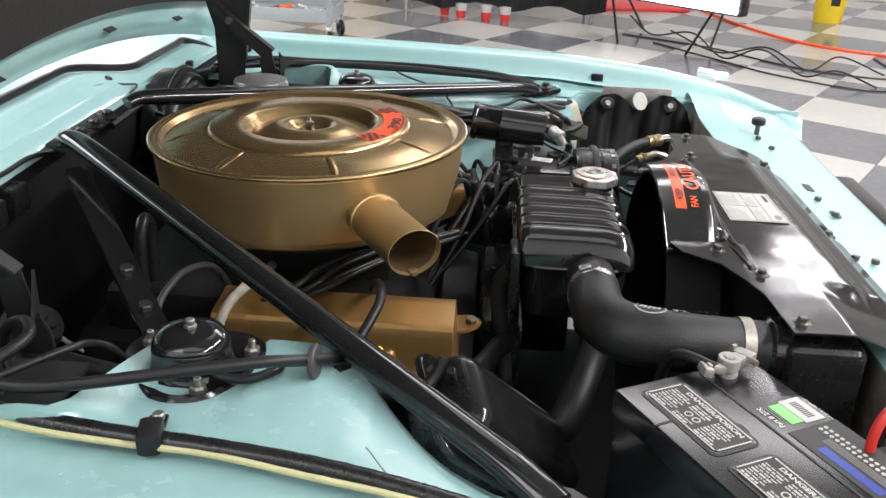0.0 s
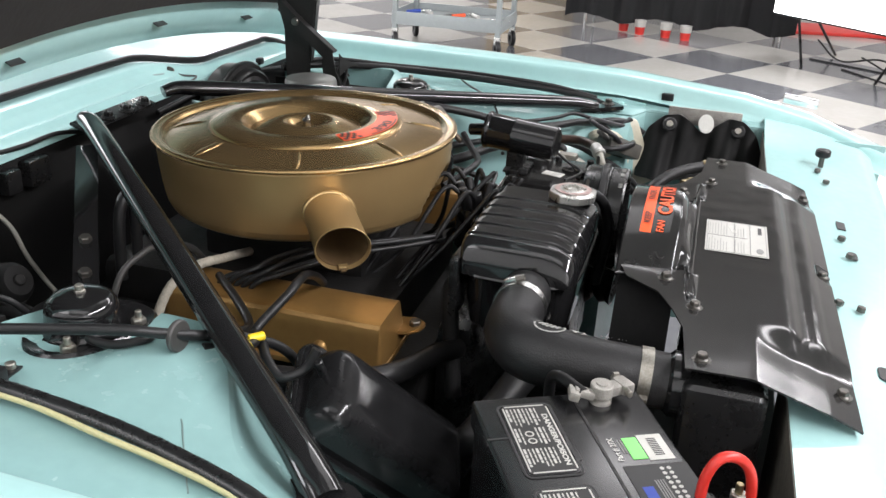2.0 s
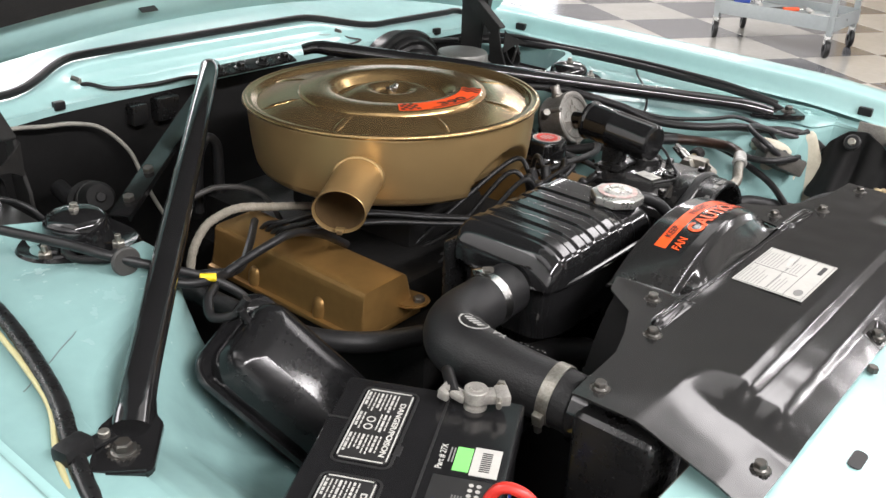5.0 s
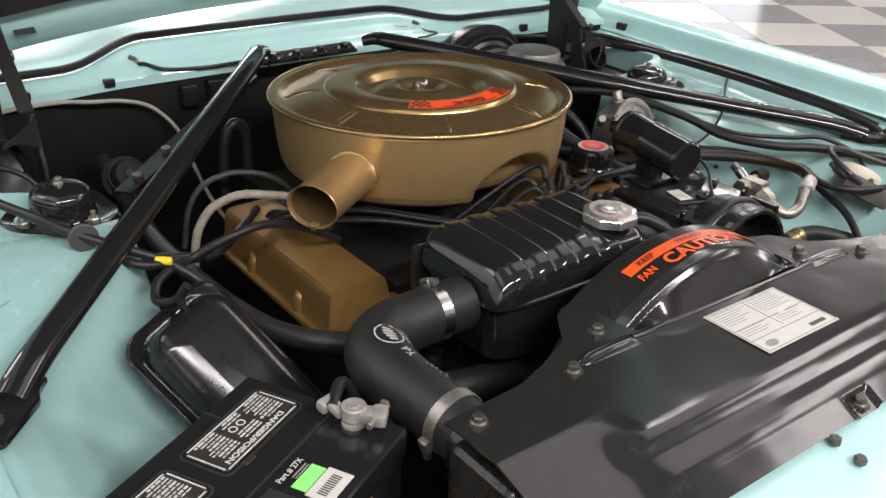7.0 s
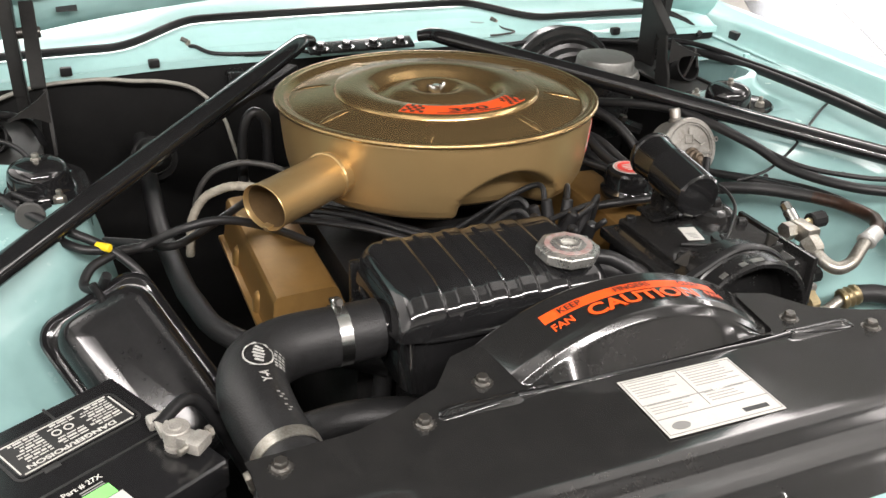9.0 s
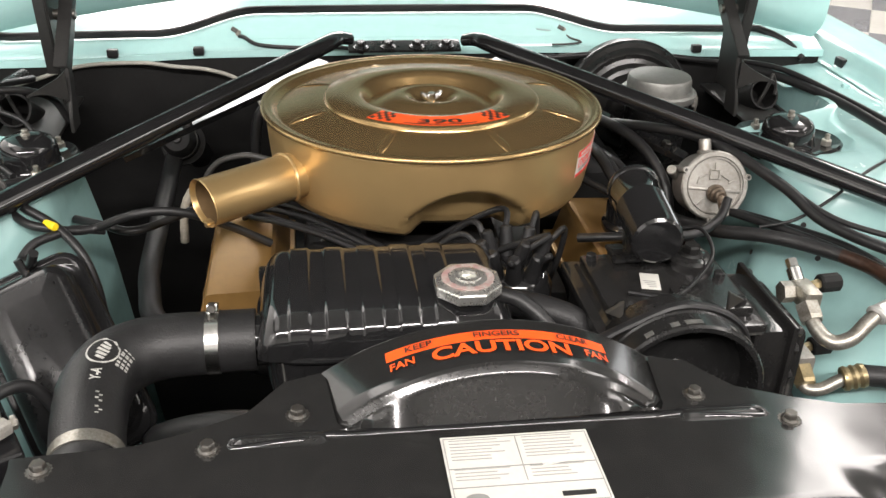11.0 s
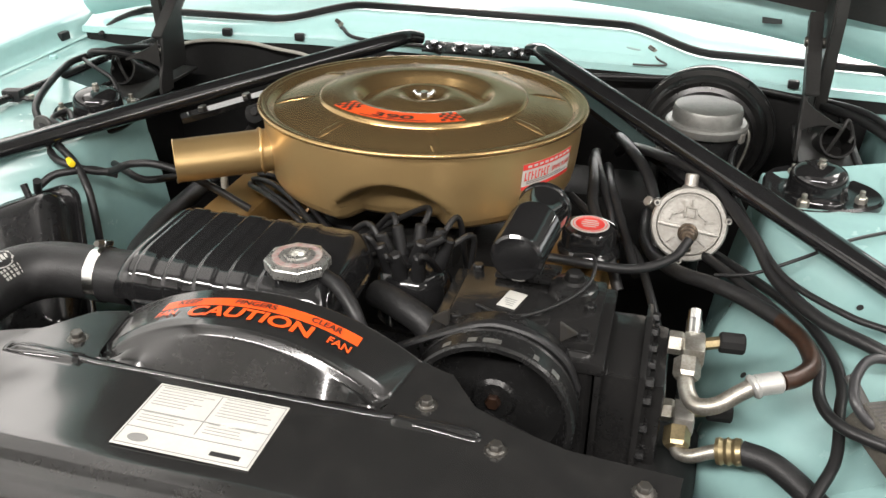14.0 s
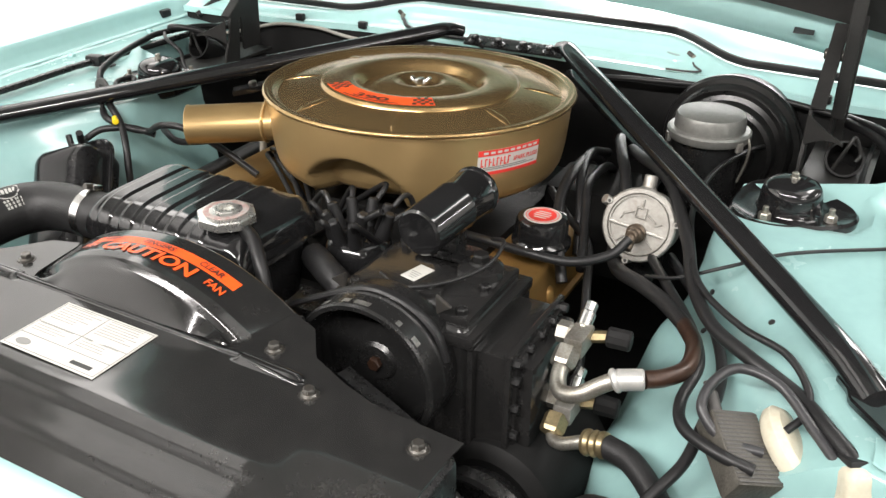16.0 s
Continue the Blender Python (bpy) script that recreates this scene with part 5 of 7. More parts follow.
for k in range(2):
    y = 0.072 + 0.128 * k
    v = part("vent_cover", prism(rounded(0.050, 0.110, 0.006), 0.003, pose(0.047, y, -0.0018), 0.0006), PLASTIC, bat)
    part("recess", ring_frame(0.050, 0.110, 0.006, 0.0025, pose(0.047, y, 0.0002)), INK, v, "dark gap round the vent cover")
    part("seam", box((0.022, 0.0022, 0.0010), pose(0.011, y - 0.004, 0.0001), 0), INK, v, smooth=False)
    part("pry_notch", box((0.008, 0.014, 0.002), pose(0.0735, y + 0.030, 0.0002), 0.0005, 1), INK, v)
    part("label", prism(rounded(0.046, 0.106, 0.006), 0.0006, pose(0.047, y, 0.0012)), INK, v, "black and silver warning label")
    part("label_border", join(*[box(sz, pose(0.047 + dx, y + dy, 0.0021), 0) for sz, dx, dy in (((0.0013, 0.098, 0.0004), -0.0216, 0), ((0.0013, 0.098, 0.0004), 0.0216, 0), ((0.039, 0.0013, 0.0004), 0, -0.0514), ((0.039, 0.0013, 0.0004), 0, 0.0514))]), WHITE, v, smooth=False)
    part("lettering", moved(lettering("DANGER/POISON", 0.0056, 0.080, 0.04), Matrix(((0, 1, 0, 0.047 + 0.0158), (1, 0, 0, y + 0.004), (0, 0, 1, 0.0022), (0, 0, 0, 1)))), WHITE, v)
    lab = random.Random(3 + k)
    for i in range(3):
        for j in range(8):
            if i == 1 and j in (2, 3, 4):
                continue
            wide = 0.0013 if j % 3 else 0.0022
            start, stop = y - 0.0470 + 0.0320 * i, y - 0.0470 + 0.0320 * i + lab.uniform(0.022, 0.0285)
            while start < stop - 0.002:
                n = min(lab.uniform(0.003, 0.0085), stop - start)
                part("print_bar", box((wide, n, 0.0003), pose(0.047 - 0.0186 + 0.0039 * j, start + n / 2, 0.0021), 0), WHITE, v, smooth=False)
                start += n + 0.0014
    for i in range(2):
        part("pictogram", ring(0.0030, 0.0044, 0.0003, pose(0.047 - 0.0070, y - 0.0055 + 0.0110 * i, 0.0022), 16, 0.0001), WHITE, v)
part("lid_groove", box((0.0025, 0.29, 0.0012), pose(0.101, 0.153, 0.0002), 0), INK, bat, smooth=False)
part("sticker_green", box((0.014, 0.032, 0.0005), pose(0.131, 0.098, 0.0004), 0), GREEN, bat, smooth=False)
stk = part("sticker_white", box((0.024, 0.038, 0.0005), pose(0.151, 0.098, 0.0004), 0), WHITE, bat, "white barcode sticker", smooth=False)
for k in range(10):
    part("barcode_bar", box((0.009, 0.0012, 0.0003), pose(0.151, 0.086 + 0.0027 * k, 0.0009), 0), INK, stk, smooth=False)
part("lettering", moved(lettering("Part # 27X", 0.0065, 0.034, 0.02), Matrix(((0, -1, 0, 0.1125), (-1, 0, 0, 0.098), (0, 0, 1, 0.0008), (0, 0, 0, 1)))), WHITE, bat)
for k in range(3):
    part("print_bar", box((0.0014, 0.020, 0.0003), pose(0.119 + 0.003 * k, 0.094, 0.0004), 0), GREY_INK, bat, smooth=False)
back = part("date_label", box((0.060, 0.110, 0.0005), pose(0.140, 0.178, 0.0004), 0), INK, bat, "black date label with white dots", smooth=False)
for k in range(13):
    part("date_dot", lathe([(0, 0), (0.0021, 0), (0.0021, 0.0004), (0, 0.0004)], pose(0.144, 0.130 + 0.0066 * k, 0.0006), 12), WHITE, back)
    part("date_dot", lathe([(0, 0), (0.0021, 0), (0.0021, 0.0004), (0, 0.0004)], pose(0.1505, 0.130 + 0.0066 * k, 0.0006), 12), WHITE, back)
part("label_block", box((0.010, 0.070, 0.0003), pose(0.121, 0.188, 0.0008), 0), BLUE, back, smooth=False)
for k in range(4):
    part("print_bar", box((0.0012, 0.08, 0.0003), pose(0.131 + 0.0025 * k, 0.185, 0.0008), 0), GREY_INK, back, smooth=False)
tri = part("warning_triangle", prism([(-0.034, 0), (0.034, 0), (0, 0.056)], 0.0008, pose(0.1690, 0.062, -0.088, 90, 0, 90)), YELLOW, bat, "yellow and blue warning triangle on the side")
part("triangle_field", prism([(-0.025, 0.005), (0.025, 0.005), (0, 0.046)], 0.0008, pose(0.1696, 0.062, -0.088, 90, 0, 90)), BLUE, tri)
for k, (px, py) in enumerate(((0.127, 0.018), (0.127, 0.280))):
    tm = thing("battery_terminal", "grey cast lead battery clamp with a bolt", "battery clamp", "battery clamps")
    tm.matrix_world = bat.matrix_world @ pose(px, py, 0) @ Matrix.Diagonal((0.70, 0.70, 0.92, 1))
    part("post", lathe([(0.016, 0), (0.016, 0.004), (0.010, 0.005), (0.009, 0.022), (0.008, 0.0235), (0, 0.0235)], None, 24), LEAD, tm)
    part("ring", ring(0.009, 0.0165, 0.014, pose(0, 0, 0.008), 28), LEAD, tm)
    part("ear", join(box((0.032, 0.022, 0.012), pose(0.022, -0.004, 0.014, 0, 0, -20), 0.004), box((0.020, 0.030, 0.013), pose(0.034, -0.006, 0.015, 0, 0, -20), 0.004)), LEAD, tm)
    part("tail", join(box((0.030, 0.016, 0.010), pose(-0.026, 0.002, 0.013, 0, 10, 15), 0.004), box((0.016, 0.028, 0.012), pose(-0.040, -0.002, 0.012, 0, 10, 15), 0.004)), LEAD, tm)
    part("clamp_bolt", join(rod((0.030, -0.030, 0.016), (0.034, 0.022, 0.016), 0.0042, 12), hexagon(0.0075, 0.007, at((0.030, -0.022, 0.016), (0, -1, 0)))), ZINC, tm, angle=20)
apex, leg = V(-0.546, -0.633, 0.855), V(0.464, -0.886, 0)
tagged(part("battery_cable", tube([apex - leg * 0.018 + V(0, 0, -0.048), apex - leg * 0.017 + V(0, 0, -0.022), apex - leg * 0.010 + V(0, 0, -0.005), apex, apex + leg * 0.014 + V(0, 0, -0.005), apex + leg * 0.025 + V(0, 0, -0.020), apex + leg * 0.030 + V(0, 0, -0.045), apex + leg * 0.032 + V(0, 0, -0.10), apex + leg * 0.03 + V(0, 0, -0.2)], 0.0048, 14), RED_WIRE), "thick red battery cable looping over beside the battery", "cable")
relay = thing("starter_relay", "dark starter relay with bright studs beside the battery", "relay")
relay.matrix_world = bat.matrix_world @ pose(0.200, 0.180, -0.040)
part("case", box((0.040, 0.050, 0.050), None, 0.006), GREASE, relay)
part("bracket", box((0.014, 0.060, 0.060), pose(-0.022, 0, -0.004), 0.002), SATIN, relay)
for py in (-0.014, 0.014):
    st = part("stud", rod((0, py, 0.024), (0, py, 0.046), 0.0035, 12), BRASS, relay, "brass stud")
    part("nut", hexagon(0.0075, 0.007, pose(0, py, 0.030)), ZINC, st, angle=20)
tagged(part("ground_cable", tube([(-0.447, -0.50, 0.828), (-0.42, -0.47, 0.826), (-0.40, -0.46, 0.80), (-0.37, -0.46, 0.72)], 0.006, 12), RUBBER), "black battery ground cable", "cable")
tray = tagged(part("battery_tray", box((0.20, 0.33, 0.02), bat.matrix_world @ pose(0.086, 0.153, -0.224), 0.006), SATIN), "black steel battery tray", "battery tray")
tagged(part("tray_support", box((0.14, 0.25, 0.26), bat.matrix_world @ pose(0.086, 0.153, -0.362), 0.01), FLAT), "black steel support below the battery tray", "bracket")

# ---------------------------------------------------------------- vacuum reservoir beside the battery
cv = thing("reservoir_canister", "gloss black pressed-steel vacuum reservoir with a rolled rim", "reservoir")
ax = V(0.406, -0.586, -0.658).normalized()
wd = V(0.929, 0.277, 0.315)
wd = (wd - ax * wd.dot(ax)).normalized()
up = wd.cross(-ax)
CO = V(-0.484, -0.208, 0.800)
cv.matrix_world = Matrix.Translation(CO + ax * 0.118 - wd * 0.006) @ Matrix((wd, -ax, up)).transposed().to_4x4()
part("dome", pillow(0.116, 0.216, 0.030, ((0, 0.002), (0.001, 0.012), (0.004, 0.026), (0.007, 0.034), (0.011, 0.0400), (0.017, 0.0440), (0.025, 0.0465), (0.038, 0.0480))), SEMI, cv, angle=60)
part("rim", pillow(0.136, 0.240, 0.028, ((0.001, -0.003), (0, -0.001), (0.0005, 0.0035), (0.003, 0.0052), (0.006, 0.0035), (0.008, 0.0025))), GLOSS, cv, "rolled steel rim", angle=60)
part("back_shell", pillow(0.110, 0.215, 0.024, ((0.012, -0.040), (0.004, -0.034), (0, -0.020), (0, -0.002))), SATIN, cv)
part("port", rod((0.010, 0.100, 0.024), (0.010, 0.120, 0.036), 0.0048, 12), SATIN, cv, "small black hose port")


# ---------------------------------------------------------------- compressor and its lines
comp = thing("compressor", "black cast air-conditioning compressor with a large belt pulley", "compressor")
part("crankcase", join(box((0.165, 0.145, 0.200), pose(0.222, -0.345, 0.718), 0.014, 3), box((0.185, 0.155, 0.014), pose(0.222, -0.345, 0.806), 0.004), box((0.11, 0.165, 0.05), pose(0.225, -0.345, 0.70), 0.016, 3)), CAST, comp)
part("top_cover", join(box((0.155, 0.130, 0.012), pose(0.225, -0.345, 0.8215), 0.004), lathe([(0.028, 0), (0.026, 0.010), (0.020, 0.014), (0, 0.015)], pose(0.268, -0.312, 0.826), 28), box((0.07, 0.020, 0.012), pose(0.215, -0.288, 0.829), 0.005),
                       lathe([(0.016, 0), (0.015, 0.006), (0, 0.007)], pose(0.238, -0.375, 0.826), 24)), CAST, comp)
for px, py in ((0.158, -0.400), (0.158, -0.292), (0.290, -0.400), (0.290, -0.345), (0.238, -0.375), (0.222, -0.400)):
    part("cover_bolt", hexagon(0.0065, 0.007, pose(px, py, 0.8275, 0, 0, 13)), SATIN, comp, angle=20)
part("filler_bolt", join(hexagon(0.010, 0.012, pose(0.268, -0.312, 0.840)), rod((0.268, -0.312, 0.838), (0.268, -0.312, 0.843), 0.014, 20)), GREASE, comp, angle=20)
head = part("cylinder_head", join(box((0.050, 0.128, 0.118), pose(0.335, -0.345, 0.735), 0.006, 2), box((0.020, 0.118, 0.105), pose(0.366, -0.345, 0.735), 0.008, 2)), CAST, comp)
for k in range(2):
    part("head_plate", box((0.007, 0.146, 0.136), pose(0.309 + 0.043 * k, -0.345, 0.735), 0.002), CAST, head)
for k in range(10):
    yy, zz = -0.408 + 0.126 * (k % 5) / 4, 0.678 + 0.114 * (k // 5)
    part("head_bolt", hexagon(0.0060, 0.008, at((0.3555, yy, zz), (1, 0, 0))), SATIN, head, angle=20)
for k in range(3):
    for yy in (-0.408, -0.282):
        part("head_bolt", hexagon(0.0060, 0.008, at((0.3555, yy, 0.70 + 0.035 * k), (1, 0, 0))), SATIN, head, angle=20)
tg = part("tag", box((0.021, 0.034, 0.0008), pose(0.208, -0.350, 0.8290, 0, 0, -14), 0.0002), WHITE, comp, "small white printed tag")
for k in range(4):
    part("print_bar", box((0.014 - 0.002 * k, 0.0013, 0.0003), pose(0.207, -0.350 - 0.004 * k, 0.8296, 0, 0, -14), 0), GREY_INK, tg, smooth=False)
pul = part("pulley", lathe([(0, 0.010), (0.020, 0.008), (0.024, 0.012), (0.064, 0.013), (0.071, 0.008), (0.0755, -0.016), (0.078, -0.0205), (0.083, -0.021), (0.085, -0.018), (0.0852, 0.004), (0.0835, 0.006), (0.0852, 0.008), (0.085, 0.040), (0.082, 0.047), (0.05, 0.048), (0, 0.048)],
                           at((0.210, -0.452, 0.765), (0, 1, 0)), 80), PULLEY, comp, "satin black belt pulley", angle=30)
part("hub_bolt", hexagon(0.008, 0.007, at((0.210, -0.443, 0.765), (0, -1, 0))), RUST_TUBE, pul, angle=20)
WORN = surface("worn_edge", (0.30, 0.30, 0.28), 0.38, metal=0.6, color2=(0.05, 0.05, 0.05), scale=90, spots=0.46)
for a0, a1 in ((100, 106), (84, 96), (58, 62), (40, 47), (118, 124)):
    part("wear_mark", sheet(lambda u, v: V(0.210 + 0.0856 * math.cos(radians(a0 + (a1 - a0) * u)), -0.468 + 0.007 * v, 0.765 + 0.0856 * math.sin(radians(a0 + (a1 - a0) * u))), 8, 2, 0.0003), WORN, pul)
tagged(part("drive_belt", tube([(0.292, -0.435, 0.790), (0.280, -0.435, 0.818), (0.258, -0.435, 0.838), (0.232, -0.435, 0.8485), (0.20, -0.436, 0.851), (0.16, -0.437, 0.835), (0.10, -0.437, 0.803), (0.02, -0.436, 0.76), (-0.04, -0.435, 0.72)], 0.006, 8, 6, 0.6), RUBBER), "black rubber drive belt", "belt")
for bx2, bz2, a in ((0.150, 0.838, 25), (0.272, 0.842, -35)):
    part("pulley_bracket", prism([(-0.014, -0.012), (0.014, -0.012), (0.002, 0.014)], 0.006, pose(bx2, -0.412, bz2, 90, a, 0) @ Matrix.Scale(0.75, 4), 0.001), BOLT, comp)
tagged(part("compressor_mount", box((0.20, 0.13, 0.12), pose(0.235, -0.35, 0.562), 0.01), SATIN), "black steel compressor mounting bracket", "bracket")
strap = tagged(part("strap_bracket", box((0.110, 0.018, 0.005), pose(0.262, -0.515, 0.778, 0, 14, -12), 0.002), SATIN), "dull black steel strap bracket beside the pulley", "bracket")
lowp = thing("lower_pulley", "black grooved pulley below the compressor", "pulley")
part("wheel", lathe([(0, 0), (0.02, -0.004), (0.05, 0.004), (0.062, -0.010), (0.066, -0.010), (0.062, 0.0), (0.066, 0.010), (0.05, 0.03), (0, 0.03)], at((0.345, -0.46, 0.615), (0.1, 1, 0.1)), 48), SATIN, lowp)
part("body", rod((0.345, -0.43, 0.615), (0.36, -0.27, 0.62), 0.072, 32), FLAT, lowp)
part("arm", box((0.09, 0.012, 0.025), pose(0.330, -0.50, 0.672, 0, 35, 0), 0.004), SATIN, lowp)

for lo, (p, cap) in enumerate(((V(0.392, -0.335, 0.797), V(0.433, -0.326, 0.800)), (V(0.392, -0.352, 0.722), V(0.432, -0.341, 0.722)))):
    f = thing("line_fitting", "bright and brass refrigerant service fitting with a black cap", "pipe fitting", "refrigerant fittings")
    part("nut", hexagon(0.0125, 0.016, at(p + V(-0.018, 0, 0), (1, 0, 0))), ZINC, f, angle=20)
    part("valve_body", box((0.022, 0.040, 0.024), Matrix.Translation(p + V(0.008, -0.008, 0)), 0.005), ZINC if lo == 0 else ALU, f)
    part("stem_cap", join(rod(p + V(0.006, 0.008, 0.006), p + V(0.006, 0.024, 0.017), 0.0085, 16), rod(p + V(0.006, 0.022, 0.0155), p + V(0.006, 0.034, 0.023), 0.0070, 8)), STEEL, f)
    part("branch", rod(p + V(0.016, 0.004, 0), cap + V(-0.006, 0, 0), 0.0065, 6), BRASS, f, angle=20)
    part("dust_cap", rod(cap + V(-0.008, 0, 0), cap + V(0.018, 0.002, 0), 0.0115, 10), FLAT, f, "black plastic dust cap", angle=20)
    part("union_nut", hexagon(0.0140, 0.021, at(p + V(0.003, -0.024, -0.004), (0.0, -0.85, -0.5))), ZINC if lo == 0 else BRASS, f, angle=20)
sl = thing("suction_line", "bent bright steel refrigerant pipe crimped to a brown hose", "pipe")
part("pipe", tube([(0.395, -0.362, 0.790), (0.396, -0.386, 0.778), (0.406, -0.404, 0.772), (0.425, -0.408, 0.778), (0.445, -0.400, 0.791), (0.460, -0.394, 0.800)], 0.0086, 16), ZINC, sl)
part("crimp", join(rod((0.458, -0.395, 0.799), (0.484, -0.385, 0.802), 0.0110, 24), rod((0.455, -0.397, 0.797), (0.461, -0.394, 0.800), 0.0126, 24)), surface("crimp_sleeve", (0.50, 0.50, 0.48), 0.38, metal=0.5, vary=0.15, scale=60), sl, "white crimp sleeve")
part("brown_hose", tube([(0.484, -0.385, 0.802), (0.500, -0.372, 0.802), (0.515, -0.345, 0.802), (0.510, -0.298, 0.800), (0.490, -0.262, 0.799)], 0.0092, 14), RUST_TUBE, sl, "rusty brown pipe")
part("rear_hose", tube([(0.490, -0.262, 0.799), (0.455, -0.222, 0.797), (0.42, -0.19, 0.793), (0.37, -0.13, 0.775), (0.335, -0.02, 0.755), (0.33, 0.15, 0.75), (0.33, 0.40, 0.76)], 0.0092, 14), HOSE, sl, "black rubber hose")
dl = thing("discharge_line", "bent bright pipe with a gold crimp and black hose", "pipe")
part("pipe", tube([(0.395, -0.376, 0.712), (0.397, -0.392, 0.702), (0.410, -0.400, 0.704), (0.428, -0.400, 0.713), (0.440, -0.399, 0.718)], 0.0074, 14), ZINC, dl)
part("crimp", lathe([(0.010, 0), (0.0135, 0.001), (0.0145, 0.005), (0.0125, 0.009), (0.0145, 0.013), (0.0125, 0.017), (0.0145, 0.021), (0.0135, 0.026), (0.011, 0.027), (0, 0.027)], at((0.434, -0.399, 0.7155), (0.92, -0.12, 0.25)), 24), BRASS, dl, "gold ribbed crimp sleeve")
part("hose", tube([(0.458, -0.402, 0.722), (0.49, -0.415, 0.722), (0.53, -0.45, 0.712), (0.57, -0.50, 0.70), (0.60, -0.58, 0.69), (0.60, -0.68, 0.68)], 0.0125, 16), HOSE, dl, "black rubber hose")

cl = thing("condenser_line", "black rubber hose with a brass crimp ending in a bright pipe", "pipe")
part("hose", tube([(0.44, -0.46, 0.66), (0.470, -0.485, 0.715), (0.510, -0.520, 0.748), (0.555, -0.556, 0.757), (0.586, -0.590, 0.760)], 0.0110, 14), HOSE, cl)
part("crimp", lathe([(0.009, 0), (0.0125, 0.001), (0.0130, 0.006), (0.0112, 0.010), (0.0130, 0.015), (0.0112, 0.020), (0.0130, 0.025), (0.0125, 0.031), (0.009, 0.032), (0, 0.032)], at((0.584, -0.588, 0.760), (0.35, -0.92, 0.12)), 24), BRASS, cl, "brass ribbed crimp sleeve")
part("pipe", tube([(0.595, -0.616, 0.764), (0.596, -0.632, 0.767), (0.588, -0.655, 0.766), (0.56, -0.69, 0.758), (0.53, -0.70, 0.735)], 0.0080, 14), STEEL, cl)
ll = thing("liquid_line", "thin dark refrigerant pipe with a brass union", "pipe")
part("pipe", tube([(0.43, -0.47, 0.64), (0.448, -0.500, 0.715), (0.475, -0.535, 0.742), (0.500, -0.558, 0.748)], 0.0034, 10), SATIN, ll)
part("union", join(rod((0.496, -0.555, 0.748), (0.511, -0.567, 0.747), 0.0078, 14), hexagon(0.0098, 0.016, at((0.511, -0.567, 0.747), (0.78, -0.62, -0.06))), rod((0.523, -0.576, 0.746), (0.540, -0.590, 0.745), 0.0070, 14)), BRASS, ll, "brass union nut", angle=20)
part("tail", tube([(0.540, -0.590, 0.745), (0.556, -0.605, 0.744), (0.560, -0.630, 0.735), (0.555, -0.66, 0.70)], 0.0065, 12), ZINC, ll)

can = thing("filter_canister", "gloss black cylindrical canister on a bracket", "canister")
c0, c1 = V(0.2205, -0.230, 0.887), V(0.2095, -0.352, 0.879)
part("body", lathe([(0, 0), (0.027, 0.0), (0.0305, 0.001), (0.0312, 0.004), (0.0305, 0.007), (0.0290, 0.009), (0.0290, 0.046), (0.0298, 0.048), (0.0298, 0.051), (0.0290, 0.053), (0.0290, 0.116), (0.0280, 0.1205), (0.025, 0.1228), (0, 0.1228)], at(c0, c1 - c0), 48), GLOSS, can)
part("neck", rod(c0, c0 + V(0.002, 0.03, -0.004), 0.010, 16), GLOSS, can)
part("bracket", join(box((0.03, 0.03, 0.05), pose(0.215, -0.285, 0.842), 0.004), box((0.07, 0.04, 0.005), pose(0.215, -0.29, 0.832), 0.002)), SATIN, can)

pump = thing("vacuum_pump", "round die-cast aluminium pump with a ribbed face and centre shaft", "pump")
pn = V(-0.02, -0.94, 0.34).normalized()
pump.matrix_world = at((0.385, -0.108, 0.828), pn)
part("housing", lathe([(0, -0.062), (0.034, -0.060), (0.042, -0.050), (0.044, -0.012), (0.047, -0.010), (0.047, -0.002), (0.045, 0.0), (0.040, 0.0), (0.039, -0.003), (0, -0.003)], None, 48), ALU, pump)
part("face_ribs", join(box((0.076, 0.0035, 0.004), pose(0, -0.006, -0.0015, 0, 0, -6), 0.0008), ring(0.0365, 0.0390, 0.003, pose(0, 0, -0.003), 40)), ALU, pump)
for sz, px, py, a in (((0.013, 0.002, 0.003), 0, 0.021, -4), ((0.013, 0.002, 0.003), 0, 0.009, -4), ((0.002, 0.013, 0.003), -0.0065, 0.015, -4), ((0.002, 0.013, 0.003), 0.0065, 0.015, -4), ((0.002, 0.010, 0.003), 0.001, 0.027, -4),
                      ((0.014, 0.002, 0.003), -0.015, 0.013, 25), ((0.002, 0.010, 0.003), -0.023, 0.008, -20), ((0.014, 0.002, 0.003), 0.015, 0.010, -35), ((0.010, 0.002, 0.003), 0.024, 0.004, 20), ((0.012, 0.002, 0.003), -0.020, -0.021, 40), ((0.012, 0.002, 0.003), 0.018, -0.022, -40)):
    part("maze_rib", box(sz, pose(px, py, -0.0022, 0, 0, a), 0.0005, 1), ALU, pump)
part("shaft", join(rod((0, -0.010, -0.003), (0, -0.011, 0.006), 0.0125, 24), rod((0, -0.011, 0.004), (0, -0.013, 0.013), 0.0105, 24), rod((0, -0.012, 0.012), (0, -0.014, 0.022), 0.0080, 16), rod((0, -0.013, 0.018), (0, -0.030, 0.028), 0.006, 14)), surface("brown_fitting", (0.15, 0.115, 0.085), 0.4, metal=0.7, vary=0.4, scale=80), pump, "brown metal shaft fitting")
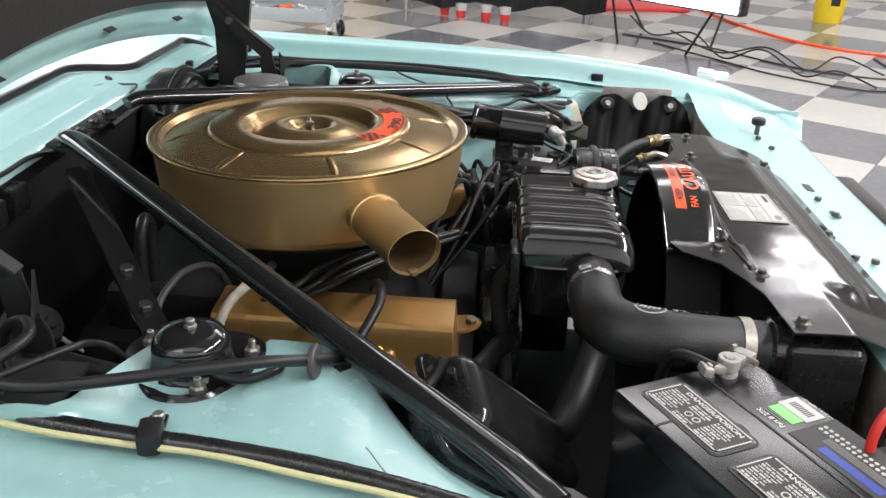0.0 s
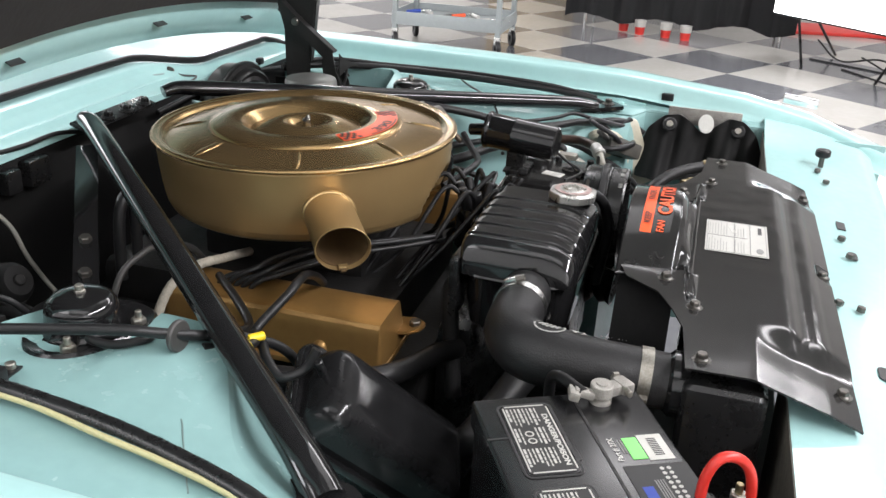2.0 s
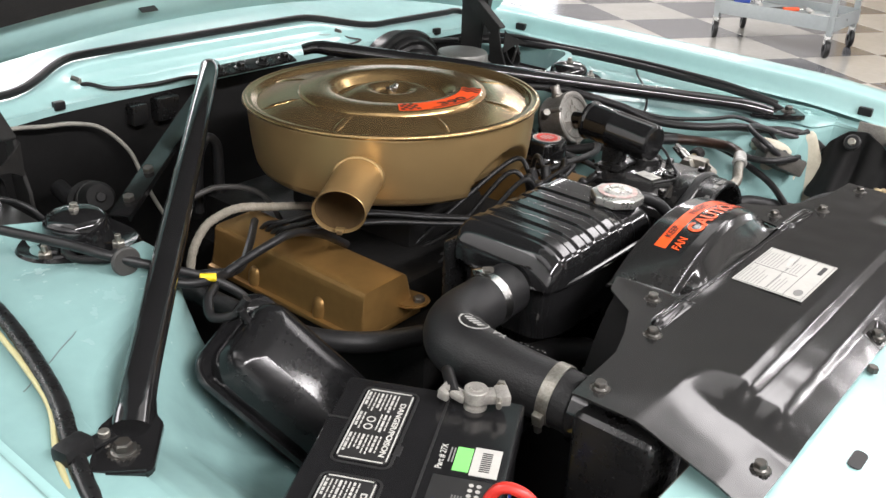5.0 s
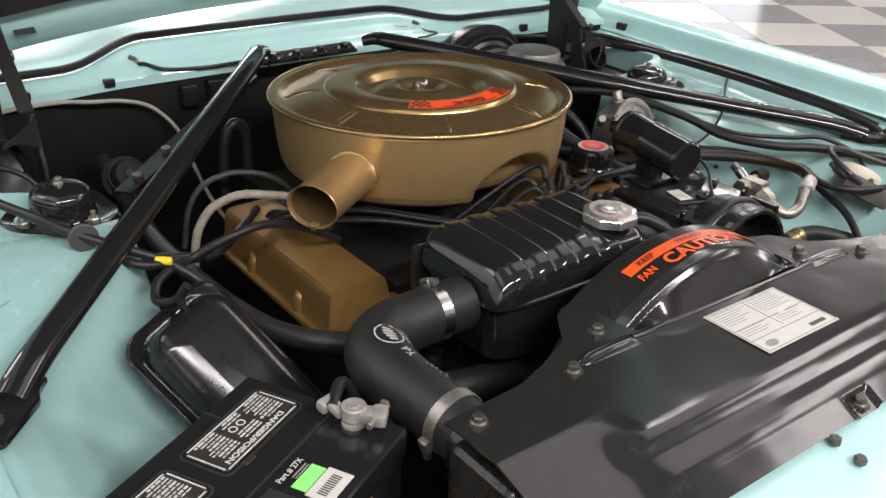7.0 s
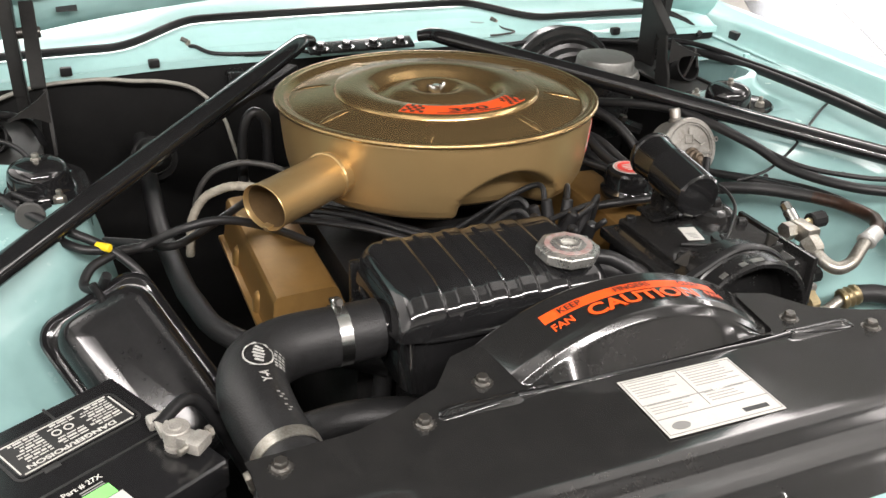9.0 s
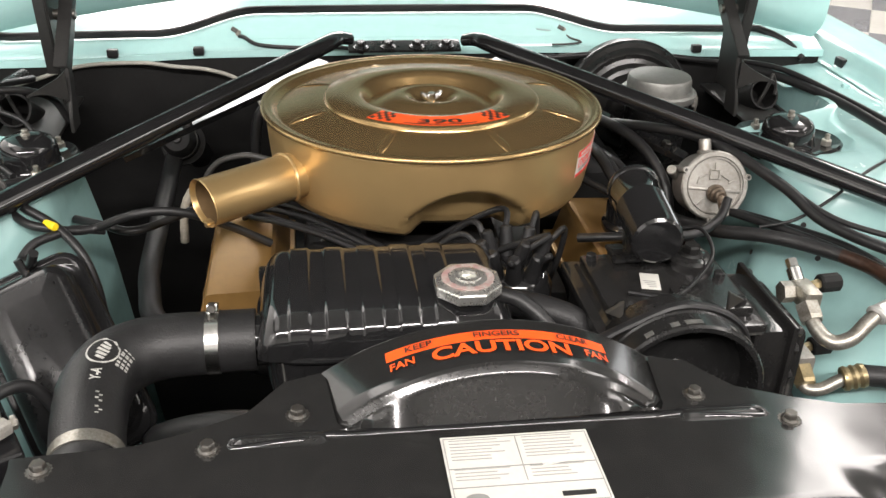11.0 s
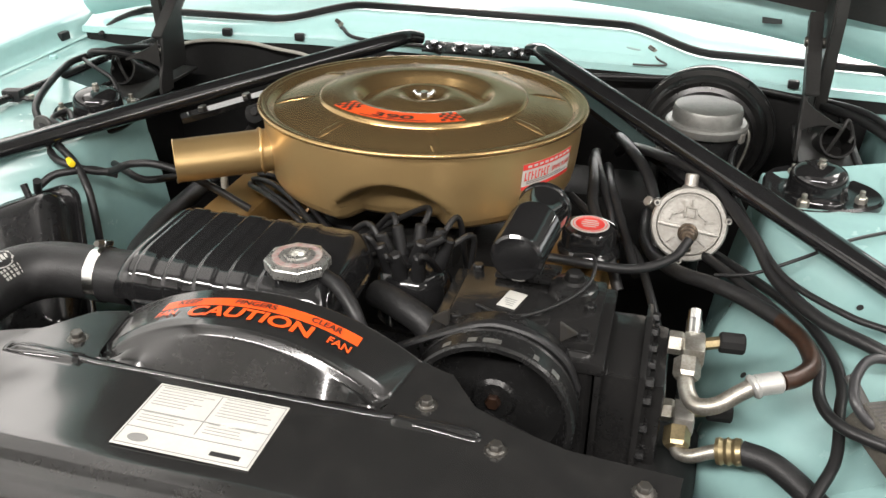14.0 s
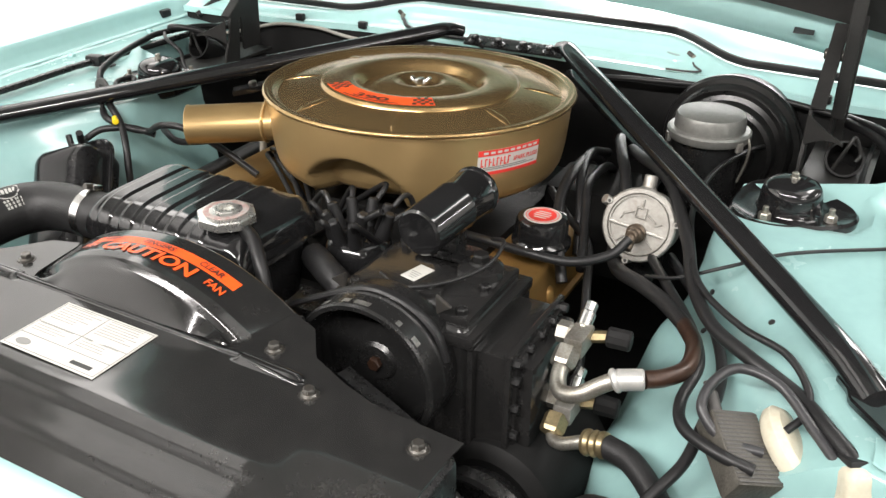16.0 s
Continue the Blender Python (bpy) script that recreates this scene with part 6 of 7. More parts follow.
for a in (12, 152, 262):
    part("lug", rod((0.0475 * math.cos(radians(a)), 0.0475 * math.sin(radians(a)), -0.040), (0.0475 * math.cos(radians(a)), 0.0475 * math.sin(radians(a)), 0.0015), 0.0045, 12), ALU, pump)
    # Black disc painted for the dark bore of the lug.
    part("lug_hole_disc", rod((0.0475 * math.cos(radians(a)), 0.0475 * math.sin(radians(a)), 0.001), (0.0475 * math.cos(radians(a)), 0.0475 * math.sin(radians(a)), 0.0019), 0.0022, 10), INK, pump)
part("knob", join(rod((-0.004, 0.040, -0.028), (-0.004, 0.062, -0.030), 0.0085, 20), rod((-0.004, 0.038, -0.028), (-0.004, 0.047, -0.028), 0.011, 20)), ALU, pump)
part("side_port", rod((-0.040, 0.012, -0.04), (-0.055, 0.022, -0.02), 0.007, 12), ALU, pump)
tagged(part("pump_bracket", box((0.03, 0.05, 0.08), pose(0.39, -0.06, 0.775), 0.006), SATIN), "black bracket carrying the pump", "bracket")
tagged(part("pump_hose", tube([(0.387, -0.146, 0.826), (0.370, -0.165, 0.808), (0.33, -0.19, 0.800), (0.28, -0.20, 0.803), (0.22, -0.19, 0.80), (0.18, -0.17, 0.79)], 0.006, 12), RUBBER), "black vacuum hose from the pump", "hose")

mc = thing("brake_reservoir", "black brake fluid reservoir with a dull silver lid and wire bail", "brake reservoir")
mc.location = (0.398, 0.170, 0)
part("body", lathe([(0, 0.76), (0.046, 0.76), (0.049, 0.765), (0.050, 0.862), (0, 0.862)], None, 40), SATIN, mc)
part("lid", lathe([(0.058, 0.858), (0.060, 0.861), (0.060, 0.869), (0.057, 0.872), (0.051, 0.873), (0.050, 0.889), (0.048, 0.8935), (0.043, 0.895), (0, 0.8955)], None, 48), RESERVOIR_LID, mc, "dull silver lid")
part("bail", tube([(0.057, -0.01, 0.868), (0.062, -0.012, 0.855), (0.060, -0.012, 0.83), (0.052, -0.012, 0.80)], 0.002, 8), ZINC, mc)
for a in (210, 330, 90):
    part("clip", box((0.012, 0.006, 0.014), pose(0.059 * math.cos(radians(a)), 0.059 * math.sin(radians(a)), 0.858, 0, 0, a + 90), 0.002), ALU, mc)
boost = thing("brake_booster", "round gloss black brake booster on the firewall", "brake booster")
part("shell", lathe([(0, -0.062), (0.040, -0.062), (0.046, -0.058), (0.049, -0.040), (0.060, -0.036), (0.070, -0.038), (0.076, -0.034), (0.079, -0.018), (0.086, -0.014), (0.094, -0.016), (0.0985, -0.012), (0.101, -0.002), (0.109, 0.000), (0.111, 0.004), (0.111, 0.010), (0.107, 0.014), (0.103, 0.045), (0, 0.05)], at((0.402, 0.320, 0.796), (0.06, 1, 0.05)), 72), BOOSTER, boost)
part("clamp_band", ring(0.1085, 0.1125, 0.007, at((0.4025, 0.324, 0.7962), (0.06, 1, 0.05)), 64), BOOSTER, boost)

for s in (-1, 1):
    fn = thing("drain_funnel", "black rubber cowl drain funnel with a wire loop", "drain funnel", "cowl drains")
    base, ax2 = V(s * 0.583, 0.192, 0.848), V(s * 0.10, -0.80, 0.45)
    part("cup", lathe([(0.018, -0.075), (0.021, -0.04), (0.0235, -0.01), (0.024, 0.008), (0.0255, 0.012), (0.0255, 0.016), (0.0225, 0.016), (0.0215, 0.008), (0.019, -0.03), (0, -0.05)], at(base, ax2), 36), FLAT, fn)
    part("wire_loop", tube([base + V(-s * 0.012, -0.018, -0.012), base + V(-s * 0.004, -0.022, 0.010), base + V(s * 0.004, -0.020, 0.030), base + V(s * 0.010, -0.014, 0.040), base + V(s * 0.020, -0.012, 0.018), base + V(s * 0.016, -0.020, 0.008)], 0.0028, 8), HINGE, fn)

# ---------------------------------------------------------------- hoses and cables on the left apron
def run(name, mt, r, pts, lab):
    """A hose or cable laid through a few points."""
    return tagged(part(name, tube(pts, r, 12, 10, 1.0, 0.05 if mt is WRAP else 0.0), mt), lab, "hose" if "hose" in name else "cable")


run("vacuum_hose", RUBBER, 0.0075, [(0.27, 0.26, 0.77), (0.29, 0.16, 0.82), (0.335, 0.05, 0.855), (0.40, -0.04, 0.865), (0.456, -0.150, 0.845), (0.483, -0.216, 0.825), (0.523, -0.287, 0.822), (0.572, -0.330, 0.822), (0.622, -0.355, 0.812), (0.655, -0.395, 0.812), (0.680, -0.420, 0.806), (0.690, -0.438, 0.798)], "black rubber hose running down the apron")
run("vacuum_hose", RUBBER, 0.0038, [(0.47, 0.34, 0.80), (0.455, 0.22, 0.83), (0.435, 0.08, 0.845), (0.44, -0.06, 0.85), (0.465, -0.161, 0.842), (0.494, -0.229, 0.832), (0.550, -0.290, 0.832), (0.600, -0.319, 0.832), (0.628, -0.351, 0.820), (0.631, -0.377, 0.810), (0.619, -0.397, 0.800)], "thin black hose looping to the grey pump")
run("vacuum_hose", RUBBER, 0.006, [(0.40, -0.10, 0.79), (0.45, -0.19, 0.80), (0.50, -0.27, 0.80), (0.523, -0.330, 0.80), (0.521, -0.385, 0.79), (0.535, -0.424, 0.790), (0.572, -0.445, 0.790), (0.604, -0.446, 0.785)], "black hose curling to the grey pump")
run("loop_hose", surface("grey_hose", (0.032, 0.032, 0.034), 0.36, vary=0.3, scale=40), 0.0050, [(0.606, -0.420, 0.787), (0.582, -0.424, 0.789), (0.560, -0.422, 0.797), (0.545, -0.411, 0.812), (0.549, -0.384, 0.824), (0.567, -0.362, 0.830), (0.605, -0.364, 0.824), (0.640, -0.394, 0.810), (0.666, -0.420, 0.80), (0.682, -0.436, 0.79)], "grey-black rubber hose in a tall loop")
run("vacuum_hose", RUBBER, 0.006, [(0.42, -0.06, 0.77), (0.46, -0.14, 0.785), (0.51, -0.23, 0.795), (0.54, -0.30, 0.79), (0.548, -0.345, 0.78), (0.545, -0.372, 0.77), (0.540, -0.423, 0.75), (0.521, -0.461, 0.73), (0.50, -0.50, 0.70), (0.50, -0.58, 0.66)], "black hose dropping down the apron")
run("thin_wire", RUBBER, 0.0022, [(0.42, -0.18, 0.80), (0.460, -0.192, 0.815), (0.512, -0.181, 0.838), (0.569, -0.146, 0.853), (0.661, -0.079, 0.852), (0.74, -0.03, 0.853)], "thin black wire across the apron")
run("vacuum_hose", RUBBER, 0.0055, [(0.225, 0.0, 0.80), (0.27, -0.05, 0.79), (0.32, -0.10, 0.78), (0.35, -0.18, 0.76), (0.37, -0.24, 0.72), (0.38, -0.28, 0.66)], "black hose behind the compressor")
run("vacuum_hose", RUBBER, 0.0075, [(0.235, 0.20, 0.77), (0.245, 0.10, 0.82), (0.255, 0.0, 0.83), (0.262, -0.06, 0.815), (0.29, -0.13, 0.79), (0.31, -0.16, 0.75)], "black rubber hose beside the air cleaner")
run("vacuum_hose", RUBBER, 0.0065, [(0.255, 0.20, 0.76), (0.265, 0.12, 0.80), (0.28, 0.0, 0.82), (0.30, -0.06, 0.80), (0.33, -0.15, 0.77)], "black rubber hose beside the air cleaner")
run("cable_wire", RUBBER, 0.0022, [(0.175, -0.375, 0.832), (0.215, -0.395, 0.836), (0.255, -0.365, 0.838), (0.285, -0.33, 0.85), (0.285, -0.29, 0.86), (0.262, -0.27, 0.85)], "thin grey clutch wire on the compressor")
run("hose_elbow", HOSE, 0.0165, [(0.05, -0.33, 0.80), (0.09, -0.36, 0.805), (0.125, -0.375, 0.79), (0.135, -0.385, 0.74), (0.13, -0.39, 0.66)], "black rubber bypass hose behind the shroud")
run("fender_harness", RUBBER, 0.0075, [(0.56, 0.31, 0.868), (0.62, 0.24, 0.870), (0.665, 0.12, 0.868), (0.684, -0.04, 0.864), (0.695, -0.16, 0.858), (0.715, -0.27, 0.848), (0.72, -0.36, 0.83), (0.70, -0.46, 0.78)], "black taped wiring harness along the fender")
run("fender_harness", RUBBER, 0.0050, [(0.57, 0.31, 0.874), (0.63, 0.23, 0.882), (0.675, 0.11, 0.873), (0.696, -0.05, 0.870), (0.700, -0.17, 0.866), (0.715, -0.26, 0.857), (0.725, -0.35, 0.84)], "black cable beside the wiring harness")

blk = thing("washer_pump", "grey ribbed plastic pump block with a white round cap", "pump")
bx, by = V(0.70, 0.66, -0.27).normalized(), V(-0.55, 0.75, 0.36)
by = (by - bx * by.dot(bx)).normalized()
blk.matrix_world = Matrix.Translation((0.590, -0.421, 0.784)) @ Matrix((bx, by, bx.cross(by))).transposed().to_4x4()
part("block", box((0.052, 0.078, 0.030), pose(0, 0, -0.008), 0.005), surface("ribbed_grey", (0.078, 0.072, 0.060), 0.55, color2=(0.038, 0.035, 0.029), scale=60, bump=0.4, bump_scale=300), blk)
for k in range(18):
    part("rib", box((0.048, 0.0020, 0.0008), pose(0, -0.035 + 0.0041 * k, 0.0070), 0.0003, 1), GREY_PLASTIC, blk)
part("round_cap", lathe([(0, -0.012), (0.028, -0.010), (0.032, -0.004), (0.032, 0.004), (0.026, 0.011), (0.012, 0.014), (0, 0.015)], pose(0.045, 0.002, 0.008, 0, 22, 0) @ Matrix.Diagonal((0.85, 1.30, 1, 1)), 36), CREAM, blk, "cream white round cap")
part("cap_body", box((0.046, 0.070, 0.034), pose(0.048, -0.020, -0.016), 0.008, 3), CREAM, blk)
part("nipple", join(rod((-0.012, 0.036, -0.004), (-0.014, 0.060, 0.002), 0.006, 12), rod((-0.014, 0.056, 0.001), (-0.016, 0.070, 0.005), 0.0045, 12)), GREY_PLASTIC, blk)
bot = thing("washer_bottle", "white plastic washer bottle with a black lid edge", "bottle")
bot.matrix_world = Matrix.Translation((0.690, -0.440, 0.738)) @ pose(0, 0, 0, -22, 4, 30)
part("body", box((0.040, 0.058, 0.145), None, 0.012, 4), CREAM, bot)
part("lid", box((0.030, 0.044, 0.008), pose(0, 0.003, 0.073), 0.003), RUBBER, bot)

for pts, r in (([(0.262, 0.26, 0.80), (0.272, 0.16, 0.835), (0.298, 0.08, 0.846), (0.325, 0.02, 0.835), (0.345, -0.03, 0.80), (0.350, -0.06, 0.75)], 0.008), ([(0.240, 0.20, 0.79), (0.246, 0.10, 0.825), (0.262, 0.02, 0.825), (0.285, -0.04, 0.80), (0.30, -0.08, 0.75)], 0.007)):
    tagged(part("heater_hose", tube(pts, r, 12, 10), RUBBER), "black rubber heater hose running to the firewall", "hose", "heater hoses")
# Made-up dark filler, added to keep the space behind the valve cover dark.
tagged(part("dark_filler_box", box((0.16, 0.12, 0.14), pose(0.26, 0.14, 0.70), 0.015), FLAT), "added dark box filling the gap behind the gold valve cover", "metal box")

# shield, bracket and silver box at the front left corner
sh = thing("splash_shield", "black rubber splash shield held by two screws", "splash shield")


def shield(u, v):
    y = -0.455 - 0.245 * u
    top = 0.834 - 0.036 * math.exp(-((u - 0.51) / 0.13) ** 2) - 0.070 * (abs(u - 0.5) * 2) ** 5
    z = top - (top - 0.700) * v
    x = 0.690 + 0.025 * u - 0.035 * v * v - 0.010 * math.sin(u * 9) * v + 0.006 * math.sin(u * 24 + 1.2) * smooth01(v * 2) + 0.003 * math.sin(u * 47 + 3 * v)
    return V(x, y, z)


part("flap", sheet(shield, 70, 24, 0.004), FLAT, sh)
for p in ((0.683, -0.511, 0.811), (0.706, -0.648, 0.806)):
    part("washer", rod(p, (p[0] - 0.006, p[1], p[2] + 0.003), 0.015, 20), RUBBER, sh)
    part("screw", rod((p[0] - 0.004, p[1], p[2] + 0.002), (p[0] - 0.010, p[1], p[2] + 0.005), 0.007, 12), ZINC, sh)
part("bracket", box((0.006, 0.15, 0.036), pose(0.728, -0.578, 0.822), 0.002), LEAD, sh, "pale grey metal bracket")
# White disc paints the brightness seen through an open oval hole.
part("oval", lathe([(0, 0), (0.021, 0), (0.021, 0.001), (0, 0.001)], Matrix.Translation((0.703, -0.583, 0.816)) @ frame_of((-0.8, -0.1, 0.6)) @ Matrix.Diagonal((0.75, 1, 1, 1)), 32), WHITE, sh, "white disc standing in for a bright oval hole")
# ---------------------------------------------------------------- right apron: harness, washer tube, wires
hr = thing("fender_harness", "black taped wiring harness with a yellowed wire along the fender", "wiring harness")
HR = [(-0.600, 0.31, 0.872), (-0.630, 0.22, 0.866), (-0.650, 0.12, 0.860), (-0.664, 0.03, 0.858), (-0.672, -0.05, 0.857), (-0.680, -0.13, 0.853), (-0.692, -0.20, 0.848), (-0.708, -0.27, 0.841), (-0.730, -0.33, 0.832), (-0.748, -0.40, 0.818), (-0.75, -0.5, 0.80)]
part("loom", tube(HR, 0.0082, 14, 10, 0.72, 0.025), SATIN, hr)
part("yellowed_wire", tube([(x - 0.0105 + 0.003 * math.sin(k * 2.1), y, z - 0.002) for k, (x, y, z) in enumerate(HR)], 0.0029, 10, 10), YELLOW_WIRE, hr)
for (x, y, z) in ((-0.667, 0.0, 0.858), HR[8]):
    cl = part("clip", box((0.030, 0.020, 0.020), pose(x, y, z + 0.001, 0, 0, 12), 0.005), RUBBER, hr)
    part("tab", box((0.024, 0.016, 0.003), pose(x + 0.026, y + 0.004, z - 0.004, 0, 8, 12), 0.001), RUBBER, cl)
    part("tab_screw", rod((x + 0.030, y + 0.004, z - 0.004), (x + 0.030, y + 0.004, z + 0.003), 0.005, 12), ZINC, cl)
ws = thing("washer_tube", "black tube with a grey rubber disc grommet", "tube")
part("tube", tube([(-0.585, 0.30, 0.865), (-0.618, 0.215, 0.880), (-0.640, 0.138, 0.881), (-0.635, 0.089, 0.879), (-0.603, 0.003, 0.879), (-0.572, -0.066, 0.876), (-0.554, -0.092, 0.869), (-0.535, -0.107, 0.860), (-0.50, -0.130, 0.845), (-0.46, -0.148, 0.825), (-0.43, -0.17, 0.80), (-0.415, -0.185, 0.765), (-0.41, -0.19, 0.72), (-0.405, -0.19, 0.66)], 0.0056, 14), RUBBER, ws)
part("grommet", rod((-0.5342, -0.1040, 0.8580), (-0.5348, -0.1105, 0.8585), 0.0165, 28, 0.0015), GREY_PLASTIC, ws, "grey rubber disc")

run("tower_wire", RUBBER, 0.0055, [(-0.640, 0.170, 0.878), (-0.600, 0.130, 0.900), (-0.560, 0.150, 0.895), (-0.530, 0.185, 0.870), (-0.515, 0.20, 0.83)], "black cable curving behind the shock tower cap")
run("tower_wire", RUBBER, 0.0035, [(-0.640, 0.150, 0.880), (-0.585, 0.100, 0.885), (-0.548, 0.092, 0.870), (-0.530, 0.080, 0.850), (-0.500, 0.075, 0.80)], "thin black wire beside the shock tower cap")
run("tower_wire", RUBBER, 0.0045, [(-0.515, -0.055, 0.845), (-0.535, -0.075, 0.850), (-0.560, -0.050, 0.850), (-0.556, -0.020, 0.850), (-0.530, -0.045, 0.846)], "short black wire loop on the tower flange")
run("wrapped_wire", WRAP, 0.0062, [(-0.345, 0.058, 0.69), (-0.339, 0.053, 0.745), (-0.322, 0.046, 0.780), (-0.301, 0.038, 0.795), (-0.275, 0.024, 0.804), (-0.22, 0.022, 0.790), (-0.17, 0.026, 0.775), (-0.132, 0.03, 0.763)], "white cloth-wrapped plug lead")
run("plug_lead", GREY_PLASTIC, 0.0045, [(-0.33, 0.13, 0.69), (-0.318, 0.13, 0.75), (-0.296, 0.128, 0.783), (-0.265, 0.12, 0.797), (-0.239, 0.114, 0.799), (-0.20, 0.10, 0.79), (-0.17, 0.09, 0.765), (-0.15, 0.08, 0.72)], "grey plug lead arching to the engine")
run("wire_loom", RUBBER, 0.0055, [(-0.52, -0.125, 0.84), (-0.49, -0.150, 0.830), (-0.464, -0.153, 0.824), (-0.44, -0.142, 0.814), (-0.418, -0.130, 0.811), (-0.39, -0.140, 0.826), (-0.365, -0.147, 0.836), (-0.335, -0.145, 0.838), (-0.30, -0.138, 0.828), (-0.255, -0.13, 0.805), (-0.21, -0.12, 0.775)], "black taped wire loom crossing to the engine")
run("wire_loom", RUBBER, 0.0055, [(-0.41, -0.125, 0.805), (-0.44, -0.14, 0.815), (-0.46, -0.16, 0.818), (-0.48, -0.175, 0.815), (-0.49, -0.195, 0.805), (-0.475, -0.215, 0.81), (-0.465, -0.225, 0.83)], "black wire loom looping to the reservoir")
run("wire_loom", RUBBER, 0.0055, [(-0.46, -0.06, 0.79), (-0.42, -0.09, 0.795), (-0.38, -0.10, 0.79), (-0.33, -0.06, 0.79), (-0.27, 0.0, 0.79)], "black wire loom beside the tower")
for dx, dz, bend in ((0.0, 0.0, 0.0), (0.012, 0.006, 0.010), (0.022, -0.004, -0.006), (0.034, 0.004, 0.012), (0.046, -0.002, 0.004)):
    run("plug_lead", RUBBER, 0.0036, [(-0.03, -0.235 + 0.4 * dx, 0.785 + dz), (-0.096, -0.182 + dx, 0.790 + dz), (-0.150, -0.138 + dx + bend, 0.795 + dz), (-0.200, -0.096 + dx + bend, 0.792 + dz), (-0.232, -0.066 + dx, 0.785 + dz), (-0.246, -0.040 + dx, 0.775), (-0.250, -0.015 + dx, 0.74)], "black plug lead bundled over the valve cover")
run("vacuum_hose", RUBBER, 0.008, [(-0.241, 0.17, 0.742), (-0.238, 0.17, 0.806), (-0.232, 0.17, 0.839), (-0.219, 0.17, 0.856), (-0.205, 0.17, 0.849), (-0.199, 0.17, 0.828), (-0.2, 0.17, 0.764)], "black rubber breather hose arched behind the air cleaner")
run("firewall_wire", surface("aged_cable", (0.34, 0.33, 0.29), 0.5, vary=0.3, scale=40), 0.0034, [(-0.69, 0.33, 0.828), (-0.60, 0.335, 0.850), (-0.52, 0.345, 0.870), (-0.43, 0.352, 0.872), (-0.375, 0.355, 0.864), (-0.32, 0.362, 0.855), (-0.272, 0.365, 0.835), (-0.235, 0.355, 0.79), (-0.22, 0.34, 0.73), (-0.20, 0.30, 0.66), (-0.17, 0.22, 0.60)], "cream-coloured cable clipped along the firewall")
run("washer_hose", RUBBER, 0.0035, [(-0.272, 0.422, 0.894), (-0.262, 0.41, 0.897), (-0.235, 0.385, 0.890), (-0.17, 0.372, 0.888), (-0.10, 0.368, 0.889), (-0.06, 0.350, 0.884)], "thin black washer hose along the cowl")
run("washer_hose", surface("clear_hose", (0.26, 0.36, 0.345), 0.35, vary=0.2, scale=40), 0.0038, [(0.300, 0.418, 0.897), (0.270, 0.425, 0.897), (0.235, 0.440, 0.899), (0.190, 0.462, 0.902), (0.122, 0.486, 0.906), (0.038, 0.486, 0.907), (-0.043, 0.490, 0.908), (-0.12, 0.492, 0.908)], "pale greenish washer hose lying on the cowl")
run("thin_wire", GREY_PLASTIC, 0.0018, [(0.304, 0.414, 0.896), (0.312, 0.398, 0.892), (0.327, 0.380, 0.889), (0.300, 0.372, 0.888), (0.272, 0.370, 0.888)], "thin grey wire hanging from the washer nozzle")
run("firewall_wire", RUBBER, 0.005, [(0.16, 0.36, 0.86), (0.25, 0.35, 0.87), (0.40, 0.35, 0.876), (0.55, 0.335, 0.865), (0.66, 0.32, 0.85)], "black cable along the firewall")
tagged(part("wire_splice", rod((-0.470, -0.148, 0.829), (-0.456, -0.160, 0.829), 0.005, 14), YELLOW), "yellow crimp splice on the wire loom", "wire splice")
ac = thing("apron_clip", "small black bent clip bracket on the turquoise apron", "clip")
part("tab", box((0.010, 0.030, 0.003), pose(0.532, -0.140, 0.826, 20, 25, 30), 0.001), BOLT, ac)
part("hook", box((0.010, 0.012, 0.012), pose(0.541, -0.153, 0.820, 20, 25, 30), 0.002), BOLT, ac)
for x, y, z in ((-0.272, 0.422, 0.893), (0.304, 0.416, 0.892)):
    nz = thing("washer_nozzle", "small grey washer nozzle standing on the cowl", "washer nozzle", "washer nozzles")
    nz.location = (x, y, z)
    part("body", rod((0, 0, -0.004), (0, 0.002, 0.012), 0.005, 12), ZINC, nz)
    part("tip", rod((0, 0, 0.010), (-0.010, 0.004, 0.015), 0.004, 10), BOLT, nz)
for x, z in ((-0.335, 0.880), (-0.47, 0.884), (0.42, 0.884), (0.53, 0.880)):
    ck = thing("wire_clip", "small black clip on the cowl lip", "clip", "cowl clips")
    part("body", box((0.018, 0.012, 0.014), pose(x, wall_y(x) - 0.008, z + 0.004), 0.003), RUBBER, ck)
rl = thing("relay_box", "small dark relay box on the firewall", "relay")
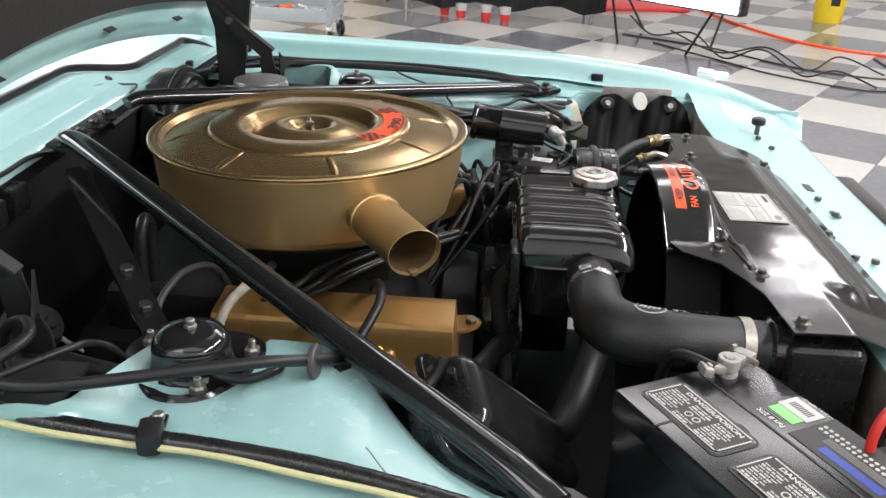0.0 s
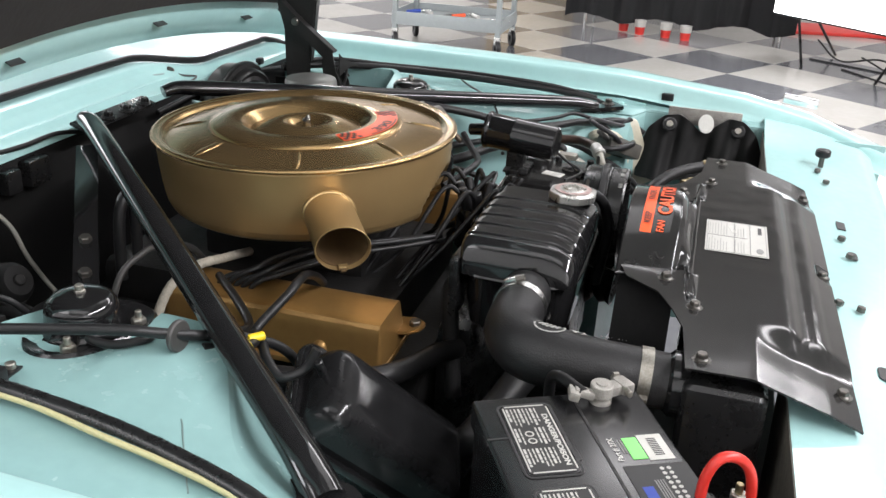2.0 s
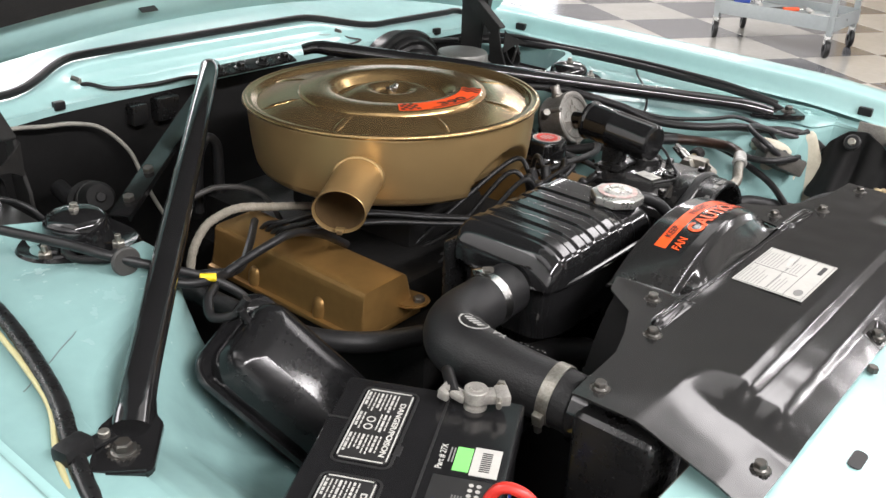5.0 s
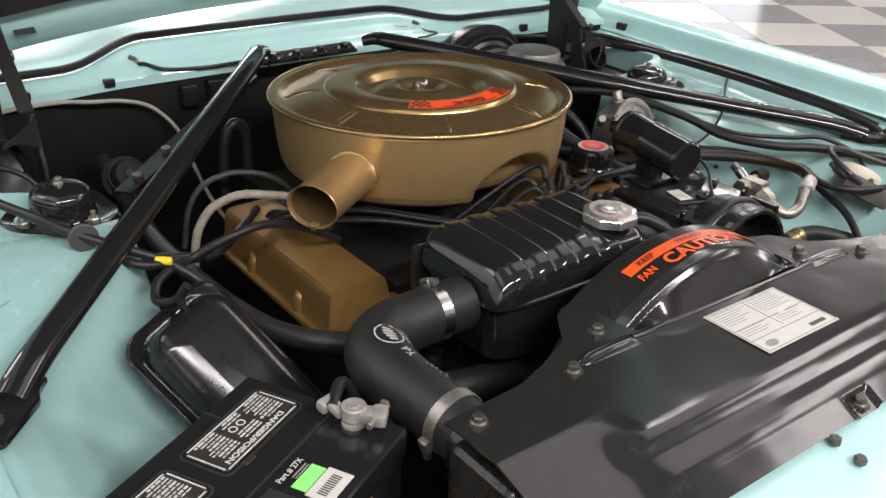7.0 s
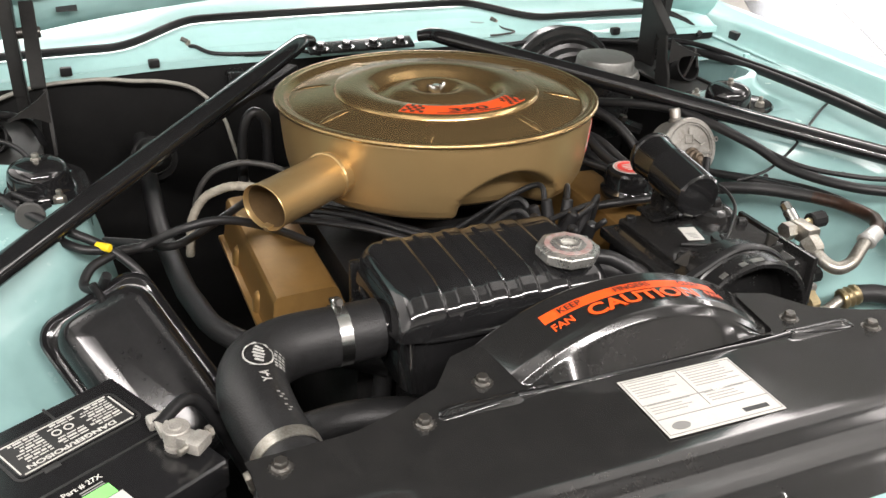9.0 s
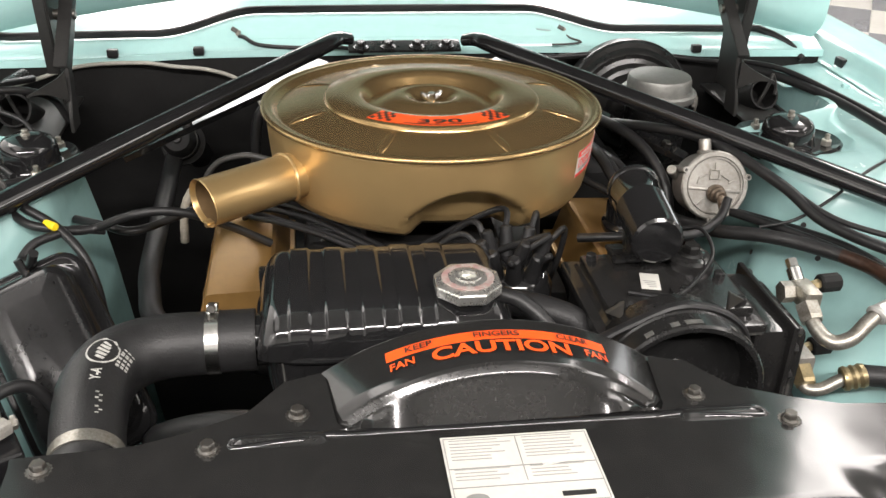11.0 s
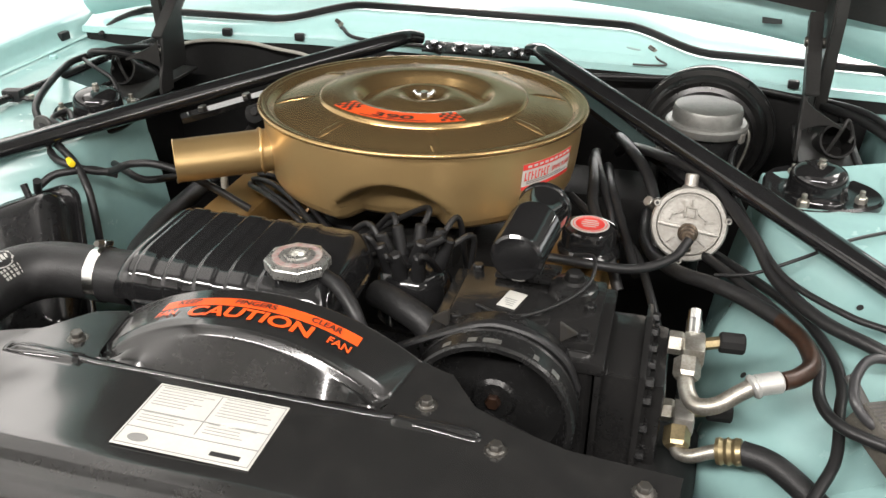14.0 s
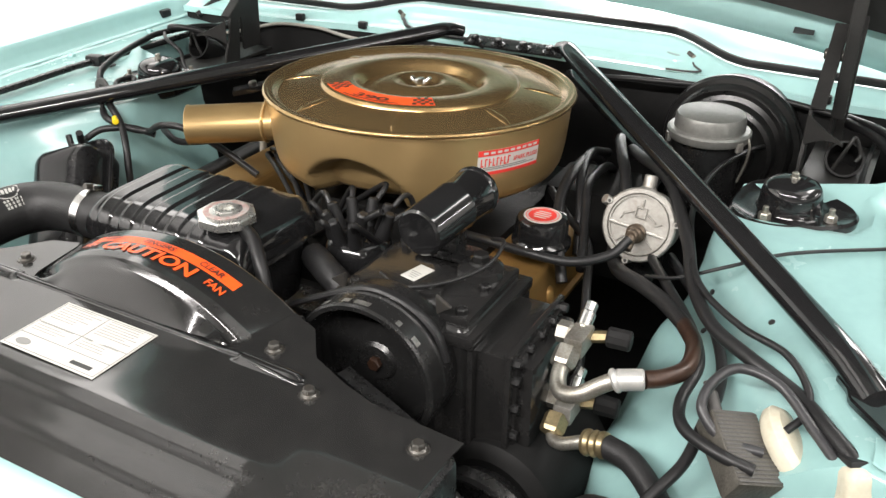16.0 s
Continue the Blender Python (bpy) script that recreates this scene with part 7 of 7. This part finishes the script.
part("case", box((0.045, 0.03, 0.04), pose(-0.150, 0.375, 0.845), 0.005), SATIN, rl)
rl2 = thing("relay_box", "small dark relay box on the firewall", "relay")
part("case", box((0.03, 0.025, 0.035), pose(-0.205, 0.372, 0.845), 0.005), SATIN, rl2)
hm = thing("heater_motor", "dark round heater motor on the firewall", "motor")
hm_axis = V(0.1, 0.8, -0.5).normalized()
hm_at = V(-0.362, 0.262, 0.765)
part("shell", lathe([(0, -0.036), (0.020, -0.036), (0.027, -0.026), (0.028, 0.0), (0.036, 0.003), (0.036, 0.008), (0.024, 0.010), (0.024, 0.11), (0, 0.11)], at(hm_at, hm_axis), 36), FLAT, hm)
part("band", ring(0.0275, 0.0295, 0.008, at(hm_at - hm_axis * 0.018, hm_axis), 36), HINGE, hm)
part("shaft_cap", rod(hm_at - hm_axis * 0.036, hm_at - hm_axis * 0.040, 0.008, 20), GREASE, hm)

# ---------------------------------------------------------------- floor tiles, last
ca, sa = math.cos(TA), math.sin(TA)
tiles = []
for i in range(-24, 25):
    for j in range(-24, 25):
        u, v = (i + 0.5) * TILE, (j + 0.5) * TILE
        x, y = 3.862 + u * ca - v * sa, -1.935 + u * sa + v * ca
        if -3.4 < x < 9.2 and -7.2 < y < 10.2 and not (abs(x) < 0.5 and abs(y) < 0.5):
            tiles.append((math.hypot(x - 3.5, y), x, y, (i + j) % 2))
tiles.sort()
far_bm = [bmesh.new(), bmesh.new()]
for k, (d, x, y, c) in enumerate(tiles):
    if k < 300:
        ob = new("tile", tile_mesh[c])
        ob.parent = floor
        ob.matrix_world = pose(x, y, 0.002, 0, 0, -32)
    else:
        bm = far_bm[c]
        vs = [bm.verts.new(pose(x, y, 0.002, 0, 0, -32) @ V(a * 0.3035, b * 0.3035, 0)) for a, b in ((-1, -1), (1, -1), (1, 1), (-1, 1))]
        bm.faces.new(vs)
for c, mt in enumerate((TILE_DARK, TILE_LIGHT)):
    tagged(part("far_tiles", far_bm[c], mt, floor, smooth=False), kind="stuff")
